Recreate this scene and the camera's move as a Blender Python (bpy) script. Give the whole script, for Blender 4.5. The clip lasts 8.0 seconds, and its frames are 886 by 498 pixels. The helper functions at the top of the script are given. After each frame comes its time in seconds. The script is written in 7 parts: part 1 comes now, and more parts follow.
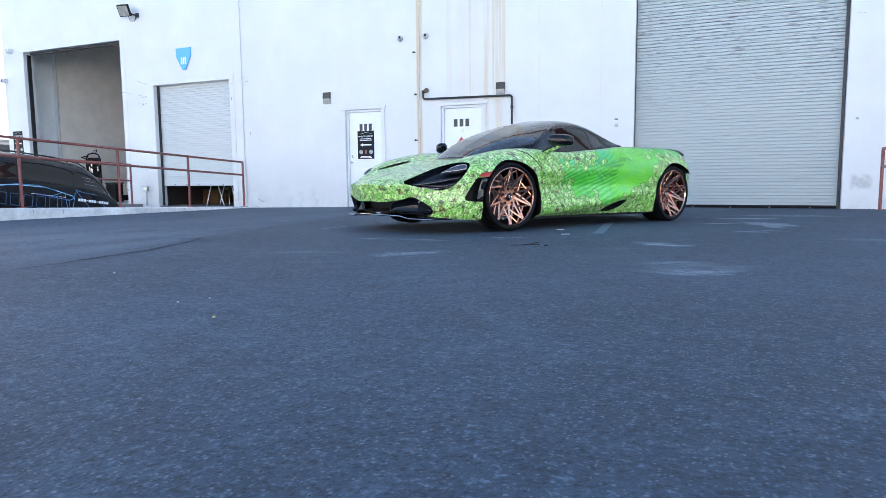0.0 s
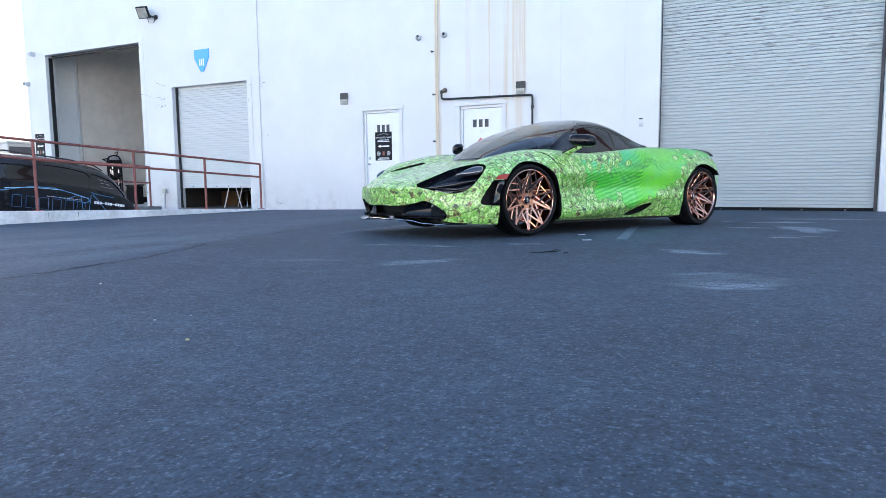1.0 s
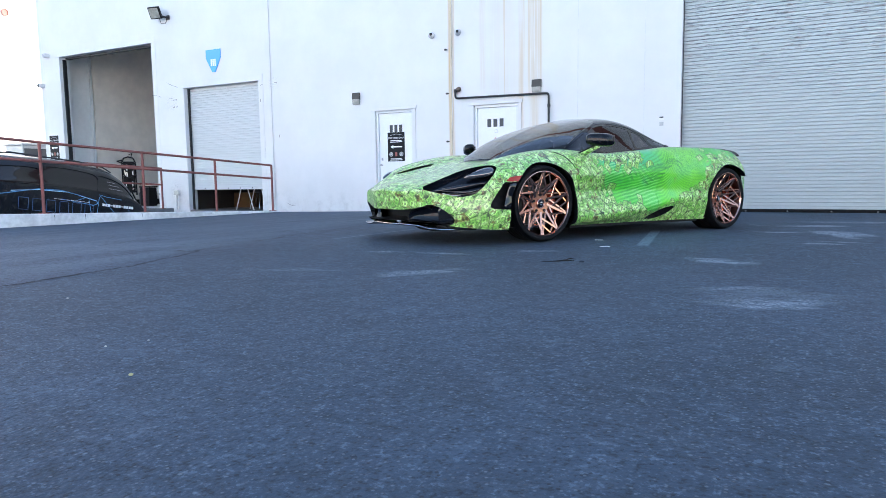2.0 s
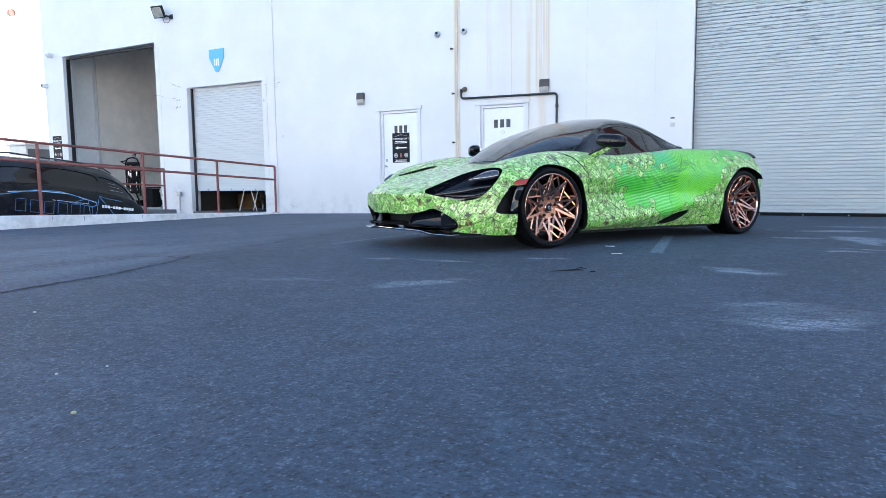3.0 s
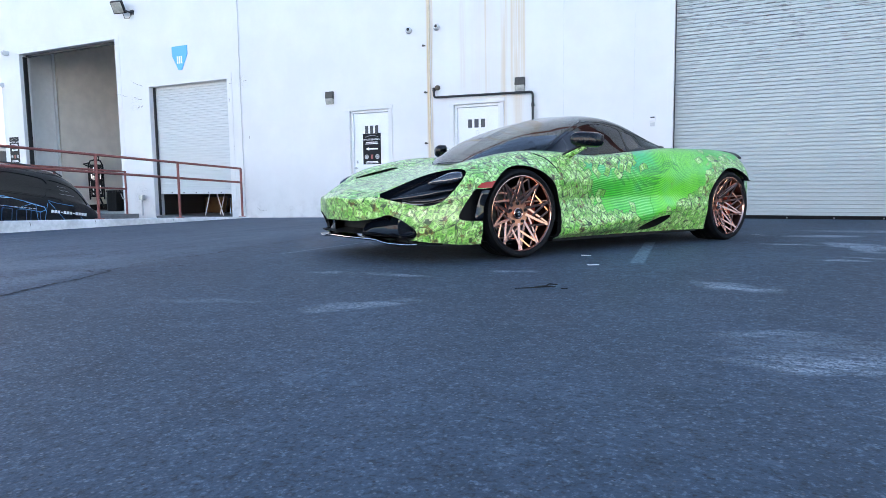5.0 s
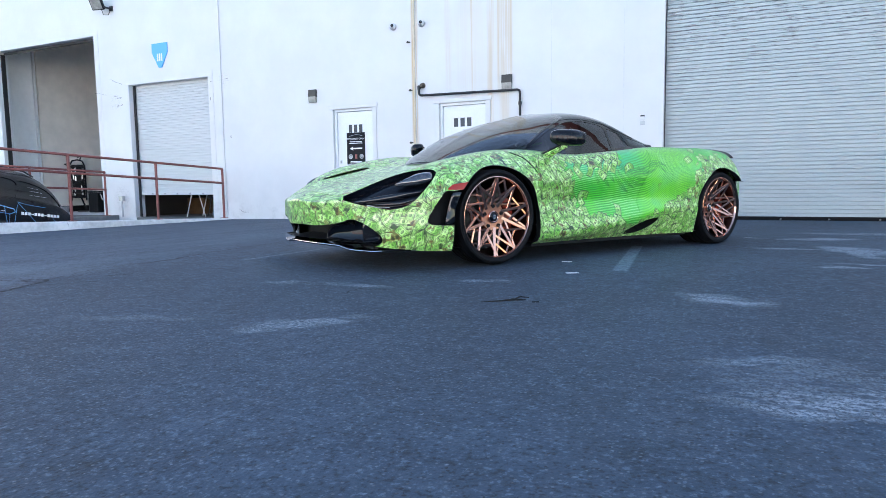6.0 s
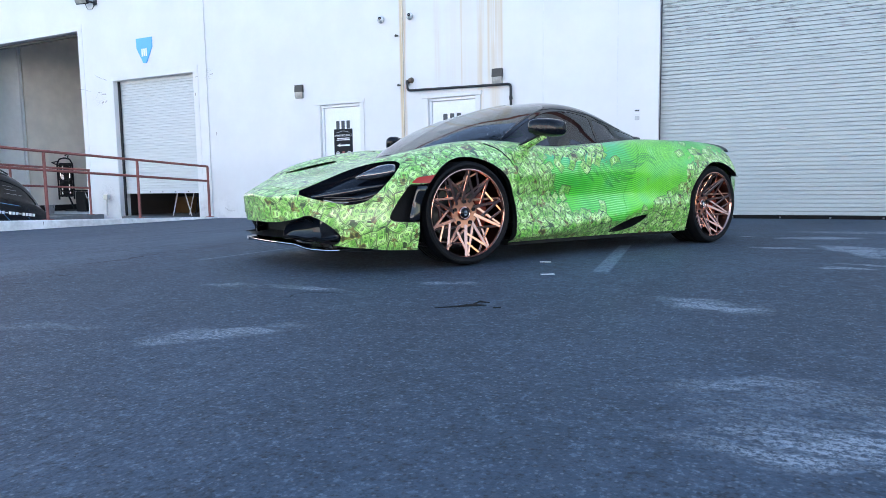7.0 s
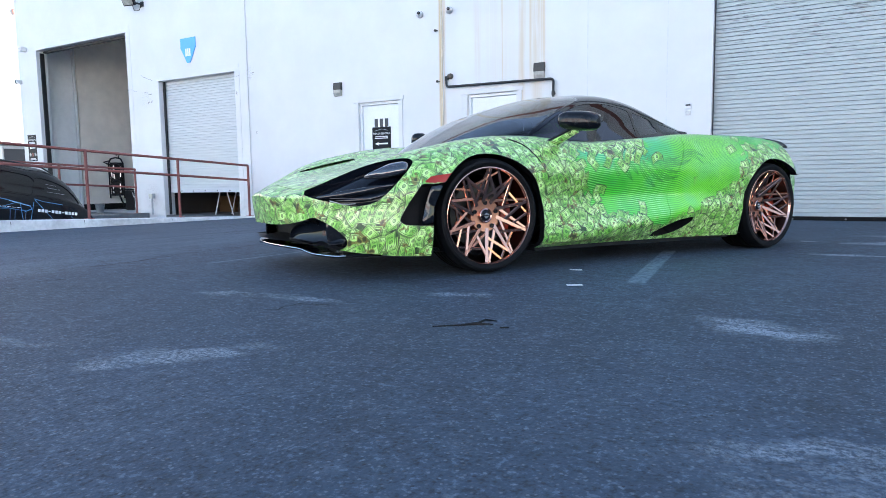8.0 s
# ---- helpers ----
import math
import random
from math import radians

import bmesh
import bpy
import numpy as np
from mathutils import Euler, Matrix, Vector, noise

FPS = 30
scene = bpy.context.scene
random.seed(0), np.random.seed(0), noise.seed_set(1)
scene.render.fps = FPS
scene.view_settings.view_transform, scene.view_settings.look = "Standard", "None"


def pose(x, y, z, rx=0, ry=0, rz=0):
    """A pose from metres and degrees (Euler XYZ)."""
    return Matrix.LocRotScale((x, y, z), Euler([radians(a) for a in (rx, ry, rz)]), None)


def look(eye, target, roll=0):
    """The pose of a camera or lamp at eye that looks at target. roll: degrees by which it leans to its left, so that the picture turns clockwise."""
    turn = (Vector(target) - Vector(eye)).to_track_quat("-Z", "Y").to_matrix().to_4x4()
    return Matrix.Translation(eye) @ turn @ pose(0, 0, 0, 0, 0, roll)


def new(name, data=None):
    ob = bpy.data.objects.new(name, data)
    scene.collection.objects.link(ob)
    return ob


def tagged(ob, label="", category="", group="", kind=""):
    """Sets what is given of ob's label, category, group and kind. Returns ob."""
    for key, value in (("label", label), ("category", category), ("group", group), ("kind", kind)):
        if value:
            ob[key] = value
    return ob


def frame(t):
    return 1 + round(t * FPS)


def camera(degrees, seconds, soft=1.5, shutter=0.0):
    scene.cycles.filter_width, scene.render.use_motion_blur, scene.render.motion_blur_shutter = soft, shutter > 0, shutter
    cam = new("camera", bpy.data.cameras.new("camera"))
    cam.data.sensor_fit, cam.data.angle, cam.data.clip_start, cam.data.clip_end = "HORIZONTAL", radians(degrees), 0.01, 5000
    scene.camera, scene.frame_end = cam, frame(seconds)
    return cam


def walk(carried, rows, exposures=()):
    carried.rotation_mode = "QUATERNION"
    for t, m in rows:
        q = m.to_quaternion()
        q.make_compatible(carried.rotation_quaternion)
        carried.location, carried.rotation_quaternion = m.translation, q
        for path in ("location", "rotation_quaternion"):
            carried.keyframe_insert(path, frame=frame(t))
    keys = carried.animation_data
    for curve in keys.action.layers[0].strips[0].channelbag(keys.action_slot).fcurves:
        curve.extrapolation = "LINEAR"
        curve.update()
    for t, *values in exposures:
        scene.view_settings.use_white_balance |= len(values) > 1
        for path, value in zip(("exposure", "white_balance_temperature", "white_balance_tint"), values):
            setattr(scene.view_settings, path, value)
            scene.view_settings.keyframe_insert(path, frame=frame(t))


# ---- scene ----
cam = camera(68.0, 8.0, soft=0.7)
PATH = [
    (0, (8.147, -13.081, 0.505), (7.352, -11.259, 0.293), -0.5),
    (0.5, (8.128, -12.95, 0.52), (7.298, -11.143, 0.31), -0.7),
    (1, (8.085, -12.779, 0.518), (7.23, -10.984, 0.31), -0.6),
    (1.5, (8.049, -12.593, 0.523), (7.167, -10.81, 0.315), -0.7),
    (3, (7.915, -12.173, 0.549), (6.993, -10.41, 0.346), -0.6),
    (3.5, (7.874, -12.069, 0.55), (6.961, -10.301, 0.35), -0.6),
    (4, (7.838, -11.922, 0.554), (6.936, -10.148, 0.355), -0.6),
    (4.5, (7.814, -11.772, 0.552), (6.928, -9.99, 0.354), -0.7),
    (6, (7.82, -11.22, 0.563), (6.962, -9.425, 0.365), -0.8),
    (6.5, (7.849, -11.014, 0.544), (6.993, -9.218, 0.346), -0.9),
    (7, (7.859, -10.798, 0.518), (6.998, -9.004, 0.32), -0.8),
    (7.5, (7.859, -10.6, 0.523), (6.96, -8.824, 0.324), -0.8),
    (8, (7.857, -10.385, 0.518), (6.864, -8.66, 0.319), -0.8),
]
walk(cam, [(t, look(eye, target, roll)) for t, eye, target, roll in PATH], exposures=((0.0, 3.0, 6300, 13), (8.0, 3.0, 6300, 13)))

# ---- light ----
SUN_TO = Vector((0.42, 0.907, 0.0)).normalized()
SUN_UP = radians(20)
world = bpy.data.worlds.new("sky")
scene.world = world
world.use_nodes = True
wt = world.node_tree
wt.nodes.clear()
sky = wt.nodes.new("ShaderNodeTexSky")
sky.sky_type, sky.sun_disc = "NISHITA", False
sky.sun_elevation, sky.sun_rotation = SUN_UP, math.atan2(SUN_TO.x, SUN_TO.y)
sky.air_density, sky.dust_density, sky.ozone_density = 1.0, 0.5, 1.0
bg = wt.nodes.new("ShaderNodeBackground")
bg.inputs["Strength"].default_value = 0.075
wo = wt.nodes.new("ShaderNodeOutputWorld")
wt.links.new(sky.outputs[0], bg.inputs[0])
wt.links.new(bg.outputs[0], wo.inputs[0])

sun_data = bpy.data.lights.new("sun", "SUN")
sun_data.energy, sun_data.angle, sun_data.color = 5.0, radians(0.5), (1.0, 0.95, 0.89)
sun = new("sun", sun_data)
sun.matrix_world = look((0, 0, 30), Vector((0, 0, 30)) - (SUN_TO * math.cos(SUN_UP) + Vector((0, 0, math.sin(SUN_UP)))))


# ---- materials ----
class Nodes:
    """A short way to wire a node material."""

    def __init__(self, name):
        self.mat = bpy.data.materials.new(name)
        self.mat.use_nodes = True
        self.t = self.mat.node_tree
        self.t.nodes.clear()
        self.out = self.t.nodes.new("ShaderNodeOutputMaterial")
        self.bsdf = self.t.nodes.new("ShaderNodeBsdfPrincipled")
        self.t.links.new(self.bsdf.outputs[0], self.out.inputs[0])

    def put(self, socket, value):
        if isinstance(value, bpy.types.NodeSocket):
            self.t.links.new(value, socket)
        elif isinstance(value, (tuple, list)) and len(value) == 3 and socket.type == "RGBA":
            socket.default_value = (*value, 1.0)
        else:
            socket.default_value = value

    def node(self, kind, out=0, **ins):
        n = self.t.nodes.new("ShaderNode" + kind)
        for k, v in ins.items():
            self.put(n.inputs[k.replace("_", " ")], v)
        return n.outputs[out]

    def math(self, op, a, b=0.0, c=0.0, clamp=False):
        n = self.t.nodes.new("ShaderNodeMath")
        n.operation, n.use_clamp = op, clamp
        for s, v in zip(n.inputs, (a, b, c)):
            self.put(s, v)
        return n.outputs[0]

    def vec(self, op, a, b=(0, 0, 0), out=0):
        n = self.t.nodes.new("ShaderNodeVectorMath")
        n.operation = op
        self.put(n.inputs[0], a)
        self.put(n.inputs[1], b)
        return n.outputs[out]

    def mix(self, f, a, b):
        n = self.t.nodes.new("ShaderNodeMix")
        n.data_type = "RGBA"
        self.put(n.inputs[0], f)
        self.put(n.inputs[6], a)
        self.put(n.inputs[7], b)
        return n.outputs[2]

    def coord(self, which="Object"):
        return self.node("TexCoord", which)

    def xyz(self, v):
        n = self.t.nodes.new("ShaderNodeSeparateXYZ")
        self.put(n.inputs[0], v)
        return n.outputs

    def join(self, x, y, z=0.0):
        n = self.t.nodes.new("ShaderNodeCombineXYZ")
        for s, v in zip(n.inputs, (x, y, z)):
            self.put(s, v)
        return n.outputs[0]

    def noise(self, v, scale, detail=3.0, rough=0.55, out=0):
        return self.node("TexNoise", out, Vector=v, Scale=scale, Detail=detail, Roughness=rough)

    def step(self, x, lo, hi):
        n = self.t.nodes.new("ShaderNodeMapRange")
        n.interpolation_type = "SMOOTHSTEP"
        for i, v in enumerate((x, lo, hi, 0.0, 1.0)):
            self.put(n.inputs[i], v)
        return n.outputs[0]

    def set(self, **ins):
        for k, v in ins.items():
            self.put(self.bsdf.inputs[k.replace("_", " ")], v)
        return self

    def bump(self, height, strength, distance):
        self.put(self.bsdf.inputs["Normal"], self.node("Bump", Height=height, Strength=strength, Distance=distance))
        return self


def plain(name, colour, rough=0.5, metal=0.0, vary=0.12, grain=40.0, bump=0.0, coat=0.0, spec=0.5):
    """A painted, metal or plastic surface with wear at two scales."""
    g = Nodes(name)
    p = g.coord()
    big = g.noise(p, grain * 0.12, 4)
    fine = g.noise(p, grain, 4)
    f = g.math("ADD", g.math("MULTIPLY", big, 0.6), g.math("MULTIPLY", fine, 0.4))
    lo = tuple(c * (1 - vary) for c in colour)
    hi = tuple(min(1, c * (1 + vary)) for c in colour)
    g.set(Base_Color=g.mix(g.step(f, 0.3, 0.7), lo, hi), Metallic=metal, Coat_Weight=coat, Specular_IOR_Level=spec)
    g.set(Roughness=g.math("ADD", rough * 0.85, g.math("MULTIPLY", fine, rough * 0.3)))
    if bump:
        g.bump(fine, bump, 0.004)
    return g.mat


def asphalt():
    g = Nodes("asphalt")
    p = g.coord()
    x, y, z = g.xyz(p)
    fine = g.node("TexVoronoi", 0, Vector=p, Scale=95.0)
    tone = g.xyz(g.node("TexVoronoi", 1, Vector=p, Scale=95.0))
    coarse = g.node("TexVoronoi", 0, Vector=p, Scale=48.0)
    rare = g.xyz(g.node("TexVoronoi", 1, Vector=p, Scale=48.0))
    stones = g.math("MULTIPLY", g.step(fine, 0.48, 0.18), g.step(tone[0], 0.62, 1.0))
    pits = g.math("MULTIPLY", g.step(fine, 0.55, 0.25), g.step(tone[1], 0.16, 0.02))
    chips = g.math("MULTIPLY", g.step(g.math("ADD", coarse, g.math("MULTIPLY", g.math("SUBTRACT", g.noise(p, 150.0, 2), 0.5), 0.5)), 0.30, 0.12), g.step(rare[0], 0.90, 0.98))
    mid = g.noise(p, 9.0, 6, 0.7)
    grit = g.math("ADD", g.math("MULTIPLY", g.noise(p, 62.0, 3, 0.7), 0.55), g.math("MULTIPLY", g.noise(p, 26.0, 4, 0.7), 0.45))
    big = g.noise(p, 0.55, 5, 0.6)
    base = g.mix(g.step(big, 0.35, 0.7), (0.023, 0.041, 0.062), (0.038, 0.064, 0.096))
    base = g.mix(g.math("MULTIPLY", g.step(mid, 0.45, 0.8), 0.5), base, (0.056, 0.078, 0.104))
    patch = g.noise(p, 4.5, 7, 0.78)
    base = g.mix(g.math("MULTIPLY", g.step(patch, 0.50, 0.36), 0.55), base, (0.016, 0.026, 0.038))
    base = g.mix(g.math("MULTIPLY", g.step(patch, 0.52, 0.68), 0.55), base, (0.062, 0.098, 0.138))
    base = g.mix(g.math("MULTIPLY", g.step(grit, 0.50, 0.39), 0.76), base, (0.008, 0.014, 0.021))
    base = g.mix(g.math("MULTIPLY", g.step(grit, 0.525, 0.62), 0.68), base, (0.092, 0.141, 0.194))
    base = g.mix(g.math("MULTIPLY", stones, 0.26), base, (0.14, 0.19, 0.24))
    base = g.mix(g.math("MULTIPLY", pits, 0.8), base, (0.010, 0.013, 0.018))
    base = g.mix(g.math("MULTIPLY", chips, 0.42), base, (0.20, 0.26, 0.31))
    # pale powder spills and worn paint on the yard
    powder = 0.0
    wob = g.node("TexNoise", 1, Vector=p, Scale=6.0, Detail=5.0)
    wob = g.vec("SCALE", g.vec("SUBTRACT", wob, (0.5, 0.5, 0.5)))
    wob.node.inputs["Scale"].default_value = 0.26
    q = g.xyz(g.vec("ADD", p, wob))
    speck = g.math("MULTIPLY", g.step(g.noise(p, 60.0, 6, 0.85), 0.42, 0.60), g.step(g.noise(g.vec("MULTIPLY", p, (3.0, 9.0, 1.0)), 1.6, 4, 0.65), 0.30, 0.60))
    for cx, cy, ax, ay, turn, amount in SPILLS:
        c, s = math.cos(radians(turn)), math.sin(radians(turn))
        dx, dy = g.math("SUBTRACT", q[0], cx), g.math("SUBTRACT", q[1], cy)
        u = g.math("MULTIPLY_ADD", dx, c / ax, g.math("MULTIPLY", dy, s / ax))
        v = g.math("MULTIPLY_ADD", dx, -s / ay, g.math("MULTIPLY", dy, c / ay))
        d = g.math("ADD", g.math("MULTIPLY", u, u), g.math("MULTIPLY", v, v))
        powder = g.math("ADD", powder, g.math("MULTIPLY", g.step(d, 1.6, 0.0), amount))
    powder = g.math("MULTIPLY", g.math("MULTIPLY", powder, speck), 1.35, clamp=True)
    base = g.mix(g.math("MULTIPLY", powder, 0.75), base, (0.33, 0.38, 0.42))
    # worn stall lines: a straight band of thin paint, rubbed through by the stones
    for cx, cy, half, wide, turn, amount in ((6.95, -6.06, 0.95, 0.050, 95.7, 0.60), (4.25, -6.55, 0.80, 0.020, 88.5, 0.55)):
        c, sn = math.cos(radians(turn)), math.sin(radians(turn))
        dx, dy = g.math("SUBTRACT", x, cx), g.math("SUBTRACT", y, cy)
        u = g.math("ABSOLUTE", g.math("MULTIPLY_ADD", dx, c, g.math("MULTIPLY", dy, sn)))
        v = g.math("ABSOLUTE", g.math("MULTIPLY_ADD", dx, -sn, g.math("MULTIPLY", dy, c)))
        band = g.math("MULTIPLY", g.step(u, half, half - 0.06), g.step(v, wide + 0.006, wide - 0.012))
        rubbed = g.math("MULTIPLY_ADD", g.step(g.noise(p, 34.0, 4, 0.7), 0.38, 0.62), 0.7, 0.3)
        base = g.mix(g.math("MULTIPLY", g.math("MULTIPLY", band, rubbed), amount), base, (0.23, 0.31, 0.36))
    # past the long crack an older, paler surface runs to the dock, with streaks along it
    seam = g.math("ADD", g.math("SUBTRACT", x, g.math("MULTIPLY_ADD", y, -0.24, 1.70)), g.math("MULTIPLY", g.math("SUBTRACT", g.noise(p, 1.6, 4), 0.5), 0.7))
    streaks = g.step(g.noise(g.vec("MULTIPLY", p, (2.6, 0.30, 1)), 1.0, 5, 0.6), 0.36, 0.70)
    worn = g.math("MULTIPLY", g.step(seam, 0.12, -0.12), g.math("MULTIPLY_ADD", streaks, 0.70, 0.25))
    base = g.mix(g.math("MULTIPLY", worn, g.math("MULTIPLY_ADD", g.step(grit, 0.42, 0.55), 0.75, 0.15)), base, (0.100, 0.130, 0.166))
    g.set(Base_Color=base, Roughness=g.math("SUBTRACT", 0.80, g.math("MULTIPLY", stones, 0.3)))
    h = g.math("ADD", g.math("MULTIPLY", fine, -0.6), g.math("MULTIPLY", mid, 1.6))
    g.bump(h, 0.45, 0.006)
    return g.mat


# spills: centre x, y, half lengths, turn in degrees, strength
SPILLS = [
    (6.15, -9.08, 0.30, 0.09, 53, 0.9), (5.82, -8.11, 0.24, 0.06, -3, 0.95), (6.40, -7.70, 0.17, 0.07, 19, 0.95),
    (7.71, -7.88, 0.22, 0.13, -30, 0.95), (7.97, -9.36, 0.25, 0.085, 24, 0.95), (8.0, -9.15, 0.30, 0.20, 24, 0.34),
    (8.40, -3.82, 0.36, 0.16, 20, 2.0), (8.05, -5.01, 0.28, 0.07, 0, 2.0), (8.56, -5.00, 0.40, 0.20, -62, 1.9), (8.55, -5.36, 0.28, 0.09, -75, 1.6),
    (8.33, -6.31, 0.15, 0.06, 5, 1.5), (8.50, -6.08, 0.20, 0.04, -12, 1.4), (7.83, -3.83, 0.12, 0.06, -15, 1.4), (8.9, -2.9, 0.7, 0.2, 5, 0.9), (5.38, -8.18, 0.18, 0.05, 5, 0.7), (7.70, -7.93, 0.14, 0.06, -38, 0.9),
    (8.05, -9.44, 0.16, 0.05, 15, 0.8), (7.86, -9.00, 0.22, 0.06, 30, 0.5), (2.2, -8.75, 1.6, 0.5, 25, 0.35), (9.2, -6.9, 0.35, 0.12, 10, 0.35), (5.4, -9.25, 0.35, 0.05, 20, 0.35),
]

# grey smear on the facade: centre x, z, half width, half height
SMEAR = (10.18, 0.40, 0.19, 0.15)


def stucco():
    g = Nodes("painted_concrete")
    p = g.coord()
    x, y, z = g.xyz(p)
    big = g.noise(p, 0.9, 5, 0.6)
    fine = g.noise(p, 60.0, 4, 0.6)
    col = g.mix(g.step(big, 0.3, 0.75), (0.69, 0.685, 0.675), (0.75, 0.745, 0.735))
    # grime along the foot of the wall
    foot = g.math("MULTIPLY", g.step(z, 0.55, -0.15), g.step(g.noise(p, 3.0, 6, 0.7), 0.45, 0.75))
    col = g.mix(g.math("MULTIPLY", foot, 0.6), col, (0.45, 0.44, 0.42))
    # rust runs from above
    run = g.noise(g.vec("MULTIPLY", p, (9.0, 9.0, 0.35)), 1.0, 5, 0.6)
    hair = g.noise(g.vec("MULTIPLY", p, (38.0, 38.0, 0.5)), 1.0, 3, 0.6)
    stain = 0.0
    for cx, half, low, high, amount in ((1.885, 0.05, -0.5, 1.6, 0.9), (1.965, 0.04, -0.3, 2.2, 0.8), (2.62, 0.10, 1.9, 2.9, 0.30), (3.086, 0.025, 1.9, 2.6, 0.5), (3.60, 0.03, 1.9, 2.7, 0.45), (3.84, 0.03, 1.9, 2.8, 0.45), (3.72, 0.20, 2.2, 3.2, 0.22), (2.98, 0.35, 1.5, 2.6, 0.12), (3.45, 0.09, 0.3, 2.0, 0.5), (3.72, 0.13, 0.1, 1.6, 0.4)):
        d = g.math("ABSOLUTE", g.math("SUBTRACT", x, cx))
        m = g.math("MULTIPLY", g.step(d, half, half * 0.25), g.step(z, low, high))
        stain = g.math("ADD", stain, g.math("MULTIPLY", m, amount))
    streak = g.math("MULTIPLY", stain, g.step(g.math("ADD", g.math("MULTIPLY", run, 0.5), g.math("MULTIPLY", hair, 0.5)), 0.38, 0.56), clamp=True)
    wash = g.math("MULTIPLY", g.math("MULTIPLY", g.step(g.math("ABSOLUTE", g.math("SUBTRACT", x, 3.4)), 0.75, 0.1), g.step(z, 0.2, 2.4)), g.step(run, 0.30, 0.65))
    col = g.mix(g.math("MULTIPLY", wash, 0.30), col, (0.70, 0.62, 0.46))
    col = g.mix(streak, col, (0.60, 0.44, 0.24))
    smear = g.math("MULTIPLY", g.math("MULTIPLY", g.step(g.math("ABSOLUTE", g.math("SUBTRACT", x, SMEAR[0])), SMEAR[2], SMEAR[2] * 0.6), g.step(g.math("ABSOLUTE", g.math("SUBTRACT", z, SMEAR[1])), SMEAR[3], SMEAR[3] * 0.5)), g.step(g.noise(p, 7.0, 5, 0.6), 0.30, 0.60))
    col = g.mix(g.math("MULTIPLY", smear, 0.55), col, (0.34, 0.34, 0.33))
    # scuffs and hair cracks by the openings
    scratch = g.noise(g.vec("MULTIPLY", p, (1.0, 1.0, 3.0)), 5.0, 6, 0.7)
    hairline = g.step(g.math("ABSOLUTE", g.math("SUBTRACT", scratch, 0.5)), 0.010, 0.004)
    for cx, cz, rad in ((-6.3, 2.65, 0.28), (-2.80, 2.9, 0.20), (-6.25, 0.35, 0.35)):
        dd = g.math("ADD", g.math("POWER", g.math("SUBTRACT", x, cx), 2.0), g.math("POWER", g.math("SUBTRACT", z, cz), 2.0))
        col = g.mix(g.math("MULTIPLY", g.math("MULTIPLY", g.step(dd, rad * rad, 0.0), hairline), 0.6), col, (0.30, 0.29, 0.28))
    scuff = g.math("MULTIPLY", g.step(g.noise(p, 5.5, 7, 0.75), 0.68, 0.74), 0.12)
    col = g.mix(scuff, col, (0.42, 0.42, 0.42))
    g.set(Base_Color=col, Roughness=0.85)
    g.bump(g.math("ADD", fine, g.math("MULTIPLY", big, 2.0)), 0.25, 0.004)
    return g.mat


def slat_paint(name, low, high_tone, dirt=1.0):
    g = Nodes(name)
    p = g.coord()
    rnd = g.node("ObjectInfo", "Random")
    off = g.vec("ADD", p, g.join(g.math("MULTIPLY", rnd, 31.0), 0.0, g.math("MULTIPLY", rnd, 17.0)))
    streak = g.noise(g.vec("MULTIPLY", off, (3.2, 1.0, 40.0)), 1.0, 5, 0.65)
    loc = g.node("ObjectInfo", "Location")
    high = g.step(g.xyz(loc)[2], 1.2, 3.4)
    grime = g.math("MULTIPLY", g.step(streak, 0.54, 0.62), g.math("MULTIPLY_ADD", high, 0.85 * dirt, 0.10 * dirt))
    col = g.mix(g.noise(off, 2.0, 4), low, high_tone)
    col = g.mix(grime, col, (0.16, 0.155, 0.15))
    g.set(Base_Color=col, Roughness=0.5, Metallic=0.0)
    return g.mat


# engraved feathers of the print: three places on each arc, along and up
FEATHERS = [
    ((-1.22, 0.692), (-1.40, 0.662), (-1.60, 0.706)), ((-1.59, 0.705), (-1.74, 0.730), (-1.84, 0.688)), ((-1.60, 0.690), (-1.72, 0.705), (-1.815, 0.632)),
    ((-0.98, 0.660), (-1.07, 0.583), (-1.15, 0.522)), ((-1.28, 0.673), (-1.40, 0.572), (-1.575, 0.567)), ((-1.30, 0.690), (-1.42, 0.610), (-1.585, 0.600)),
    ((-1.17, 0.625), (-1.27, 0.545), (-1.385, 0.482)), ((-1.20, 0.660), (-1.30, 0.585), (-1.44, 0.520)), ((-0.93, 0.676), (-0.965, 0.600), (-1.015, 0.572)),
    ((-1.26, 0.700), (-1.44, 0.640), (-1.66, 0.672)), ((-1.05, 0.690), (-1.10, 0.640), (-1.19, 0.560)), ((-1.45, 0.690), (-1.58, 0.652), (-1.70, 0.690)),
]


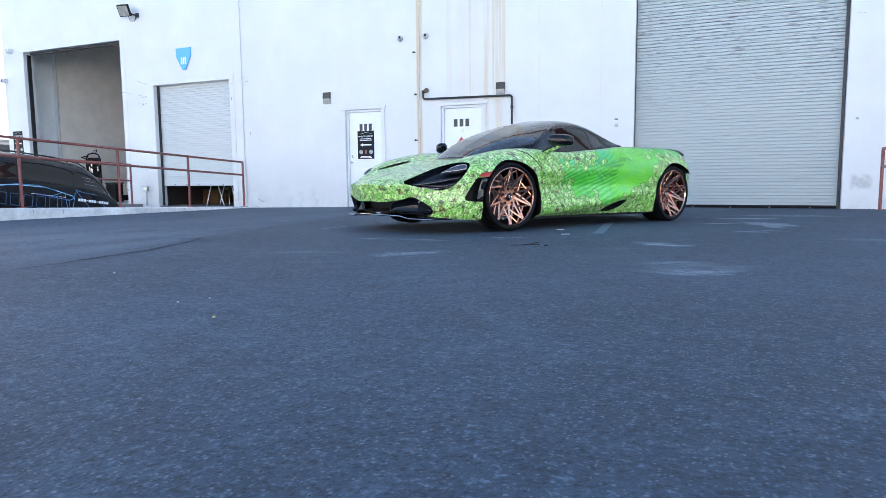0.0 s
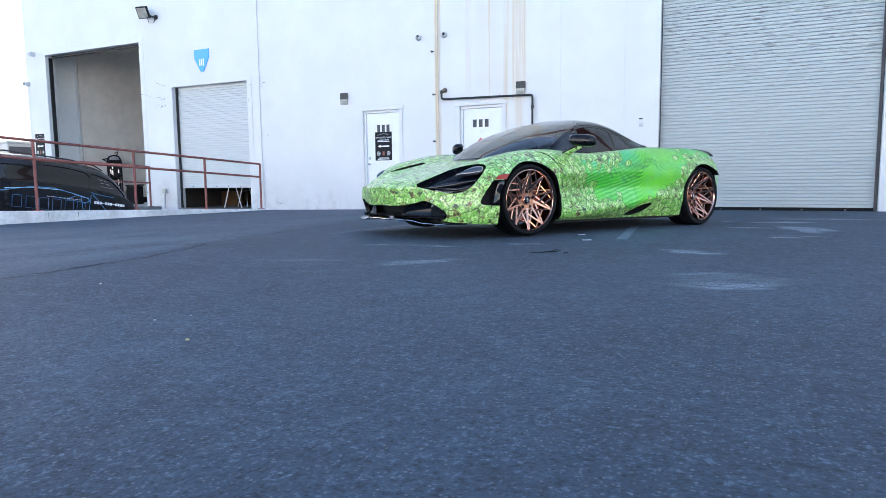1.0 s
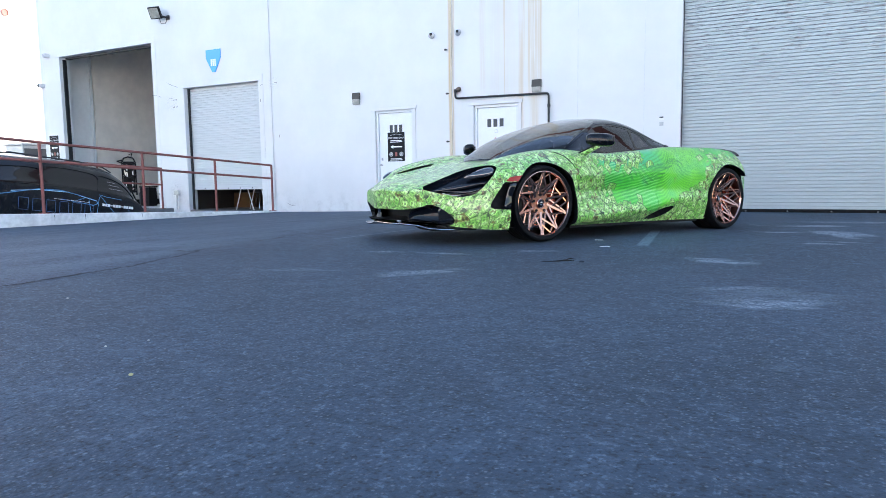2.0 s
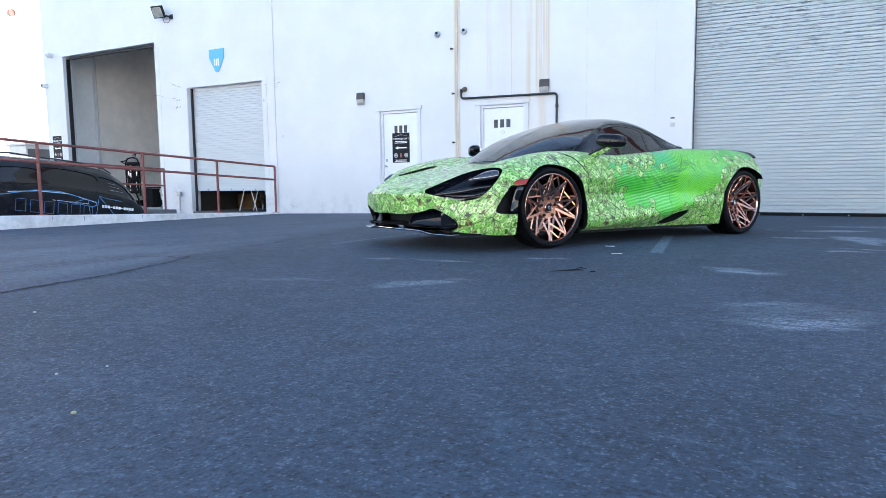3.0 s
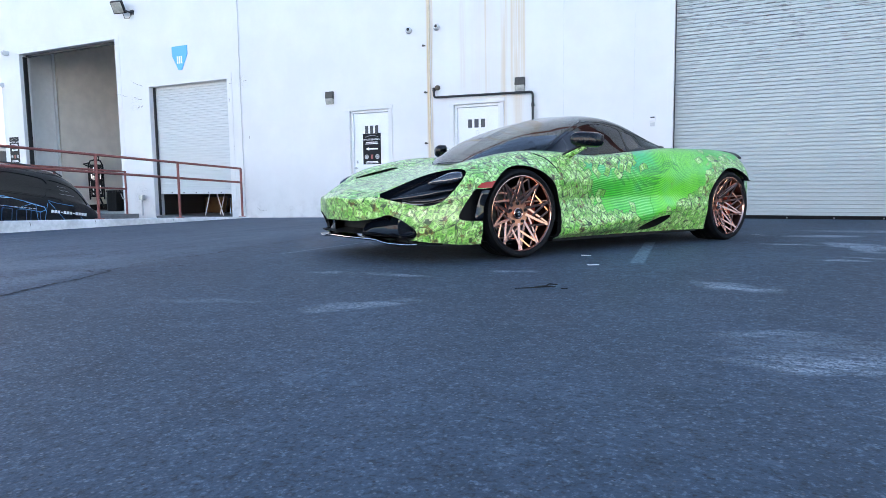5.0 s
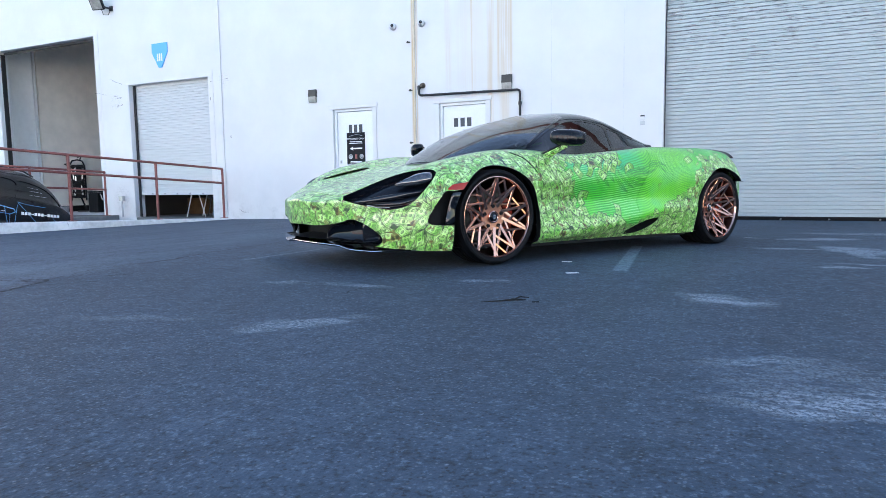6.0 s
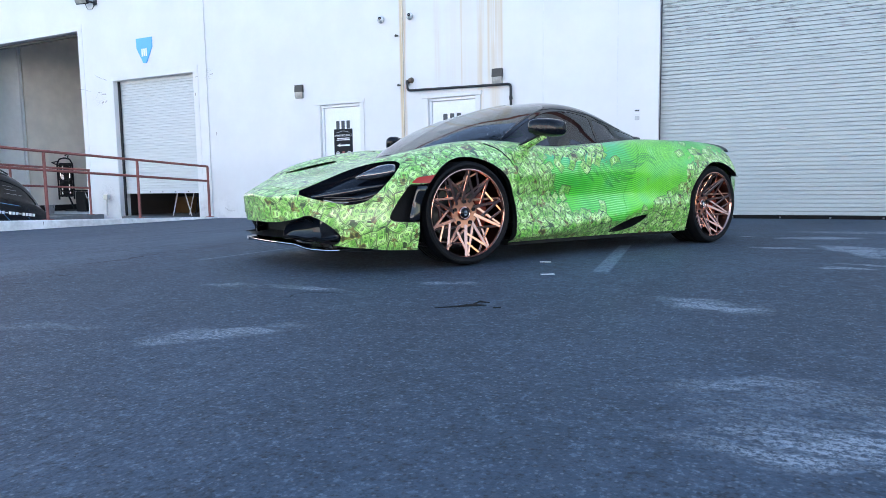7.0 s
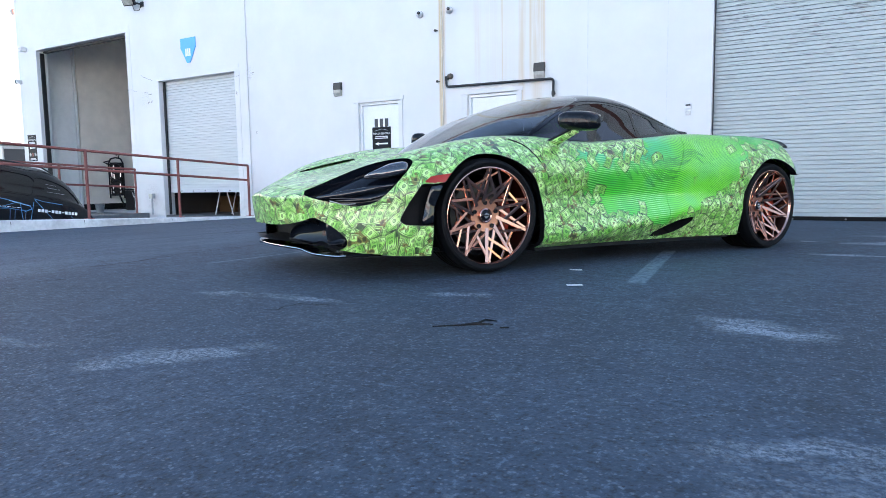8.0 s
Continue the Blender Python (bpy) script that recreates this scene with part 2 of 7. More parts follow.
def banknote_wrap():
    """Printed vinyl: layers of scattered green notes over a field of fine engraved lines."""
    g = Nodes("banknote_print_vinyl")
    uv, p = g.coord("UV"), g.coord()
    x, y, z = g.xyz(p)
    fine = g.noise(p, 210.0, 2, 0.6)

    def outside(x, z):
        """How far a place lies outside the engraved field of door and rear quarter, in metres."""
        def line(x0, z0, slope, k):
            return g.math("MULTIPLY", g.math("SUBTRACT", g.math("MULTIPLY_ADD", x, slope, z0 - slope * x0), z), k)
        front = g.math("MULTIPLY", g.math("SUBTRACT", g.math("MULTIPLY_ADD", z, -0.614, 0.775 + 0.231), g.math("MULTIPLY", x, -1.0)), 0.85)
        sill = line(-0.775, 0.335, 0.22, 0.97)
        rear = line(-1.62, 0.255, -0.40, 0.9)
        quarter = g.math("MINIMUM", line(-2.10, 0.42, -1.25, 0.62), g.math("SUBTRACT", 0.77, z))
        belt = g.math("MINIMUM", g.math("SUBTRACT", z, 0.725), g.math("ADD", x, 1.22))
        out = g.math("MAXIMUM", g.math("MAXIMUM", front, sill), g.math("MAXIMUM", rear, quarter))
        return g.math("MAXIMUM", out, belt)

    field = outside(x, z)
    dense = g.step(g.math("ADD", field, g.math("MULTIPLY", g.math("SUBTRACT", g.noise(p, 9.0, 2), 0.5), 0.10)), 0.0, 0.02)

    # engraved field: bright green with waving lines and darker vines
    wob = g.noise(p, 2.2, 3)
    rise = g.math("POWER", g.math("MAXIMUM", g.math("SUBTRACT", -1.55, x), 0.0), 1.5)
    flow = g.math("ADD", g.math("MULTIPLY_ADD", x, -0.10, z), g.math("MULTIPLY", rise, 0.75))
    lines = g.math("SINE", g.math("MULTIPLY", g.math("ADD", flow, g.math("MULTIPLY", wob, 0.05)), 450.0))
    tone = g.noise(p, 3.2, 2)
    ground = g.mix(g.step(tone, 0.35, 0.65), (0.05, 0.62, 0.035), (0.13, 0.76, 0.035))
    ground = g.mix(g.math("MULTIPLY", g.step(g.noise(g.vec("ADD", p, (7, 3, 1)), 2.6, 2), 0.52, 0.66), 0.9), ground, (0.05, 0.58, 0.24))
    yel = g.math("MULTIPLY", g.step(x, -1.30, -1.75), g.step(x, -2.5, -2.0))
    ground = g.mix(g.math("MULTIPLY", yel, 0.6), ground, (0.27, 0.82, 0.03))
    teal = g.math("MULTIPLY", g.math("MULTIPLY", g.step(x, -1.62, -1.25), g.step(z, 0.60, 0.72)), g.step(g.noise(p, 6.0, 3), 0.36, 0.56))
    ground = g.mix(g.math("MULTIPLY", teal, 0.75), ground, (0.03, 0.50, 0.26))
    weight = g.math("MULTIPLY_ADD", g.step(g.noise(g.vec("ADD", p, (2, 8, 4)), 2.4, 2), 0.35, 0.62), 0.42, 0.44)
    ground = g.mix(g.math("MULTIPLY", g.step(lines, -0.1, 0.7), weight), ground, (0.010, 0.27, 0.020))
    ground = g.mix(g.math("MULTIPLY", g.step(lines, -0.5, -0.95), g.math("MULTIPLY", g.step(g.noise(p, 3.7, 2), 0.45, 0.65), 0.8)), ground, (0.42, 0.86, 0.30))
    # engraved feathers: thin arcs that spring from one root and sweep to the rear
    vines = 0.0
    for (ax, az), (bx, bz), (cx, cz) in FEATHERS:
        k2 = ((cz - az) / (cx - ax) - (bz - az) / (bx - ax)) / (cx - bx)
        k1 = (bz - az) / (bx - ax) - k2 * (ax + bx)
        k0 = az - k1 * ax - k2 * ax * ax
        slope = math.hypot(1.0, (cz - az) / (cx - ax))
        zc = g.math("MULTIPLY_ADD", g.math("MULTIPLY_ADD", x, k2, k1), x, k0)
        off = g.math("MULTIPLY", g.math("ABSOLUTE", g.math("SUBTRACT", z, zc)), 1.0 / slope)
        run = g.math("MULTIPLY", g.step(x, ax + 0.005, ax - 0.02), g.step(x, cx - 0.005, cx + 0.03))
        twin = g.math("ABSOLUTE", g.math("SUBTRACT", off, g.math("MULTIPLY", g.step(x, cx, 0.5 * (ax + cx)), 0.014)))
        barbs = g.math("MULTIPLY", g.step(off, 0.020, 0.012), g.step(g.math("SINE", g.math("MULTIPLY_ADD", x, 330.0, g.math("MULTIPLY", off, 260.0))), 0.3, 0.8))
        mark = g.math("MAXIMUM", g.math("MAXIMUM", g.step(off, 0.0050, 0.0020), g.step(twin, 0.0036, 0.0014)), g.math("MULTIPLY", barbs, 0.38))
        vines = g.math("MAXIMUM", vines, g.math("MULTIPLY", mark, run))
    ground = g.mix(g.math("MULTIPLY", vines, 0.62), ground, (0.008, 0.20, 0.03))
    under = g.mix(dense, ground, (0.018, 0.075, 0.010))

    col = under
    for k, (scale, ox, oy, few) in enumerate(((9.2, 0.0, 0.0, 0), (9.8, 3.3, 1.7, 0), (8.9, 7.1, 5.9, 0), (9.6, 2.9, 8.3, 0), (8.8, 6.4, 3.1, 0), (9.4, 1.3, 6.7, 0), (5.2, 5.3, 2.2, 0.60), (6.1, 1.9, 4.6, 0.26))):
        q = g.vec("ADD", uv, (ox, oy, 0.0))
        vor = g.t.nodes.new("ShaderNodeTexVoronoi")
        vor.voronoi_dimensions = "2D"
        g.put(vor.inputs["Vector"], q)
        vor.inputs["Scale"].default_value = scale
        vor.inputs["Randomness"].default_value = 0.65
        d = g.xyz(g.vec("SUBTRACT", q, vor.outputs["Position"]))
        r = g.xyz(vor.outputs["Color"])
        ang = g.math("MULTIPLY", g.math("SUBTRACT", r[0], 0.5), 5.4)
        ca, sa = g.math("COSINE", ang), g.math("SINE", ang)
        u = g.math("ADD", g.math("MULTIPLY", d[0], ca), g.math("MULTIPLY", d[1], sa))
        v = g.math("SUBTRACT", g.math("MULTIPLY", d[1], ca), g.math("MULTIPLY", d[0], sa))
        v = g.math("ADD", v, g.math("MULTIPLY", g.math("MULTIPLY", u, u), g.math("MULTIPLY", g.math("SUBTRACT", r[1], 0.5), 12.0)))
        au, av = g.math("ABSOLUTE", u), g.math("ABSOLUTE", v)
        hu, hv = 0.049, 0.0245
        edge = g.math("MAXIMUM", g.math("SUBTRACT", au, hu), g.math("SUBTRACT", av, hv))
        inside = g.step(edge, 0.0006, -0.0006)
        shade = g.math("MULTIPLY", g.step(edge, 0.013, 0.003), g.math("MULTIPLY_ADD", g.step(g.math("ADD", v, g.math("MULTIPLY", u, 0.4)), 0.02, -0.02), 0.60, 0.40))
        # a note is there or not as a whole, by where its middle lies
        here = outside(g.math("SUBTRACT", x, d[0]), g.math("ADD", z, d[1]))
        if few:
            shown = g.math("MULTIPLY", g.step(here, -0.20, -0.19), g.step(r[2], few, few - 0.02))
        else:
            shown = g.step(g.math("MULTIPLY_ADD", r[2], -0.06, here), -0.045, -0.043)
        paper = g.mix(r[1], (0.29, 0.70, 0.09), (0.63, 0.96, 0.30))
        paper = g.mix(g.math("MULTIPLY", g.step(fine, 0.58, 0.70), 0.5), paper, (0.10, 0.28, 0.04))
        ink = (0.02, 0.12, 0.010)
        # paper bends: a soft dark fold across each note, and a pale worn rim
        fold = g.math("SINE", g.math("MULTIPLY_ADD", u, 62.0, g.math("MULTIPLY", r[0], 19.0)))
        paper = g.mix(g.math("MULTIPLY", g.step(fold, 0.1, 1.0), 0.55), paper, (0.08, 0.38, 0.02))
        paper = g.mix(g.math("MULTIPLY", g.step(fold, -0.4, -1.0), 0.45), paper, (0.82, 1.0, 0.52))
        frame_line = g.math("MULTIPLY", g.step(edge, -0.0075, -0.0060), g.step(edge, -0.0035, -0.0045))
        ring = g.math("SQRT", g.math("ADD", g.math("POWER", g.math("DIVIDE", u, 0.0095), 2.0), g.math("POWER", g.math("DIVIDE", v, 0.0115), 2.0)))
        oval = g.math("MULTIPLY", g.step(ring, 1.05, 0.95), g.step(ring, 0.50, 0.62))
        core = g.step(ring, 0.55, 0.30)
        side = g.math("MULTIPLY", g.step(g.math("ABSOLUTE", g.math("SUBTRACT", au, 0.029)), 0.010, 0.008), g.step(av, 0.0135, 0.0115))
        note = g.mix(g.math("MULTIPLY", frame_line, 1.0), paper, ink)
        note = g.mix(g.math("MULTIPLY", side, g.math("MULTIPLY", g.step(fine, 0.44, 0.56), 0.85)), note, ink)
        note = g.mix(g.math("MULTIPLY", oval, 0.95), note, ink)
        note = g.mix(g.math("MULTIPLY", core, 0.70), note, ink)
        # edges of the bundle under the note, and the dark gap round it
        stack = g.math("MULTIPLY", g.step(g.math("SINE", g.math("MULTIPLY", edge, 1900.0)), 0.1, 0.6), g.step(v, 0.0, -hv))
        rim = g.mix(g.math("MULTIPLY", stack, 0.7), (0.008, 0.020, 0.003), (0.30, 0.50, 0.14))
        col = g.mix(g.math("MULTIPLY", g.math("MULTIPLY", shade, shown), 0.92), col, rim)
        col = g.mix(g.math("MULTIPLY", inside, shown), col, note)
    # brown and black figures scattered over the notes
    blot = g.noise(g.vec("ADD", p, (3.1, 9.2, 5.5)), 15.0, 3, 0.6)
    many = g.step(field, -0.10, 0.0)
    col = g.mix(g.math("MULTIPLY", g.math("MULTIPLY", g.step(blot, 0.60, 0.63), many), 0.75), col, (0.20, 0.13, 0.025))
    col = g.mix(g.math("MULTIPLY", g.math("MULTIPLY", g.step(blot, 0.66, 0.675), many), 0.85), col, (0.018, 0.025, 0.008))
    g.set(Base_Color=col, Roughness=0.32, Coat_Weight=0.65, Coat_Roughness=0.12)
    g.bump(g.noise(p, 90.0, 2), 0.03, 0.002)
    return g.mat


def glass(name, tint, rough=0.0, ior=1.45):
    g = Nodes(name)
    g.set(Base_Color=tint, Roughness=rough, Transmission_Weight=1.0, IOR=ior)
    return g.mat


M_ASPHALT, M_WALL, M_WRAP = asphalt(), stucco(), banknote_wrap()
M_SLAT = slat_paint("roller_slat_paint", (0.385, 0.425, 0.420), (0.435, 0.480, 0.474))
M_SLATPALE = slat_paint("pale_roller_slat_paint", (0.56, 0.58, 0.58), (0.62, 0.64, 0.64), 0.3)
M_DOOR = plain("white_door_paint", (0.80, 0.81, 0.82), 0.5, 0, 0.04, 30, 0.05)
M_FRAME = plain("door_frame_paint", (0.74, 0.75, 0.76), 0.5, 0, 0.05, 30, 0.05)
M_DARKMETAL = plain("dark_metal", (0.05, 0.05, 0.055), 0.45, 0.6, 0.2, 50)
M_GUIDE = plain("door_guide_steel", (0.16, 0.165, 0.17), 0.45, 0.7, 0.2, 40)
M_GREYMETAL = plain("grey_metal", (0.42, 0.43, 0.44), 0.45, 0.5, 0.12, 30)
M_PIPE = plain("black_iron_pipe", (0.02, 0.02, 0.02), 0.5, 0.2, 0.3, 60, 0.1)
M_RAIL = plain("red_oxide_rail_paint", (0.24, 0.075, 0.062), 0.55, 0, 0.25, 25, 0.15)
M_KERB = plain("whitewashed_concrete", (0.73, 0.73, 0.72), 0.85, 0, 0.22, 14, 0.4)
M_CONCRETE = plain("floor_concrete", (0.15, 0.148, 0.143), 0.8, 0, 0.2, 10, 0.2)
M_INNER = plain("interior_grey_wall", (0.86, 0.86, 0.85), 0.8, 0, 0.06, 8, 0.1)
# the dock unit's lack of light is put into this wall colour
M_INNER_SHADE = plain("shade_toned_inner_wall", (0.06, 0.056, 0.052), 0.85, 0, 0.1, 8)
M_BLACK = plain("black_plastic", (0.006, 0.006, 0.0065), 0.5, 0, 0.3, 60, 0.1, 0, 0.25)
M_GLOSS = plain("black_gloss_paint", (0.003, 0.004, 0.007), 0.05, 0, 0.2, 20, 0, 0.0, 0.21)
M_CARBON = plain("dark_carbon_gloss", (0.006, 0.0065, 0.008), 0.14, 0, 0.5, 220, 0.02, 0.0, 0.30)
M_RUBBER = plain("tyre_rubber", (0.005, 0.005, 0.0055), 0.6, 0, 0.3, 80, 0.2, 0, 0.15)
M_ROSE = plain("rose_gold_alloy", (0.55, 0.28, 0.20), 0.10, 1.0, 0.08, 30)
M_HUB = plain("rose_gold_hub", (0.42, 0.20, 0.14), 0.32, 1.0, 0.08, 30)
M_ROSE_LIP = plain("polished_rose_lip", (0.62, 0.36, 0.28), 0.16, 1.0, 0.05, 30)
M_BARREL = plain("dark_bronze_barrel", (0.07, 0.033, 0.025), 0.3, 1.0, 0.15, 30)
M_CHROME = plain("chrome", (0.75, 0.75, 0.76), 0.10, 1.0, 0.04, 30)
M_DISC = plain("brake_disc_steel", (0.07, 0.068, 0.068), 0.35, 1.0, 0.1, 120)
M_CALIPER = plain("red_caliper_paint", (0.35, 0.035, 0.015), 0.3, 0, 0.1, 30, 0, 0.5)
M_REFLECT = plain("orange_red_reflector", (0.38, 0.020, 0.010), 0.2, 0, 0.08, 60, 0, 0.0, 0.4)
M_BLUE = plain("light_blue_sign_paint", (0.10, 0.42, 0.85), 0.5, 0, 0.04, 20)
M_WHITE = plain("white_print", (0.80, 0.80, 0.80), 0.5, 0, 0.03, 30)
M_GREYINK = plain("dark_grey_vinyl", (0.05, 0.055, 0.06), 0.5, 0, 0.1, 30)
M_SIGN = plain("black_sign_face", (0.012, 0.013, 0.015), 0.55, 0, 0.15, 30, 0, 0, 0.15)
M_CAMWHITE = plain("white_housing", (0.62, 0.62, 0.62), 0.4, 0, 0.03, 40)
M_LENS = plain("dark_lens", (0.005, 0.005, 0.006), 0.04, 0, 0.1, 40, 0, 0.6, 0.5)
M_LAMPLENS = plain("lamp_lens_gloss", (0.03, 0.033, 0.04), 0.06, 0, 0.2, 20, 0, 1.0, 1.0)
M_POD = plain("dark_lamp_gloss", (0.008, 0.0088, 0.011), 0.07, 0, 0.2, 20, 0, 0.3, 0.4)
M_JOINT = plain("joint_sealant", (0.68, 0.68, 0.67), 0.8, 0, 0.10, 20)
M_LAMPGLASS = plain("prismatic_lamp_glass", (0.36, 0.35, 0.31), 0.25, 0, 0.25, 90, 0.3)
M_BRONZE = plain("bronze_lamp_housing", (0.055, 0.048, 0.040), 0.5, 0.3, 0.15, 40)
M_VAN = plain("dark_wrapped_paint", (0.006, 0.007, 0.010), 0.22, 0, 0.3, 8, 0, 0.0, 0.28)
M_VANBLUE = plain("blue_vinyl_graphic", (0.08, 0.30, 0.55), 0.35, 0, 0.1, 30)
M_VANDEEP = plain("deep_blue_vinyl", (0.02, 0.09, 0.22), 0.35, 0, 0.2, 30)
M_CARDBOARD = plain("cardboard", (0.20, 0.12, 0.055), 0.85, 0, 0.1, 12)
M_PAPER = plain("white_paper", (0.75, 0.76, 0.76), 0.7, 0, 0.05, 30)
M_TWIG = plain("dark_twig", (0.008, 0.0075, 0.007), 0.9, 0, 0.2, 60)
M_TAR = plain("cracked_tar", (0.006, 0.009, 0.013), 0.9, 0, 0.3, 40, 0.3)
M_FARWALL = plain("sunlit_cream_wall", (0.68, 0.62, 0.56), 0.85, 0, 0.04, 1)
M_BROWNWALL = plain("pale_grey_wall", (0.43, 0.43, 0.43), 0.85, 0, 0.08, 2)
M_REDSTRIPE = plain("red_brown_band", (0.26, 0.08, 0.06), 0.8, 0, 0.1, 2)
M_BIN = plain("galvanised_steel", (0.45, 0.46, 0.46), 0.35, 0.9, 0.15, 30)
M_LEATHER = plain("black_leather", (0.02, 0.02, 0.021), 0.5, 0, 0.2, 60, 0.2)
M_WINDSCREEN = glass("windscreen_glass", (0.42, 0.43, 0.43))
M_TINTED = glass("tinted_side_glass", (0.012, 0.015, 0.028), 0.0, 1.39)


# ---- mesh helpers ----
def part(name, bm, material, parent, label=""):
    me = bpy.data.meshes.new(name)
    bm.normal_update()
    bm.to_mesh(me)
    bm.free()
    me.materials.append(material)
    ob = new(name, me)
    ob.parent = parent
    return tagged(ob, label)


def smooth(ob, angle=40):
    me = ob.data
    me.polygons.foreach_set("use_smooth", [True] * len(me.polygons))
    me.set_sharp_from_angle(angle=radians(angle))
    return ob


def thing(name, m, label, category, group="", kind=""):
    ob = new(name)
    ob.empty_display_size = 0.2
    ob.matrix_world = m
    return tagged(ob, label, category, group, kind)


def box(bm, x0, x1, y0, y1, z0, z1, bevel=0.0, m=None):
    vs = [bm.verts.new((x, y, z)) for x in (x0, x1) for y in (y0, y1) for z in (z0, z1)]
    fs = [bm.faces.new([vs[i] for i in f]) for f in ((0, 1, 3, 2), (4, 6, 7, 5), (0, 4, 5, 1), (2, 3, 7, 6), (0, 2, 6, 4), (1, 5, 7, 3))]
    if bevel:
        edges = list({e for f in fs for e in f.edges})
        r = bmesh.ops.bevel(bm, geom=edges, offset=bevel, segments=2, affect="EDGES", profile=0.6)
        vs = list({v for f in r["faces"] for v in f.verts} | {v for v in vs if v.is_valid})
    if m is not None:
        for v in vs:
            v.co = m @ v.co
    return vs


def tube(bm, points, r, seg=10, cap=True):
    """A round tube through points."""
    pts = [Vector(p) for p in points]
    rings = []
    for i, p in enumerate(pts):
        d = (pts[min(i + 1, len(pts) - 1)] - pts[max(i - 1, 0)]).normalized()
        side = d.orthogonal().normalized() if i == 0 else (side - d * side.dot(d)).normalized()
        up = d.cross(side)
        rr = r[i] if isinstance(r, (list, tuple)) else r
        rings.append([bm.verts.new(p + (side * math.cos(a) + up * math.sin(a)) * rr) for a in (2 * math.pi * k / seg for k in range(seg))])
    for a, b in zip(rings, rings[1:]):
        for k in range(seg):
            bm.faces.new((a[k], a[(k + 1) % seg], b[(k + 1) % seg], b[k]))
    if cap:
        bm.faces.new(rings[0][::-1])
        bm.faces.new(rings[-1])
    return rings


def bent(points, r=0.05, n=5):
    """Rounds the inner corners of a run of points."""
    pts = [Vector(p) for p in points]
    out = [pts[0]]
    for a, b, c in zip(pts, pts[1:], pts[2:]):
        p, q = b + (a - b).normalized() * r, b + (c - b).normalized() * r
        out += [p.lerp(b, t).lerp(b.lerp(q, t), t) for t in (k / n for k in range(n + 1))]
    return out + [pts[-1]]


def lathe(bm, profile, seg=48, axis="y", m=None):
    """Turns (along, radius) points about an axis."""
    rings = []
    for a, r in profile:
        ring = []
        for k in range(seg):
            c, s = math.cos(2 * math.pi * k / seg) * r, math.sin(2 * math.pi * k / seg) * r
            co = {"y": (c, a, s), "x": (a, c, s), "z": (c, s, a)}[axis]
            ring.append(bm.verts.new(m @ Vector(co) if m is not None else co))
        rings.append(ring)
    for a, b in zip(rings, rings[1:]):
        for k in range(seg):
            bm.faces.new((a[k], a[(k + 1) % seg], b[(k + 1) % seg], b[k]))
    return rings


def prism(bm, outline, d0, d1, axes=(0, 2), m=None):
    """A flat outline given depth along the third axis."""
    third = 3 - sum(axes)
    def at(p, d):
        co = [0.0, 0.0, 0.0]
        co[axes[0]], co[axes[1]], co[third] = p[0], p[1], d
        return m @ Vector(co) if m is not None else Vector(co)
    a = [bm.verts.new(at(p, d0)) for p in outline]
    b = [bm.verts.new(at(p, d1)) for p in outline]
    bm.faces.new(a)
    bm.faces.new(b[::-1])
    for k in range(len(a)):
        bm.faces.new((a[k], b[k], b[(k + 1) % len(a)], a[(k + 1) % len(a)]))
    bmesh.ops.recalc_face_normals(bm, faces=bm.faces[:])


def lettering(name, words, size, material, parent, m, depth=0.002, label=""):
    cu = bpy.data.curves.new(name, "FONT")
    cu.body, cu.size, cu.extrude, cu.align_x, cu.align_y = words, size, depth, "CENTER", "CENTER"
    tmp = bpy.data.objects.new(name, cu)
    scene.collection.objects.link(tmp)
    me = bpy.data.meshes.new_from_object(tmp.evaluated_get(bpy.context.evaluated_depsgraph_get()))
    bpy.data.objects.remove(tmp)
    me.materials.append(material)
    ob = new(name, me)
    ob.parent = parent
    ob.matrix_local = m
    return tagged(ob, label)


def ground_z(x, y):
    """The yard falls a little towards the building and the dock."""
    return -0.008 * max(0.0, y + 8.0) - 0.0145 * max(0.0, 4.0 - max(x, -8.0))


# ---- the yard ----
WELL_X0, WELL_X1, WELL_Y = -6.40, -2.95, -10.5


def build_ground():
    xs = sorted({-400, -200, -100, -60, -40, -25, -16, -12, -9, -7.5, WELL_X0 - 0.06, WELL_X0, -4.7, WELL_X1, WELL_X1 + 0.05, -2, -1, 0, 1, 2, 3, 4, 5, 6, 7, 8, 9, 10, 12, 15, 20, 30, 45, 70, 120, 220, 400})
    ys = sorted({-400, -200, -110, -70, -45, -30, -22, -17, -14, -12, WELL_Y, -10, -9, -8, -7, -6, -5, -4, -3, -2, -1, -0.3, 0.02, 0.10, 20, 60, 200, 400})
    def height(x, y):
        z = ground_z(x, min(y, 0.0))
        if y > 0.05:
            return z - 0.5
        if WELL_X0 - 0.01 <= x <= WELL_X1 + 0.01 and y > WELL_Y:
            z = min(z, -0.14 * min(8.0, y - WELL_Y))
        return z
    bm = bmesh.new()
    grid = [[bm.verts.new((x, y, height(x, y))) for x in xs] for y in ys]
    for a, b in zip(grid, grid[1:]):
        for k in range(len(xs) - 1):
            bm.faces.new((a[k], a[k + 1], b[k + 1], b[k]))
    return tagged(part("ground", bm, M_ASPHALT, None), "dark worn asphalt yard with pale dusty spills", "ground", kind="structure")


build_ground()

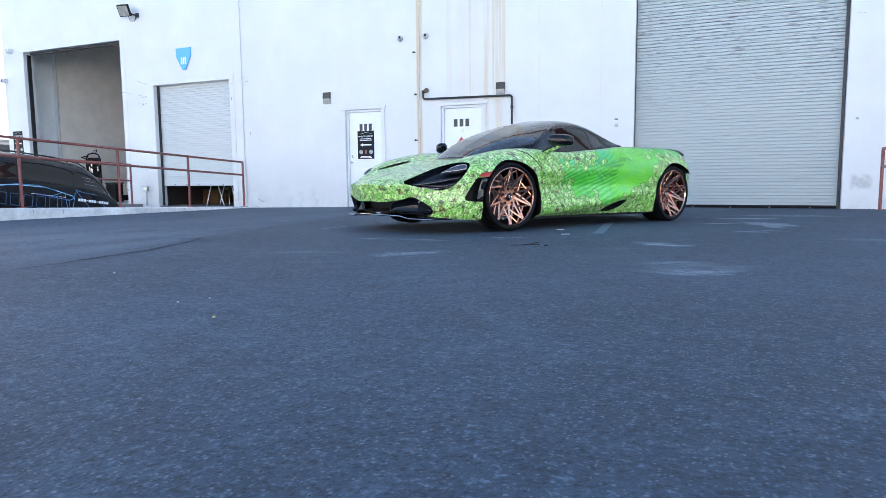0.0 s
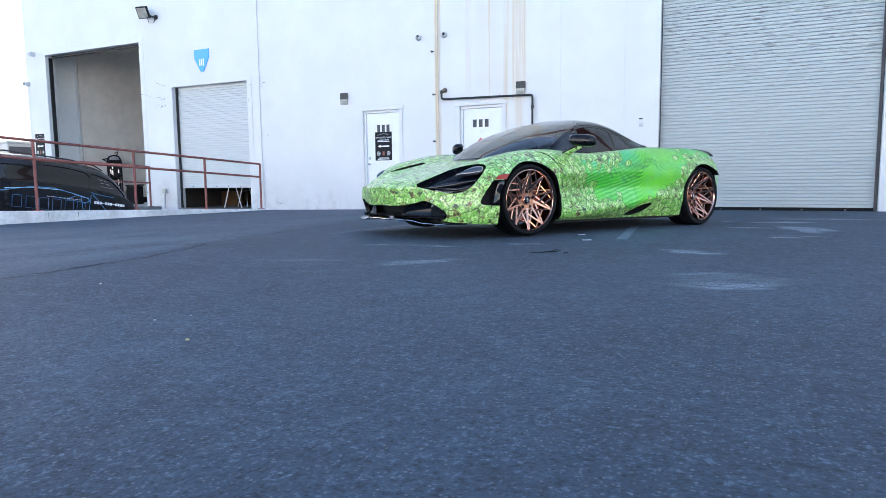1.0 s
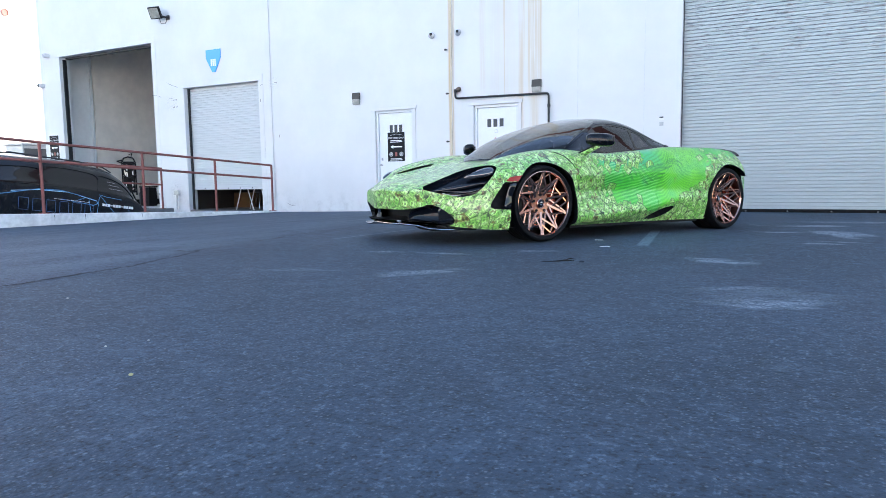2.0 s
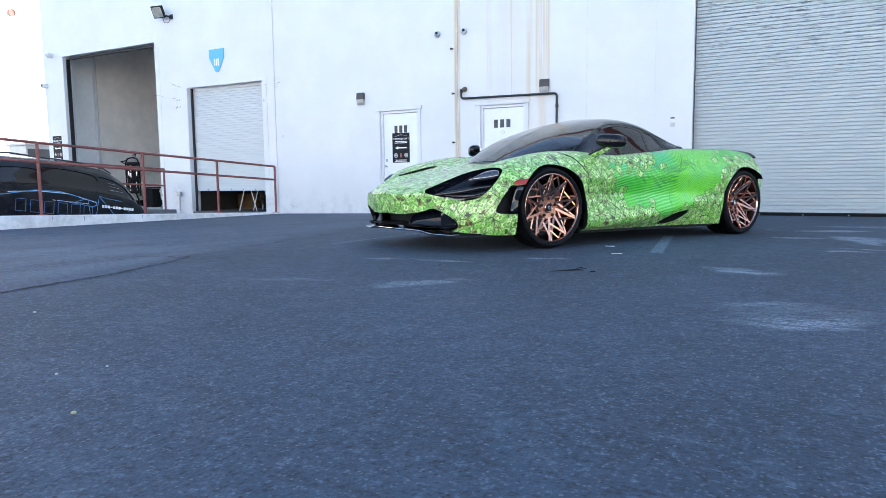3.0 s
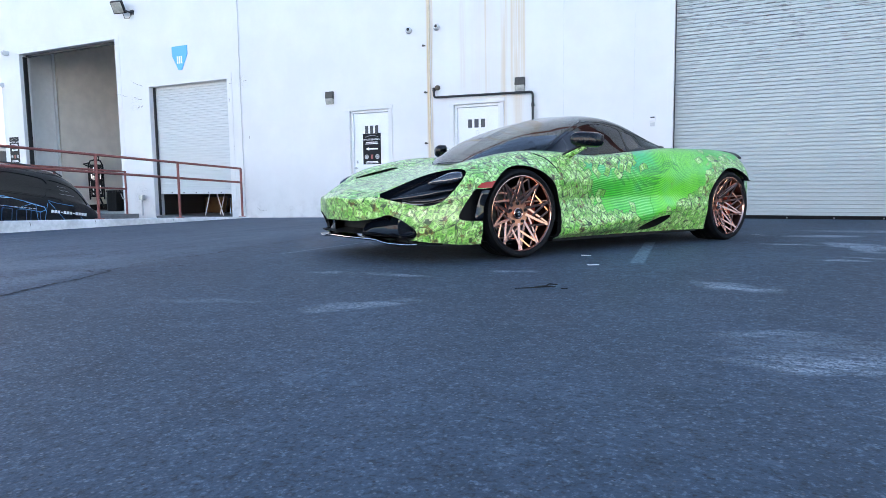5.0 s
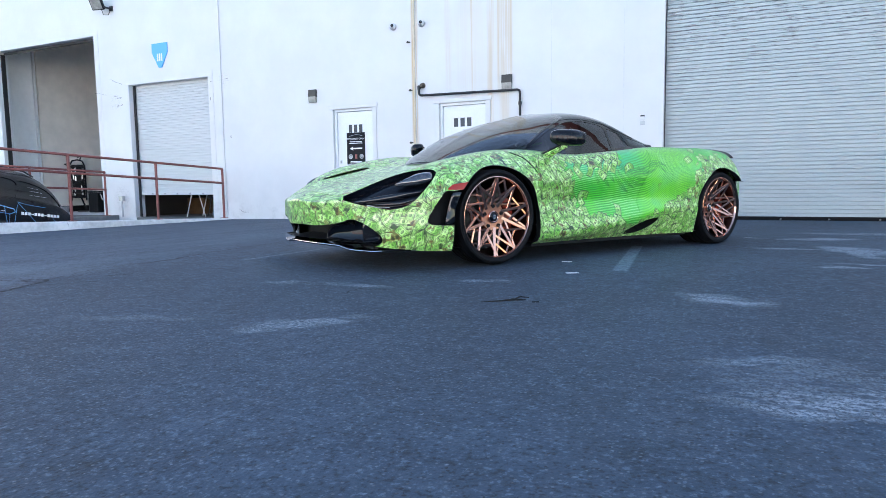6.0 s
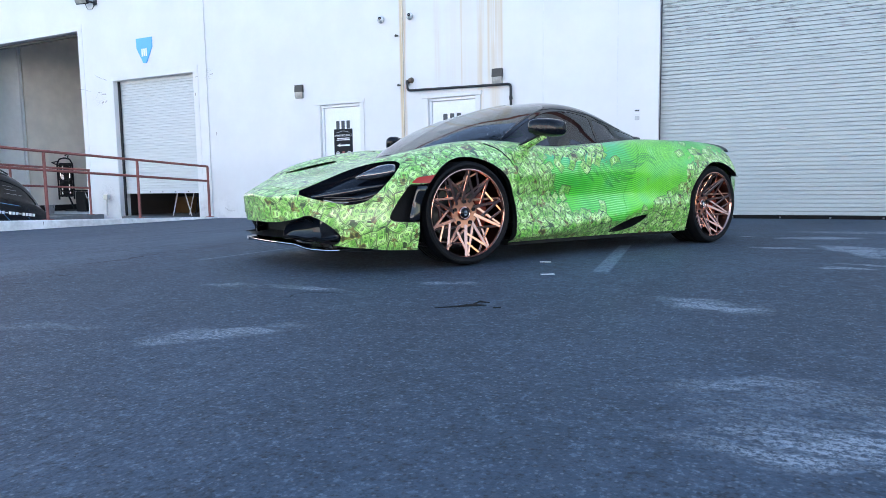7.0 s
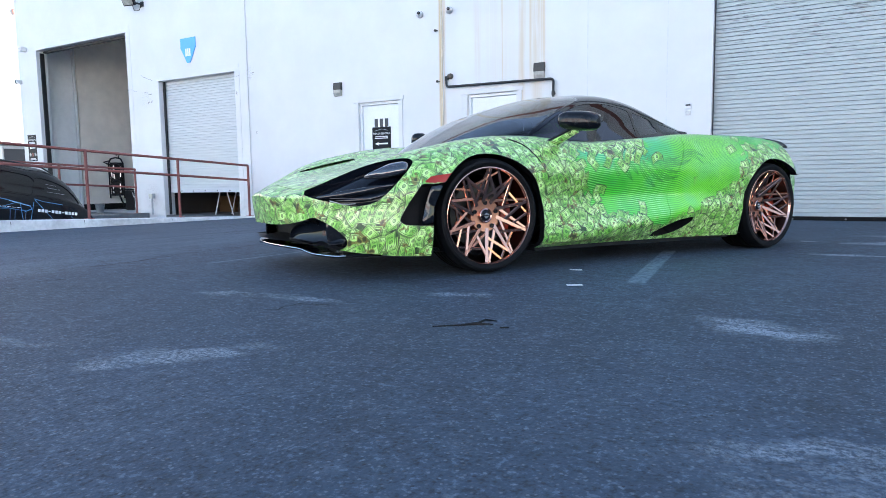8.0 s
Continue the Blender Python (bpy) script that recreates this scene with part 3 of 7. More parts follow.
# cracks in the asphalt: ribbons that wander
def crack(points, width, seed):
    rng = random.Random(seed)
    bm = bmesh.new()
    run = []
    for (ax, ay), (bx, by) in zip(points, points[1:]):
        for k in range(14):
            t = k / 14
            run.append((ax + (bx - ax) * t + rng.uniform(-0.016, 0.016), ay + (by - ay) * t + rng.uniform(-0.012, 0.012)))
    prev = None
    for i, (x, y) in enumerate(run):
        nx, ny = run[min(i + 1, len(run) - 1)][0] - run[max(i - 1, 0)][0], run[min(i + 1, len(run) - 1)][1] - run[max(i - 1, 0)][1]
        n = math.hypot(nx, ny) or 1
        w = width * rng.uniform(0.2, 1.4)
        pair = [bm.verts.new((x - ny / n * w * s, y + nx / n * w * s, ground_z(x, y) + 0.003)) for s in (1, -1)]
        if prev:
            bm.faces.new((prev[0], prev[1], pair[1], pair[0]))
        prev = pair
    bmesh.ops.recalc_face_normals(bm, faces=bm.faces[:])
    return tagged(part("asphalt_crack", bm, M_TAR, None), "thin dark crack wandering across the asphalt", "crack", "cracks in the yard", "structure")


crack([(4.36, -10.6), (4.25, -9.78), (4.23, -9.53), (4.12, -9.25), (4.04, -8.96), (3.94, -8.76), (3.90, -8.66), (3.80, -8.61)], 0.0155, 3)
crack([(3.80, -8.61), (3.69, -8.63), (3.72, -8.70), (3.92, -8.72)], 0.006, 11)
crack([(3.38, -8.80), (3.58, -8.72), (3.70, -8.66)], 0.006, 12)
crack([(3.86, -8.70), (3.79, -8.52), (3.62, -8.13), (3.63, -7.90), (3.65, -7.75)], 0.005, 13)
crack([(3.65, -7.75), (3.64, -7.51), (3.56, -7.21)], 0.013, 4)
crack([(3.56, -7.21), (3.44, -6.77), (3.42, -6.42), (3.30, -5.70)], 0.006, 14)
crack([(4.05, -8.77), (4.16, -8.62), (4.25, -8.55)], 0.005, 15)
crack([(4.06, -8.36), (4.10, -8.31), (4.13, -8.22)], 0.010, 16)
crack([(2.6, -9.6), (2.4, -8.3), (1.9, -7.1)], 0.004, 5)
crack([(5.888, -8.412), (5.90, -8.24), (6.05, -8.21)], 0.006, 8)
crack([(1.4, -7.6), (1.2, -5.9), (1.4, -4.2)], 0.005, 6)
crack([(-0.6, -7.2), (-0.9, -5.6), (-0.5, -4.4)], 0.005, 7)


# ---- the building ----
def wall_run(name, x0, x1, z0, z1, y0, y1, openings, material, label):
    """A wall along x with openings (x0, x1, z0, z1) cut through it."""
    xs = sorted({x0, x1, *(v for o in openings for v in o[:2])})
    zs = sorted({z0, z1, *(v for o in openings for v in o[2:] if z0 <= v <= z1)})
    solid = {}
    for i in range(len(xs) - 1):
        for k in range(len(zs) - 1):
            cx, cz = (xs[i] + xs[i + 1]) / 2, (zs[k] + zs[k + 1]) / 2
            solid[i, k] = not any(o[0] < cx < o[1] and o[2] < cz < o[3] for o in openings)
    bm = bmesh.new()
    made = {}
    def v(x, y, z):
        if (x, y, z) not in made:
            made[x, y, z] = bm.verts.new((x, y, z))
        return made[x, y, z]
    for (i, k), full in solid.items():
        if not full:
            continue
        a, b, c, d = xs[i], xs[i + 1], zs[k], zs[k + 1]
        bm.faces.new((v(a, y0, c), v(b, y0, c), v(b, y0, d), v(a, y0, d)))
        bm.faces.new((v(a, y1, d), v(b, y1, d), v(b, y1, c), v(a, y1, c)))
        for di, dk, quad in ((-1, 0, ((a, c), (a, d))), (1, 0, ((b, d), (b, c))), (0, -1, ((b, c), (a, c))), (0, 1, ((a, d), (b, d)))):
            if not solid.get((i + di, k + dk), False):
                (px, pz), (qx, qz) = quad
                bm.faces.new((v(px, y0, pz), v(qx, y0, qz), v(qx, y1, qz), v(px, y1, pz)))
    return tagged(part(name, bm, material, None), label, "wall", kind="structure")


ROOF = 8.5
BAY = (-10.80, -6.93, -0.6, 4.26)
DOCK = (-5.80, -3.28, -0.6, 3.00)
DOOR_A = (0.05, 0.985, -0.6, 2.075)
DOOR_B = (2.425, 3.37, -0.6, 2.05)
BIG = (6.42, 9.90, -0.6, 4.60)
wall_run("wall_north", -11.72, 45.0, -1.6, ROOF, 0.0, 0.28, [BAY, DOCK, DOOR_A, DOOR_B, BIG], M_WALL, "white painted concrete facade with rust-stained runs")

# plain closing walls, floor and roof of the hall
def slab(name, x0, x1, y0, y1, z0, z1, material, label, category="wall"):
    bm = bmesh.new()
    box(bm, x0, x1, y0, y1, z0, z1)
    return tagged(part(name, bm, material, None), label, category, kind="structure")


slab("wall_west", -11.72, -11.50, 0.282, 30.0, -0.6, ROOF, M_INNER, "grey inner face of the hall side wall")
slab("wall_east", 44.75, 45.0, 0.282, 30.0, -0.6, ROOF, M_WALL, "white painted end wall of the hall")
slab("wall_back", -11.72, 45.0, 30.0, 30.25, -0.6, ROOF, M_WALL, "white painted rear wall of the hall")
slab("wall_inner_1", -6.35, -6.20, 0.282, 9.0, -0.15, 5.4, M_INNER, "grey partition between two units")
slab("wall_inner_2", -11.49, -6.36, 9.0, 9.2, -0.15, 5.4, M_INNER, "plain rear partition of the unit")
# dark sheet added over the pale partition to carry the room's shade
slab("wall_inner_5", -6.198, -6.15, 0.284, 6.0, -0.15, 5.4, M_INNER_SHADE, "thin sheet added over the partition, coloured as the unlit shade")
# same grey wall deeper in; its warm unlit cast is put into a tan sheet
slab("wall_inner_6", -11.499, -11.455, 1.49, 8.99, -0.149, 5.4, plain("tan_unlit_tone", (0.85, 0.79, 0.71), 0.8, 0, 0.12, 3, 0.1), "sheet on the grey wall, tan for its warm unlit look")
slab("wall_inner_3", -2.60, -2.45, 0.282, 6.0, -0.15, 5.4, M_INNER_SHADE, "dock unit partition with the room shade in its colour")
slab("wall_inner_4", -6.19, -2.61, 6.0, 6.2, -0.15, 5.4, M_INNER_SHADE, "dock unit rear partition with the room shade in its colour")
slab("floor", -11.49, 44.7, 0.012, 29.9, -0.45, -0.15, M_CONCRETE, "grey concrete floor slab of the hall", "floor")
# pale sheet added over the dark slab to throw light up the walls
slab("floor_bounce_sheet", -11.43, -6.36, 0.75, 8.98, -0.148, -0.144, plain("pale_bounce_tone", (0.60, 0.60, 0.59), 0.5, 0, 0.12, 6), "pale sheet added on the bay floor to bounce light", "floor")
# out of view; dark tone cuts the light that reaches the upper walls
slab("ceiling", -11.49, -2.45, 0.282, 9.2, 5.41, 5.55, plain("low_bounce_ceiling_tone", (0.22, 0.19, 0.16), 0.9, 0, 0.2, 4), "unseen ceiling, toned dark so the upper bay walls get less light", "ceiling")
slab("roof", -11.72, 45.0, 0.0, 30.25, ROOF + 0.002, ROOF + 0.3, M_WALL, "flat roof of the hall", "roof")

bm = bmesh.new()
box(bm, -11.76, 45.04, -0.045, -0.002, 7.05, 7.6, 0.006)
tagged(part("trim", bm, M_REDSTRIPE, None), "red-brown painted band along the top of the facade", "band", kind="structure")
# recessed vertical joints between the tilt-up panels
for i, x in enumerate((4.57, 5.79)):
    bm = bmesh.new()
    box(bm, x - 0.009, x + 0.009, -0.004, 0.0, -0.15, 7.03)
    tagged(part("trim", bm, M_JOINT, None), "narrow vertical panel joint in the facade", "joint", "facade joints", "structure")
# raised panel edge beside the dock unit
bm = bmesh.new()
box(bm, -3.02, -2.87, -0.028, -0.002, -0.16, 7.03, 0.006)
tagged(part("trim", bm, M_WALL, None), "raised white pilaster edge between the units", "pilaster", kind="structure")
# cable run down the rust line
bm = bmesh.new()
tube(bm, [(1.925, -0.022, -0.1), (1.925, -0.022, 6.8)], 0.014, 8)
tagged(part("conduit", bm, plain("rust_stained_cream_paint", (0.66, 0.57, 0.42), 0.7, 0, 0.2, 12), None), "cream painted conduit running up the rust-stained wall", "conduit")


def surround(o, w, depth, name="trim"):
    """A raised band round an opening."""
    bm = bmesh.new()
    x0, x1, z0, z1 = o[0], o[1], -0.14, o[3]
    for a, b, c, d in ((x0 - w, x0 - 0.002, z0, z1), (x1 + 0.002, x1 + w, z0, z1), (x0 - w, x1 + w, z1 + 0.002, z1 + w)):
        box(bm, a, b, -depth, -0.001, c, d, 0.004)
    return tagged(part(name, bm, M_WALL, None), "white painted raised band round an opening", "trim", kind="structure")


surround(BAY, 0.16, 0.006)
surround(DOCK, 0.15, 0.008)


# ---- roller doors ----
def slat_mesh(width, paint):
    bm = bmesh.new()
    prof = [(-0.018, -0.0301), (0.0060, -0.0284), (0.008, -0.0160), (0.008, 0.0190), (0.006, 0.0226), (-0.018, 0.0240), (-0.018, 0.0301)]
    rows = [[bm.verts.new((s * width / 2, -d, z)) for s in (-1, 1)] for d, z in prof]
    for a, b in zip(rows, rows[1:]):
        bm.faces.new((a[0], a[1], b[1], b[0]))
    back = [bm.verts.new((s * width / 2, 0.024, prof[i][1])) for i in (0, -1) for s in (-1, 1)]
    bm.faces.new((back[1], back[0], back[2], back[3]))
    me = bpy.data.meshes.new("slat")
    bm.to_mesh(me)
    bm.free()
    me.materials.append(paint)
    return me


def roller_door(name, o, y, low, label, guide_l=0.05, guide_r=0.05, dark=None, paint=None, bar=None):
    d = thing(name, pose((o[0] + o[1]) / 2, y, 0), label, "roller door", kind="structure")
    w = o[1] - o[0]
    me = slat_mesh(w - guide_l - guide_r + 0.02, paint or M_SLAT)
    z = low + 0.10
    while z < o[3] + 0.05:
        s = new("slat", me)
        s.parent = d
        s.location = ((guide_l - guide_r) / 2, 0, z)
        z += 0.0602
    for s, g in ((-1, guide_l), (1, guide_r)):
        bm = bmesh.new()
        e = s * (w / 2 - 0.002)
        box(bm, min(e, e - s * g), max(e, e - s * g), -0.05, -0.02, -0.14, o[3] - 0.002, 0.004)
        part("guide_rail", bm, dark or M_GUIDE, d, "dark steel guide rail")
    bm = bmesh.new()
    box(bm, -w / 2 + guide_l, w / 2 - guide_r, -0.02, 0.02, low, low + 0.07, 0.006)
    part("bottom_bar", bm, bar or M_RUBBER, d, "bottom bar with a seal")
    for k in range(5):
        bm = bmesh.new()
        lathe(bm, [(-0.034, 0.001), (-0.034, 0.012), (-0.02, 0.014)], 10, "y", pose(-w / 2 + 0.45 + k * (w - 0.9) / 4, 0, low + 0.035))
        part("bolt", bm, M_GUIDE, d)
    bm = bmesh.new()
    box(bm, -w / 2 + 0.003, w / 2 - 0.003, 0.04, 0.12, o[3] - 0.06, o[3] - 0.004, 0.005)
    part("head_seal", bm, M_GUIDE, d)
    return d


big = roller_door("door_1", BIG, 0.16, -0.085, "large pale grey slatted steel roller door, shut", 0.014, 0.05, M_DARKMETAL)
bm = bmesh.new()
box(bm, -0.055, 0.055, -0.026, -0.014, 1.245, 1.275, 0.004)
part("name_plate", bm, M_GREYMETAL, big)
roller_door("door_2", DOCK, 0.16, 0.385, "pale slatted roller door standing part open over dark room", 0.06, 0.03, M_PIPE, M_SLATPALE, M_SLATPALE)

# open bay: guide rails, post and jamb
bay = thing("door_3", pose(-8.865, 0.14, 0), "tall open loading bay with dark guide rails", "bay opening", kind="structure")
for s in (-1, 1):
    bm = bmesh.new()
    e = s * 1.933
    box(bm, min(e, e - s * 0.035), max(e, e - s * 0.035), -0.05, 0.06, -0.14, 4.20, 0.006)
    part("guide_rail", bm, M_PIPE, bay, "dark steel guide rail")
bm = bmesh.new()
box(bm, -1.89, 1.89, 0.02, 0.12, 4.205, 4.255, 0.01)
part("door_housing", bm, M_DARKMETAL, bay, "dark rolled-up door housing")


# ---- doors with numbers ----
def bars(parent, x, z, w, h, material, y, n=3, name="number_bar"):
    """Plain bars in the place of a unit number or unreadable line."""
    for k in range(n):
        bm = bmesh.new()
        c = x - w / 2 + (k + 0.5) * w / n
        box(bm, c - w / n * 0.32, c + w / n * 0.32, y - 0.002, y, z - h / 2, z + h / 2)
        part(name, bm, material, parent)


def steel_door(name, o, label):
    d = thing(name, pose(o[0], 0.0, 0.0), label, "door", kind="structure")
    w, top = o[1] - o[0], o[3]
    bm = bmesh.new()
    for a, b, c, e in ((0.002, 0.05, -0.12, top - 0.052), (w - 0.05, w - 0.002, -0.12, top - 0.052), (0.002, w - 0.002, top - 0.05, top - 0.002)):
        box(bm, a, b, 0.03, 0.16, c, e, 0.004)
    part("door_frame", bm, M_FRAME, d, "pale grey steel frame")
    bm = bmesh.new()
    box(bm, 0.054, w - 0.054, 0.065, 0.11, -0.11, top - 0.056, 0.004)
    part("leaf", bm, M_DOOR, d, "flat white steel leaf")
    for z in (0.25, 1.0, 1.75):
        bm = bmesh.new()
        tube(bm, [(w - 0.05, 0.058, z - 0.05), (w - 0.05, 0.058, z + 0.05)], 0.008, 8)
        part("hinge", bm, M_GREYMETAL, d)
    bm = bmesh.new()
    lathe(bm, [(0.0, 0.001), (0.0, 0.024), (0.018, 0.026), (0.03, 0.012), (0.066, 0.012)], 16, "y", pose(0.115, 0.0, 0.90))
    part("knob", bm, M_GREYMETAL, d, "brushed steel knob")
    bm = bmesh.new()
    box(bm, 0.095, 0.135, 0.055, 0.066, 1.00, 1.06, 0.004)
    part("lock_plate", bm, M_GREYMETAL, d)
    bm = bmesh.new()
    box(bm, 0.06, w - 0.06, 0.02, 0.10, -0.135, -0.112, 0.004)
    part("threshold", bm, M_GREYMETAL, d)
    # raised moulding round the frame on the wall
    for a, b, c, e in ((-0.10, -0.002, -0.12, top + 0.002), (w + 0.002, w + 0.075, -0.12, top + 0.002), (-0.13, w + 0.10, top + 0.004, top + 0.075)):
        bm = bmesh.new()
        box(bm, a, b, -0.024, -0.001, c, e, 0.006)
        part("moulding", bm, M_WALL, d, "white painted moulding")
    return d


d_a = steel_door("door_4", DOOR_A, "white steel door with grey number and black sign")
bars(d_a, 0.475, 1.685, 0.36, 0.155, M_GREYINK, 0.0645)
d_b = steel_door("door_5", DOOR_B, "white steel door with grey number, next to the car")
bars(d_b, 0.44, 1.69, 0.40, 0.16, M_GREYINK, 0.0645)
bm = bmesh.new()
lathe(bm, [(0.060, 0.030), (0.060, 0.036), (0.0648, 0.036)], 24, "y", pose(0.46, 0, 1.52))
part("sticker", bm, M_GREYMETAL, d_b, "small round grey sticker")
bm = bmesh.new()
prism(bm, [(0.30, 1.22), (0.58, 1.22), (0.44, 1.40)], 0.0615, 0.0645)
part("warning_triangle", bm, plain("red_print", (0.45, 0.05, 0.04), 0.5), d_b, "red warning triangle")


def notice(x, y, z, w, h, label):
    """The black notice with heading, arrow and pictograms."""
    s = thing("sign", pose(x, y, z), label, "sign", "employee signs")
    bm = bmesh.new()
    box(bm, -w / 2, w / 2, -0.004, 0.0, -h / 2, h / 2, 0.0015)
    part("panel", bm, M_SIGN, s)
    up = pose(0, -0.0055, h * 0.30, 90, 0, 0)
    lettering("heading", "EMPLOYEES ONLY", h * 0.078, M_WHITE, s, up, 0.0008)
    bm = bmesh.new()
    tube(bm, [(-w * 0.36, -0.005, h * 0.385), (-w * 0.2, -0.005, h * 0.41), (0, -0.005, h * 0.44), (w * 0.2, -0.005, h * 0.42), (w * 0.36, -0.005, h * 0.385)], 0.004, 6)
    part("car_outline", bm, M_GREYMETAL, s)
    for k, (zz, ww) in enumerate(((0.215, 0.66), (0.165, 0.72), (-0.415, 0.62), (-0.455, 0.72))):
        bm = bmesh.new()
        box(bm, -w * ww / 2, w * ww / 2, -0.0062, -0.0045, h * zz - h * 0.012, h * zz + h * 0.012)
        part("text_bar", bm, M_WHITE, s)
    bm = bmesh.new()
    prism(bm, [(-w * 0.34, 0), (-w * 0.17, h * 0.055), (-w * 0.17, h * 0.022), (w * 0.34, h * 0.022), (w * 0.34, -h * 0.022), (-w * 0.17, -h * 0.022), (-w * 0.17, -h * 0.055)], -0.0062, -0.0045)
    part("arrow", bm, M_WHITE, s)
    for k in (-1, 0, 1):
        bm = bmesh.new()
        m = pose(k * w * 0.30, 0, -h * 0.255)
        if k == 0:
            box(bm, -w * 0.06, w * 0.06, -0.0062, -0.0045, -h * 0.07, h * 0.07, 0, m)
        else:
            lathe(bm, [(-0.0045, w * 0.11), (-0.0062, w * 0.11), (-0.0062, w * 0.075), (-0.0045, w * 0.075)], 20, "y", m)
            box(bm, -w * 0.05, w * 0.05, -0.0062, -0.0045, -h * 0.03, h * 0.03, 0, m)
        part("pictogram", bm, M_GREYMETAL if k else M_RAIL, s)
    return s


notice(0.525, 0.062, 1.29, 0.43, 0.63, "black notice with white arrow on the white door")
notice(-11.30, -0.002, 1.66, 0.42, 0.72, "black notice with white arrow on the bay pier")

# ---- fixtures on the facade ----
def wall_pack(x, z):
    s = thing("wall_lamp", pose(x, 0, z), "bronze wall-pack lamp with ribbed glass front", "wall lamp", "wall lamps")
    bm = bmesh.new()
    prism(bm, [(-0.001, -0.02), (-0.001, 0.13), (-0.045, 0.13), (-0.060, 0.02), (-0.060, -0.005)], -0.092, 0.092, (1, 2))
    part("housing", bm, M_BRONZE, s)
    bm = bmesh.new()
    prism(bm, [(-0.001, -0.128), (-0.001, -0.024), (-0.058, -0.010), (-0.056, -0.07), (-0.040, -0.128)], -0.088, 0.088, (1, 2))
    part("glass_lens", bm, M_LAMPGLASS, s, "ribbed grey lamp glass")
    return s


wall_pack(-0.435, 2.375)
wall_pack(3.765, 2.335)


def dome_camera(x, z):
    s = thing("security_camera", pose(x, 0, z, 0, 0, 22), "white dome security camera with a dark lens", "camera", "security cameras")
    bm = bmesh.new()
    lathe(bm, [(0.0, 0.001), (0.0, 0.062), (-0.03, 0.064), (-0.045, 0.05)], 24, "y")
    smooth(part("base", bm, M_GREYMETAL, s, "grey mounting base"))
    bm = bmesh.new()
    bmesh.ops.create_uvsphere(bm, u_segments=20, v_segments=12, radius=0.055, matrix=pose(0, -0.06, 0))
    smooth(part("ball", bm, M_CAMWHITE, s))
    bm = bmesh.new()
    lathe(bm, [(-0.05, 0.030), (-0.112, 0.029), (-0.119, 0.022), (-0.121, 0.001)], 20, "y", pose(-0.008, 0, 0.006))
    smooth(part("lens", bm, M_LENS, s, "black lens"))
    return s


dome_camera(1.47, 3.54)
dome_camera(2.075, 3.535)

pipe = thing("sprinkler_pipe", pose(0, 0, 0), "black iron pipe bent over the door along the wall", "pipe")
bm = bmesh.new()
tube(bm, bent([(2.03, -0.06, 2.40), (2.03, -0.06, 2.215), (4.02, -0.06, 2.185), (4.02, -0.06, -0.12)], 0.06), 0.021, 12)
smooth(part("run", bm, M_PIPE, pipe))
for x, z in ((2.03, 2.36), (4.02, 1.95), (4.02, 0.6)):
    bm = bmesh.new()
    tube(bm, [(x, -0.06, z - 0.03), (x, -0.06, z + 0.03)], 0.029, 12)
    part("coupling", bm, M_PIPE, pipe)
    bm = bmesh.new()
    box(bm, x - 0.02, x + 0.02, -0.045, -0.001, z - 0.012, z + 0.012)
    part("bracket", bm, M_PIPE, pipe)
bell = thing("pipe_flange", pose(2.09, 0, 2.40), "rusty iron pipe flange on the wall", "flange")
bm = bmesh.new()
lathe(bm, [(0.0, 0.001), (0.0, 0.050), (-0.020, 0.051), (-0.03, 0.034), (-0.08, 0.031), (-0.08, 0.001)], 20, "y")
smooth(part("disc", bm, plain("rusty_iron", (0.13, 0.10, 0.075), 0.8, 0.3, 0.35, 40, 0.3), bell))
for x, z in ((1.83, 2.33), (1.80, 3.22), (1.83, 1.35)):
    c = thing("conduit_clip", pose(x, 0, z), "small rusty conduit clip on the wall", "clip", "old wall clips")
    bm = bmesh.new()
    box(bm, -0.035, 0.035, -0.03, -0.001, -0.012, 0.012, 0.004)
    box(bm, -0.012, 0.012, -0.05, -0.028, -0.02, 0.02, 0.004)
    part("clip", bm, M_BRONZE, c)
plate = thing("keypad", pose(6.10, 0, 1.555), "small white keypad with a tag below", "keypad")
bm = bmesh.new()
box(bm, -0.045, 0.045, -0.02, -0.001, 0.01, 0.085, 0.006)
part("housing", bm, M_FRAME, plate)
bm = bmesh.new()
box(bm, -0.035, 0.035, -0.024, -0.0205, 0.05, 0.075, 0.002)
part("display", bm, M_GREYINK, plate)
bm = bmesh.new()
box(bm, -0.035, 0.035, -0.006, -0.001, -0.085, -0.02, 0.002)
part("tag", bm, M_GREYMETAL, plate)

sign = thing("unit_sign", pose(-4.70, 0, 3.60), "light blue pointed unit sign high on the wall", "sign")
bm = bmesh.new()
prism(bm, [(-0.245, 0.27), (0.245, 0.27), (0.245, 0.06), (0.05, -0.28), (-0.05, -0.28), (-0.245, 0.06)], -0.02, -0.001)
part("panel", bm, M_BLUE, sign)
bars(sign, 0.0, -0.05, 0.19, 0.17, M_WHITE, -0.0215)

flood = thing("floodlight", pose(-6.33, 0, 4.86), "black square floodlight on a bracket, switched off", "floodlight")
tilt = pose(-0.09, -0.24, 0.06, 28, 0, 12)
bm = bmesh.new()
box(bm, -0.16, 0.16, -0.035, 0.035, -0.15, 0.15, 0.012, tilt)
for k in range(5):
    box(bm, -0.13 + k * 0.06, -0.11 + k * 0.06, 0.03, 0.07, -0.12, 0.12, 0, tilt)
part("housing", bm, M_BLACK, flood)
bm = bmesh.new()
box(bm, -0.135, 0.135, -0.042, -0.036, -0.125, 0.125, 0, tilt)
part("glass", bm, M_LAMPGLASS, flood, "pale frosted glass")
bm = bmesh.new()
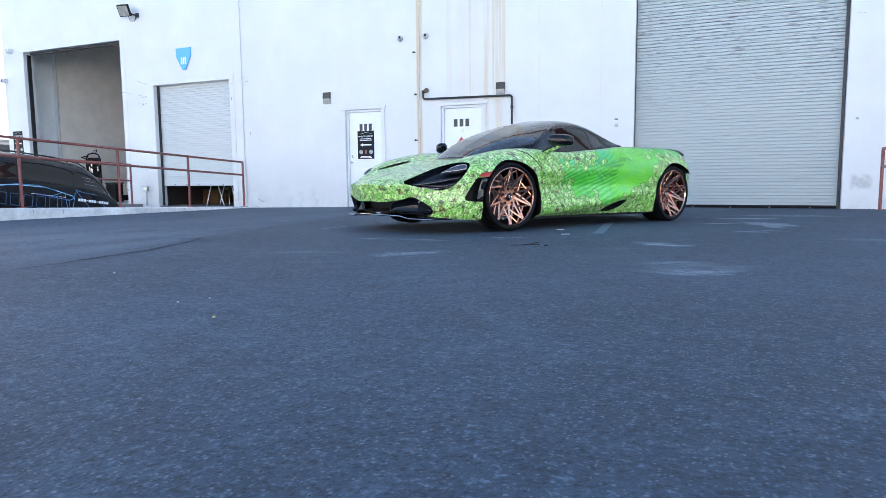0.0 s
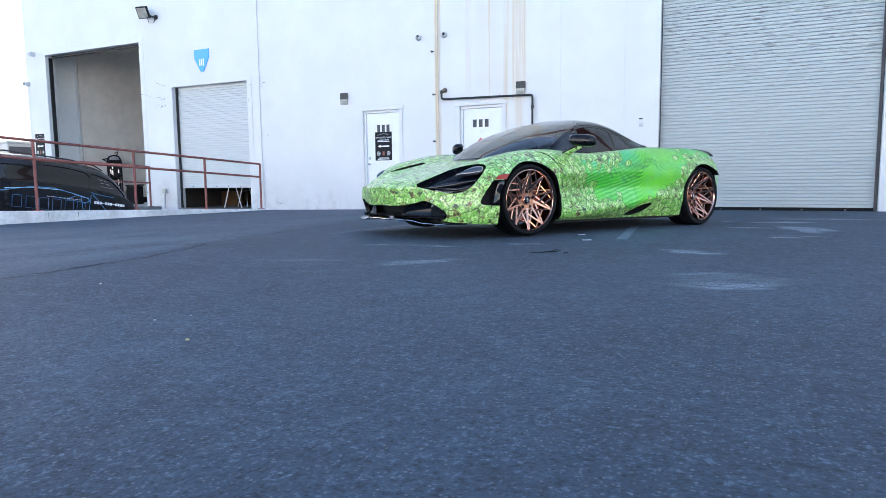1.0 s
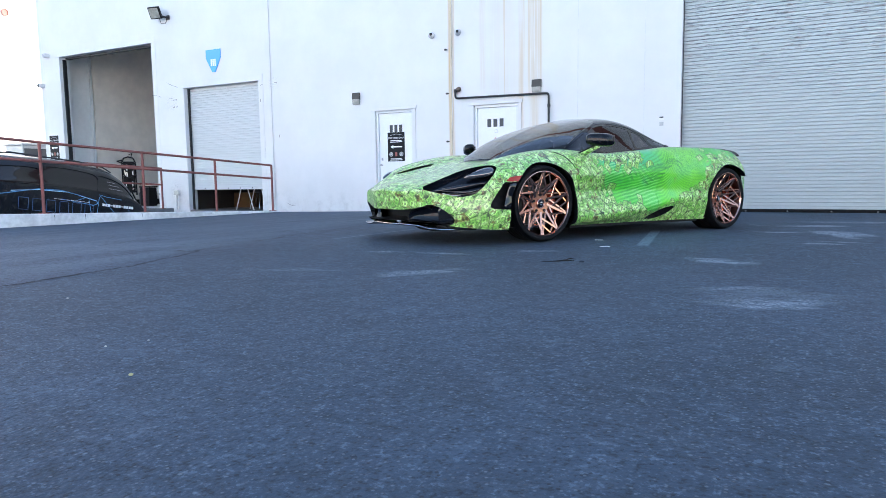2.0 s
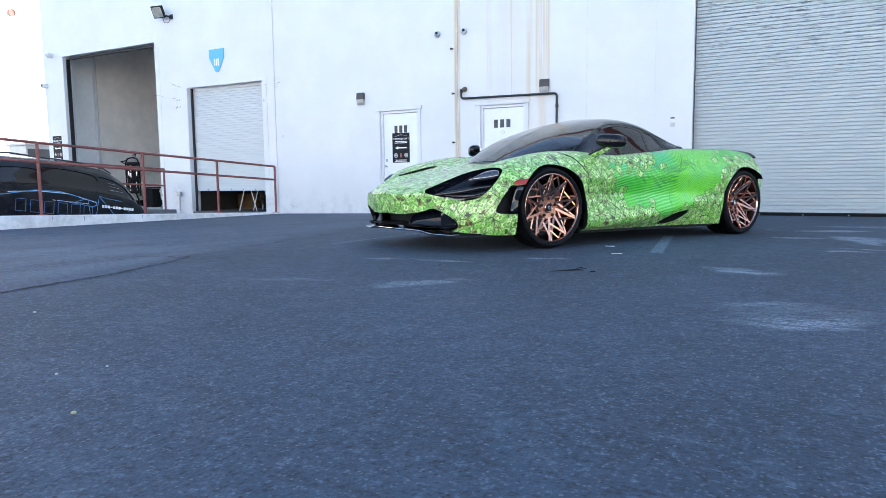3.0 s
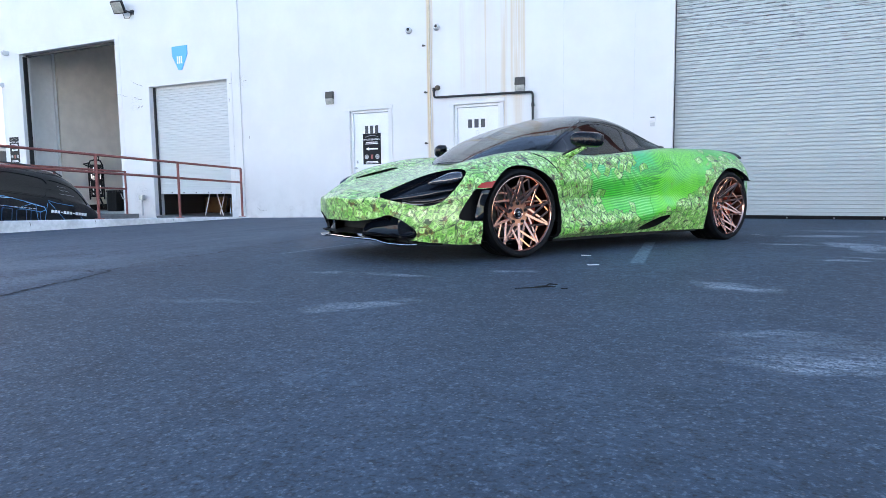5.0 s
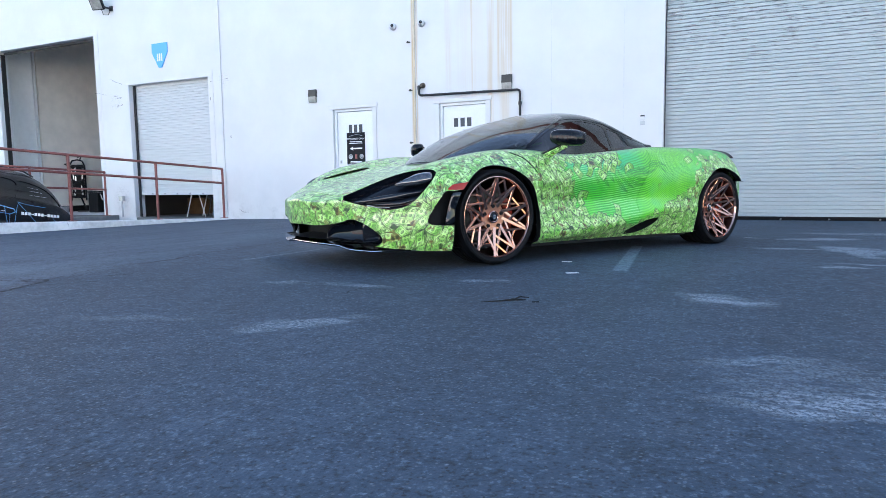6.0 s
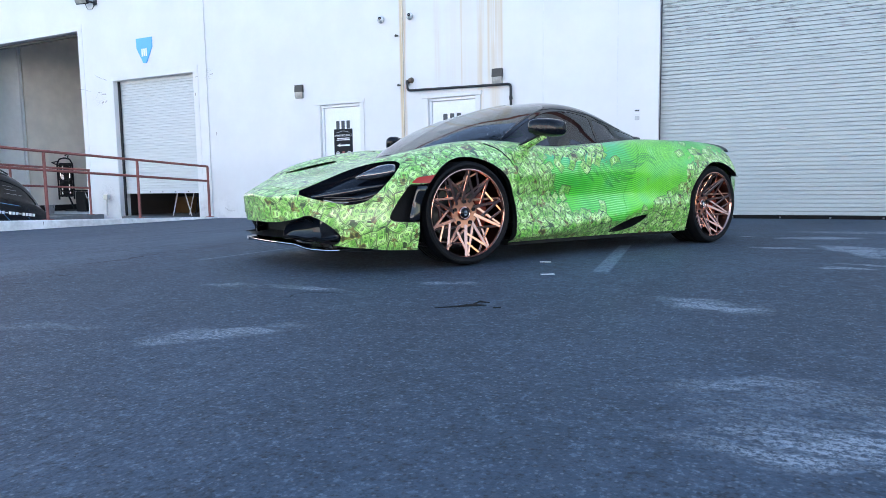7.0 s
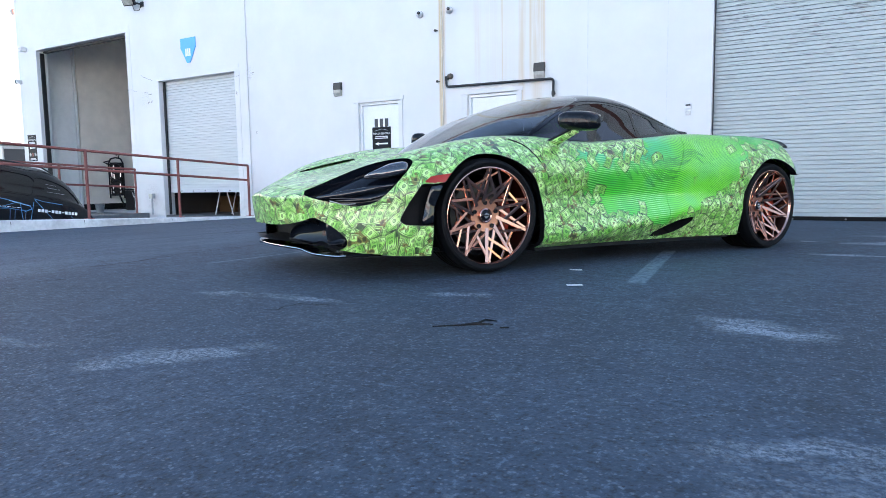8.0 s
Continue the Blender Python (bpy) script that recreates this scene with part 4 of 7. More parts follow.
tube(bm, [(0.10, -0.002, -0.04), (0.10, -0.14, -0.04), (0.02, -0.20, 0.0)], 0.022, 10)
box(bm, 0.05, 0.16, -0.03, -0.002, -0.09, 0.02, 0.006)
part("arm", bm, M_DARKMETAL, flood)
bm = bmesh.new()
tube(bm, [(0.0, -0.20, -0.06), (0.02, -0.16, -0.20), (0.08, -0.08, -0.19), (0.10, -0.03, -0.08)], 0.007, 6)
part("cable", bm, M_BLACK, flood)
for x, z in ((-11.29, 4.33), (-11.62, 3.49)):
    c = thing("small_camera", pose(x, 0, z), "small white camera box on the pier", "camera", "pier cameras")
    bm = bmesh.new()
    box(bm, -0.06, 0.06, -0.16, -0.001, -0.06, 0.06, 0.012)
    part("housing", bm, M_CAMWHITE, c)
    bm = bmesh.new()
    lathe(bm, [(-0.161, 0.04), (-0.172, 0.036), (-0.172, 0.001)], 14, "y")
    part("lens", bm, M_LENS if z < 4 else M_GREYMETAL, c)


# scratches and knocks in the paint by the dock door and the large door
def wall_scratch(points, width, seed):
    rng = random.Random(seed)
    bm = bmesh.new()
    prev = None
    for i in range(len(points) - 1):
        (ax, az), (bx, bz) = points[i], points[i + 1]
        n = math.hypot(bx - ax, bz - az)
        for k in range(9):
            t = k / 8
            w = width * rng.uniform(0.15, 1.0) * (1 if 0 < i + t < len(points) - 1 else 0.2)
            cx, cz = ax + (bx - ax) * t + rng.uniform(-0.008, 0.008), az + (bz - az) * t + rng.uniform(-0.008, 0.008)
            pair = [bm.verts.new((cx - (bz - az) / n * w * e, -0.0125, cz + (bx - ax) / n * w * e)) for e in (1, -1)]
            if prev:
                bm.faces.new((prev[0], prev[1], pair[1], pair[0]))
            prev = pair
    bmesh.ops.recalc_face_normals(bm, faces=bm.faces[:])
    return tagged(part("paint_scratch", bm, M_SCRATCH, None), "grey scratch in the white wall paint", "scratch", "wall scratches", "structure")


M_SCRATCH = plain("bare_concrete_scratch", (0.36, 0.35, 0.34), 0.9, 0, 0.3, 60)
for k, (run, w) in enumerate((
        ([(-6.42, 3.20), (-6.22, 3.10), (-6.00, 3.04)], 0.008), ([(-6.98, 2.89), (-6.79, 2.88)], 0.008), ([(-6.74, 2.86), (-6.58, 2.82)], 0.008),
        ([(-6.34, 2.78), (-6.18, 2.76)], 0.010), ([(-6.20, 2.72), (-6.05, 2.73)], 0.014), ([(-6.22, 2.52), (-6.14, 2.55)], 0.026), ([(-6.10, 2.53), (-6.02, 2.57)], 0.030),
        ([(-3.22, 2.88), (-3.12, 2.89)], 0.008), ([(-3.22, 2.56), (-3.21, 2.48)], 0.014), ([(-2.80, 2.90), (-2.68, 2.92)], 0.010), ([(-2.67, 1.69), (-2.67, 1.62)], 0.016),
        ([(-2.53, 0.07), (-2.41, 0.0), (-2.24, 0.0)], 0.010), ([(-7.02, 0.42), (-6.96, 0.30), (-6.88, 0.26)], 0.030), ([(10.05, 1.47), (10.09, 1.45)], 0.030), ([(9.99, 3.19), (10.05, 3.18), (10.11, 3.17)], 0.006))):
    wall_scratch(run, w, 50 + k)

# ---- dock kerb and railings ----
def kerb_top(y):
    return -0.135 + 0.037 * (-y)


bm = bmesh.new()
ys = [0.0 - 0.002, -1.5, -3.0, -4.5, -6.0, -7.5, -9.0, -10.5]
rows = []
for y in ys:
    g = ground_z(-2.8, y)
    rows.append([bm.verts.new((x, y, z)) for x, z in ((-2.96, -1.4), (-2.96, kerb_top(y) - 0.015), (-2.945, kerb_top(y)), (-2.755, kerb_top(y)), (-2.74, kerb_top(y) - 0.015), (-2.74, g - 0.1))])
for a, b in zip(rows, rows[1:]):
    for k in range(5):
        bm.faces.new((a[k], a[k + 1], b[k + 1], b[k]))
bm.faces.new(rows[-1])
bmesh.ops.recalc_face_normals(bm, faces=bm.faces[:])
tagged(part("kerb", bm, M_KERB, None), "chipped whitewashed concrete kerb wall of the dock ramp", "kerb", kind="structure")
for i, (y, w) in enumerate(((-2.2, 0.012), (-3.9, 0.01), (-5.05, 0.014), (-5.6, 0.01), (-6.6, 0.012))):
    bm = bmesh.new()
    z1, z0 = kerb_top(y) - 0.02, ground_z(-2.8, y)
    tube(bm, [(-2.7385, y, z1), (-2.7385, y + 0.006, z0 + 0.7 * (z1 - z0)), (-2.7385, y + 0.002, z0 + 0.45 * (z1 - z0))], [w * 0.45, w * 0.3, w * 0.1], 5)
    tagged(part("kerb_chip", bm, M_CONCRETE, None), "dark chipped crack in the kerb face", "crack", "kerb cracks", "structure")
slab("kerb_far", WELL_X0 - 0.16, WELL_X0 - 0.005, -10.0, -0.002, -1.4, -0.10, plain("grimy_kerb_concrete", (0.20, 0.20, 0.205), 0.85, 0, 0.3, 7, 0.3), "grimy bare concrete kerb on the far side of the ramp", "kerb")


def railing(x, y_end, y_far, top0, mid0, slope, posts, base, label, group):
    r = thing("railing", pose(x, 0, 0), label, "railing", group)
    def zt(y, z0):
        return z0 + slope * (y_end - y)
    for z0 in (top0, mid0):
        bm = bmesh.new()
        tube(bm, [(0, y_end, zt(y_end, z0)), (0, y_far, zt(y_far, z0))], 0.0232, 12)
        smooth(part("rail", bm, M_RAIL, r))
    for y in posts:
        bm = bmesh.new()
        tube(bm, [(0, y, base(y) - 0.01), (0, y, zt(y, top0) - 0.005)], 0.0252, 12)
        smooth(part("post", bm, M_RAIL, r))
        bm = bmesh.new()
        box(bm, -0.06, 0.06, y - 0.06, y + 0.06, base(y), base(y) + 0.012, 0.003)
        part("base_plate", bm, M_RAIL, r)
    return r


railing(-2.85, -0.14, -9.4, 0.955, 0.645, 0.053, (-0.14, -1.92, -3.74, -5.70, -7.55, -9.4), kerb_top, "faded red tubular railing on the white kerb", "dock railings")
railing(-6.48, -0.26, -9.0, 0.955, 0.53, 0.046, (-0.28, -2.10, -4.3, -6.6, -9.0), lambda y: -0.10, "faded red tubular railing on the far kerb", "dock railings")
railing(10.39, -0.42, -2.4, 0.93, 0.645, 0.0, (-0.44, -2.4), lambda y: ground_z(10.4, y), "red tubular guard rail beside the large door", "door guard rails")

post = thing("junction_post", pose(-6.16, -0.09, -0.14), "grey electrical box on a short post", "junction box")
bm = bmesh.new()
tube(bm, [(0, 0, 0), (0, 0, 0.40)], 0.022, 10)
part("stem", bm, M_GREYMETAL, post)
bm = bmesh.new()
box(bm, -0.065, 0.065, -0.04, 0.04, 0.39, 0.51, 0.008)
part("box_cover", bm, M_BIN, post)


# ---- lofted shells ----
def curve_of(xs, ys):
    """A smooth curve through stations, as a function of x (stations may fall)."""
    xs, ys = np.array(xs, float), np.array(ys, float)
    if xs[0] > xs[-1]:
        xs, ys = xs[::-1], ys[::-1]
    h, s = np.diff(xs), np.diff(ys) / np.diff(xs)
    d = np.empty_like(ys)
    d[0], d[-1] = s[0], s[-1]
    d[1:-1] = (s[:-1] * h[1:] + s[1:] * h[:-1]) / (h[:-1] + h[1:])

    def f(x):
        x = np.clip(x, xs[0], xs[-1])
        i = np.clip(np.searchsorted(xs, x) - 1, 0, len(h) - 1)
        t = (x - xs[i]) / h[i]
        return ys[i] * (1 + 2 * t) * (1 - t) ** 2 + h[i] * d[i] * t * (1 - t) ** 2 + ys[i + 1] * t * t * (3 - 2 * t) + h[i] * d[i + 1] * t * t * (t - 1)

    return f


def through_points(pts, counts, tight=0.5):
    """Catmull-Rom through (n, k, 2) control points, for every station at once."""
    p = np.concatenate([2 * pts[:, :1] - pts[:, 1:2], pts, 2 * pts[:, -1:] - pts[:, -2:-1]], 1)
    out = []
    for i, n in enumerate(counts):
        a, b, c, d = (p[:, i + k][:, None] for k in range(4))
        t = (np.arange(n) / n)[None, :, None]
        m1, m2 = tight * (c - a), tight * (d - b)
        out.append(b * (1 + 2 * t) * (1 - t) ** 2 + m1 * t * (1 - t) ** 2 + c * t * t * (3 - 2 * t) + m2 * t * t * (t - 1))
    out.append(pts[:, -1:])
    return np.concatenate(out, 1)


class Shell:
    """Vertices, quads, metric uv and normals as arrays, with cutting by outlines."""

    def __init__(self, v, f, uv):
        self.v, self.f, self.uv = np.array(v, float), np.array(f, int), np.array(uv, float)
        self.rim = np.zeros(len(self.v), bool)
        self.n = None

    def copy(self):
        s = Shell(self.v, self.f, self.uv)
        s.rim = self.rim.copy()
        s.n = None if self.n is None else self.n.copy()
        return s

    def normals(self):
        """Normals of the uncut surface."""
        if self.n is None or len(self.n) != len(self.v):
            self.n = self.fresh()
        return self.n

    def fresh(self):
        a, b, c, d = (self.v[self.f[:, k]] for k in range(4))
        fn = np.cross(c - a, d - b)
        n = np.zeros_like(self.v)
        for k in range(4):
            np.add.at(n, self.f[:, k], fn)
        return n / np.maximum(np.linalg.norm(n, axis=1, keepdims=True), 1e-9)

    def cut(self, outline, axes, keep, where):
        """Keeps what lies in or out of an outline, and draws the border vertices onto it."""
        poly = np.array(outline, float)
        p = self.v[:, list(axes)]
        near = where(self.v) & np.all(p > poly.min(0) - 0.08, 1) & np.all(p < poly.max(0) + 0.08, 1)
        idx = np.flatnonzero(near)
        q = p[idx]
        a, b = poly, np.roll(poly, -1, 0)
        inside = np.zeros(len(q), bool)
        for (ax, ay), (bx, by) in zip(a, b):
            hit = (ay > q[:, 1]) != (by > q[:, 1])
            with np.errstate(divide="ignore", invalid="ignore"):
                xx = (bx - ax) * (q[:, 1] - ay) / (by - ay) + ax
            inside ^= hit & (q[:, 0] < xx)
        ins = np.zeros(len(self.v), bool)
        ins[idx[inside]] = True
        fi = ins[self.f]
        any_in, all_in = fi.any(1), fi.all(1)
        kept = ~all_in if keep == "out" else any_in
        mixed = any_in & ~all_in
        move = np.zeros(len(self.v), bool)
        move[self.f[mixed].ravel()] = True
        move &= ins if keep == "out" else ~ins
        n = self.normals()
        w = np.flatnonzero(move)
        if len(w):
            pw = p[w]
            ab = b - a
            t = np.clip(((pw[:, None] - a) * ab).sum(-1) / np.maximum((ab * ab).sum(-1), 1e-12), 0, 1)
            foot = a + t[..., None] * ab
            k = ((foot - pw[:, None]) ** 2).sum(-1).argmin(1)
            foot = foot[np.arange(len(w)), k]
            d = foot - pw
            third = 3 - sum(axes)
            nt = n[w, third]
            nt = np.where(np.abs(nt) < 0.3, np.sign(nt + 1e-9) * 0.3, nt)
            self.v[w, third] -= (n[w, axes[0]] * d[:, 0] + n[w, axes[1]] * d[:, 1]) / nt
            self.v[w[:, None], list(axes)] = foot
            self.rim[w] = True
        self.f = self.f[kept]
        return self

    def flange(self, shift, where):
        """Turns the cut border inwards; shift is a function of places and normals."""
        e = np.concatenate([self.f[:, [k, (k + 1) % 4]] for k in range(4)])
        key = np.sort(e, 1)
        _, first, count = np.unique(key, axis=0, return_index=True, return_counts=True)
        edges = e[first[count == 1]]
        sel = self.rim & where(self.v)
        edges = edges[sel[edges].all(1)]
        used = np.unique(edges)
        if not len(used):
            return self
        n = self.normals()
        new_v = self.v[used] + shift(self.v[used], n[used])
        lookup = np.full(len(self.v), -1)
        lookup[used] = np.arange(len(used)) + len(self.v)
        quads = np.stack([edges[:, 1], edges[:, 0], lookup[edges[:, 0]], lookup[edges[:, 1]]], 1)
        self.n = np.concatenate([n, n[used]])
        self.v = np.concatenate([self.v, new_v])
        self.uv = np.concatenate([self.uv, self.uv[used]])
        self.rim = np.concatenate([self.rim, np.zeros(len(used), bool)])
        self.f = np.concatenate([self.f, quads])
        return self

    def turned(self, degrees):
        c, s = math.cos(radians(degrees)), math.sin(radians(degrees))
        turn = np.array([[c, s, 0], [-s, c, 0], [0, 0, 1]])
        self.n = self.normals() @ turn
        self.v = self.v @ turn
        return self

    def walled(self, depth):
        """The shell sunk by a depth, with walls up to its border."""
        n = self.normals()
        e = np.concatenate([self.f[:, [k, (k + 1) % 4]] for k in range(4)])
        _, first, count = np.unique(np.sort(e, 1), axis=0, return_index=True, return_counts=True)
        edges = e[first[count == 1]]
        m = len(self.v)
        walls = np.stack([edges[:, 0], edges[:, 1], edges[:, 1] + m, edges[:, 0] + m], 1)
        s = Shell(np.concatenate([self.v, self.v - n * depth]), np.concatenate([self.f + m, walls[:, ::-1]]), np.concatenate([self.uv, self.uv]))
        return s

    def pushed(self, depth):
        s = self.copy()
        s.v = s.v - s.normals() * depth
        return s

    def domed(self, outline, axes, height, width):
        """Swells the surface away from an outline, by a rounded edge of that width."""
        a = np.array(outline, float)
        b = np.roll(a, -1, 0)
        n, w = self.normals(), np.unique(self.f)
        p = self.v[w][:, list(axes)]
        ab = b - a
        t = np.clip(((p[:, None] - a) * ab).sum(-1) / np.maximum((ab * ab).sum(-1), 1e-12), 0, 1)
        d = np.sqrt(((a + t[..., None] * ab - p[:, None]) ** 2).sum(-1)).min(1)
        self.v[w] += n[w] * (height * np.sqrt(1 - (1 - np.clip(d / width, 0, 1)) ** 2))[:, None]
        return self

    def welded(self):
        """Joins vertices that lie in one place."""
        _, first, back = np.unique(np.round(self.v, 4), axis=0, return_index=True, return_inverse=True)
        self.f = back.ravel()[self.f]
        self.v, self.uv, self.rim = self.v[first], self.uv[first], self.rim[first]
        self.f = self.f[[len(set(q)) == 4 for q in self.f.tolist()]]
        self.n = self.fresh()
        return self

    def nearest(self, a, b, axes, where):
        """The place on the shell that lies nearest to (a, b) along two axes."""
        w = np.unique(self.f)
        w = w[where(self.v[w])]
        k = w[np.hypot(self.v[w, axes[0]] - a, self.v[w, axes[1]] - b).argmin()]
        return self.v[k], self.normals()[k]

    def add(self, other):
        n = len(self.v)
        self.n = np.concatenate([self.normals(), other.normals()])
        self.v, self.uv = np.concatenate([self.v, other.v]), np.concatenate([self.uv, other.uv])
        self.f, self.rim = np.concatenate([self.f, other.f + n]), np.concatenate([self.rim, other.rim])
        return self

    def object(self, name, material, parent, label="", angle=35, solid=0.0, weld=0.0):
        used = np.unique(self.f)
        back = np.full(len(self.v), 0)
        back[used] = np.arange(len(used))
        me = bpy.data.meshes.new(name)
        me.from_pydata(self.v[used].tolist(), [], back[self.f].tolist())
        layer = me.uv_layers.new(name="UVMap")
        loops = np.empty(len(me.loops), int)
        me.loops.foreach_get("vertex_index", loops)
        layer.data.foreach_set("uv", self.uv[used][loops].ravel())
        me.validate()
        if weld:
            bm = bmesh.new()
            bm.from_mesh(me)
            bmesh.ops.remove_doubles(bm, verts=bm.verts[:], dist=weld)
            bm.to_mesh(me)
            bm.free()
        me.materials.append(material)
        ob = new(name, me)
        ob.parent = parent
        if solid:
            mod = ob.modifiers.new("thickness", "SOLIDIFY")
            mod.thickness, mod.offset = solid, -1.0
        return tagged(smooth(ob, angle), label)


def closed(points, n=12):
    """A rounded closed outline through points."""
    p = np.array(points, float)
    out = []
    for i in range(len(p)):
        a, b, c, d = p[i - 1], p[i], p[(i + 1) % len(p)], p[(i + 2) % len(p)]
        for k in range(n):
            t = k / n
            m1, m2 = 0.45 * (c - a), 0.45 * (d - b)
            out.append(b * (1 + 2 * t) * (1 - t) ** 2 + m1 * t * (1 - t) ** 2 + c * t * t * (3 - 2 * t) + m2 * t * t * (t - 1))
    return np.array(out)


def grown(outline, by):
    """An outline moved outwards by a small distance."""
    p = np.array(outline)
    t = np.roll(p, -1, 0) - np.roll(p, 1, 0)
    t /= np.maximum(np.linalg.norm(t, axis=1, keepdims=True), 1e-9)
    x, y = p.T
    area = (x * np.roll(y, -1) - y * np.roll(x, -1)).sum()
    return p + np.stack([t[:, 1], -t[:, 0]], 1) * by * np.sign(area)


def half_grid(rows, cols, offset=0, flip=False):
    i, k = np.meshgrid(np.arange(rows - 1), np.arange(cols - 1), indexing="ij")
    a = (i * cols + k).ravel() + offset
    q = np.stack([a, a + 1, a + cols + 1, a + cols], 1)
    return q[:, ::-1] if flip else q


def mirrored(v, uv, f):
    """A left half with its mirror image, joined along the middle line."""
    n = len(v)
    w = v * (1, -1, 1)
    keep = np.arange(2 * n)
    mid = np.flatnonzero(np.abs(v[:, 1]) < 1e-6)
    keep[mid + n] = mid
    return Shell(np.concatenate([v, w]), keep[np.concatenate([f, f[:, ::-1] + n])], np.concatenate([uv, uv * (1, -1) + (0.37, 0.61)]))


# ---- the sports car: x ahead from the front axle, y to its left, z up ----
FRONT_R, REAR_R, BASE = 0.329, 0.345, 2.67
ST = [1.10, 1.04, 0.87, 0.60, 0.30, 0.0, -0.35, -0.80, -1.30, -1.80, -2.25, -2.67, -3.0, -3.30, -3.47]
ZC = curve_of(ST, [0.464, 0.494, 0.535, 0.596, 0.658, 0.724, 0.775, 0.79, 0.80, 0.835, 0.848, 0.845, 0.832, 0.80, 0.77])
Y2 = curve_of(ST, [0.42, 0.48, 0.58, 0.67, 0.715, 0.74, 0.77, 0.815, 0.835, 0.815, 0.79, 0.78, 0.765, 0.735, 0.70])
Z2 = curve_of(ST, [0.458, 0.492, 0.568, 0.654, 0.730, 0.784, 0.800, 0.775, 0.812, 0.858, 0.870, 0.872, 0.846, 0.785, 0.72])
Y3 = curve_of(ST, [0.57, 0.67, 0.81, 0.905, 0.948, 0.957, 0.946, 0.925, 0.925, 0.95, 0.972, 0.98, 0.965, 0.92, 0.86])
Z3 = curve_of(ST, [0.43, 0.45, 0.49, 0.54, 0.60, 0.62, 0.61, 0.60, 0.62, 0.66, 0.67, 0.66, 0.63, 0.58, 0.55])
Y4 = curve_of(ST, [0.58, 0.69, 0.835, 0.925, 0.952, 0.957, 0.935, 0.872, 0.882, 0.945, 0.972, 0.98, 0.96, 0.91, 0.85])
Z4 = curve_of(ST, [0.36, 0.36, 0.37, 0.38, 0.40, 0.42, 0.42, 0.42, 0.43, 0.43, 0.43, 0.42, 0.42, 0.42, 0.42])
Y5 = curve_of(ST, [0.57, 0.69, 0.84, 0.93, 0.952, 0.957, 0.958, 0.958, 0.960, 0.966, 0.972, 0.98, 0.955, 0.90, 0.84])
Z5 = curve_of(ST, [0.27, 0.25, 0.245, 0.24, 0.22, 0.19, 0.185, 0.216, 0.266, 0.325, 0.31, 0.27, 0.26, 0.27, 0.28])
Y6 = curve_of(ST, [0.53, 0.65, 0.81, 0.905, 0.93, 0.925, 0.895, 0.862, 0.852, 0.872, 0.935, 0.95, 0.92, 0.86, 0.80])
Z6 = curve_of(ST, [0.19, 0.16, 0.135, 0.125, 0.125, 0.125, 0.125, 0.125, 0.125, 0.125, 0.125, 0.13, 0.16, 0.19, 0.21])


def ease(x, lo, hi):
    t = np.clip((x - lo) / (hi - lo), 0, 1)
    return t * t * (3 - 2 * t)


def sweep(xs, y):
    """Rounds the nose and the tail in plan."""
    y = np.abs(y)
    return xs - 0.10 * ease(xs, 0.35, 1.10) * (y / 0.6) ** 2 - 0.055 * ease(xs, 0.55, 1.10) * ease(y, 0.12, 0.5) + 0.42 * ease(xs, -2.85, -3.47) * (y / 0.9) ** 3


def body_shell():
    xs = np.concatenate([np.linspace(1.10, 1.0, 12)[:-1], np.linspace(1.0, 0.0, 130)[:-1], np.linspace(0.0, -3.47, 260)])
    zc, y2, z2 = ZC(xs), Y2(xs), Z2(xs)
    dip = 0.018 * ease(xs, -0.3, 0.2)
    pts = np.stack([np.stack(c, -1) for c in (
        (0 * xs, zc), (0.5 * y2, 0.6 * zc + 0.4 * z2 - dip), (y2, z2), (Y3(xs), Z3(xs)), (Y4(xs), Z4(xs)), (Y5(xs), Z5(xs)), (Y6(xs), Z6(xs)))], 1)
    sec = through_points(pts, (22, 24, 26, 14, 12, 10))
    n, m = sec.shape[:2]
    y, z = sec[..., 0], sec[..., 1]
    x = sweep(xs[:, None], y)
    v = np.stack([x, y, z], -1)
    along = -np.concatenate([np.zeros((1, m)), np.cumsum(np.linalg.norm(np.diff(v[..., :2], axis=0), axis=2), 0)])
    along = along - along[np.abs(xs).argmin()]
    girth = np.concatenate([np.zeros((n, 1)), np.cumsum(np.linalg.norm(np.diff(sec, axis=1), axis=2), 1)], 1)
    girth = girth - girth[:, 46:47]
    uv = np.stack([along, girth], -1)
    shell = mirrored(v.reshape(-1, 3), uv.reshape(-1, 2), half_grid(n, m))
    # nose panel and tail panel between the two end sections
    for row, sign in ((0, 1), (n - 1, -1)):
        ring = sec[row][46:]
        cols = 47
        f = sec[row][46::-1, 0] / sec[row][46, 0]
        yy = ring[:, :1] * f[None]
        zz = np.broadcast_to(ring[:, 1:], yy.shape).copy()
        top = sec[row][46::-1, 1]
        blend = np.linspace(1, 0, len(ring))[:, None] ** 2
        zz += (top[None] - ring[0, 1]) * blend
        bulge = 0.012 * np.sin(np.linspace(0, np.pi, len(ring)))[:, None] * sign
        xx = sweep(np.full_like(yy, xs[row]), yy) + bulge * (1 - f[None] ** 2)
        if sign > 0:
            xx -= 0.04 * (np.linspace(0, 1, len(ring))[:, None]) ** 2 * (1 - f[None] ** 2)
        cap = np.stack([xx, yy, zz], -1)
        uvc = np.stack([zz * 1.0 + 2.0 * sign, yy], -1)
        shell.add(mirrored(cap.reshape(-1, 3), uvc.reshape(-1, 2), half_grid(len(ring), cols, flip=sign < 0)))
    return shell


CAR_AT = pose(5.427, -6.519, 0.0, 0, -0.55, -118.35)
car = thing("sports_car", CAR_AT, "low sports car wrapped in green banknote print", "car")
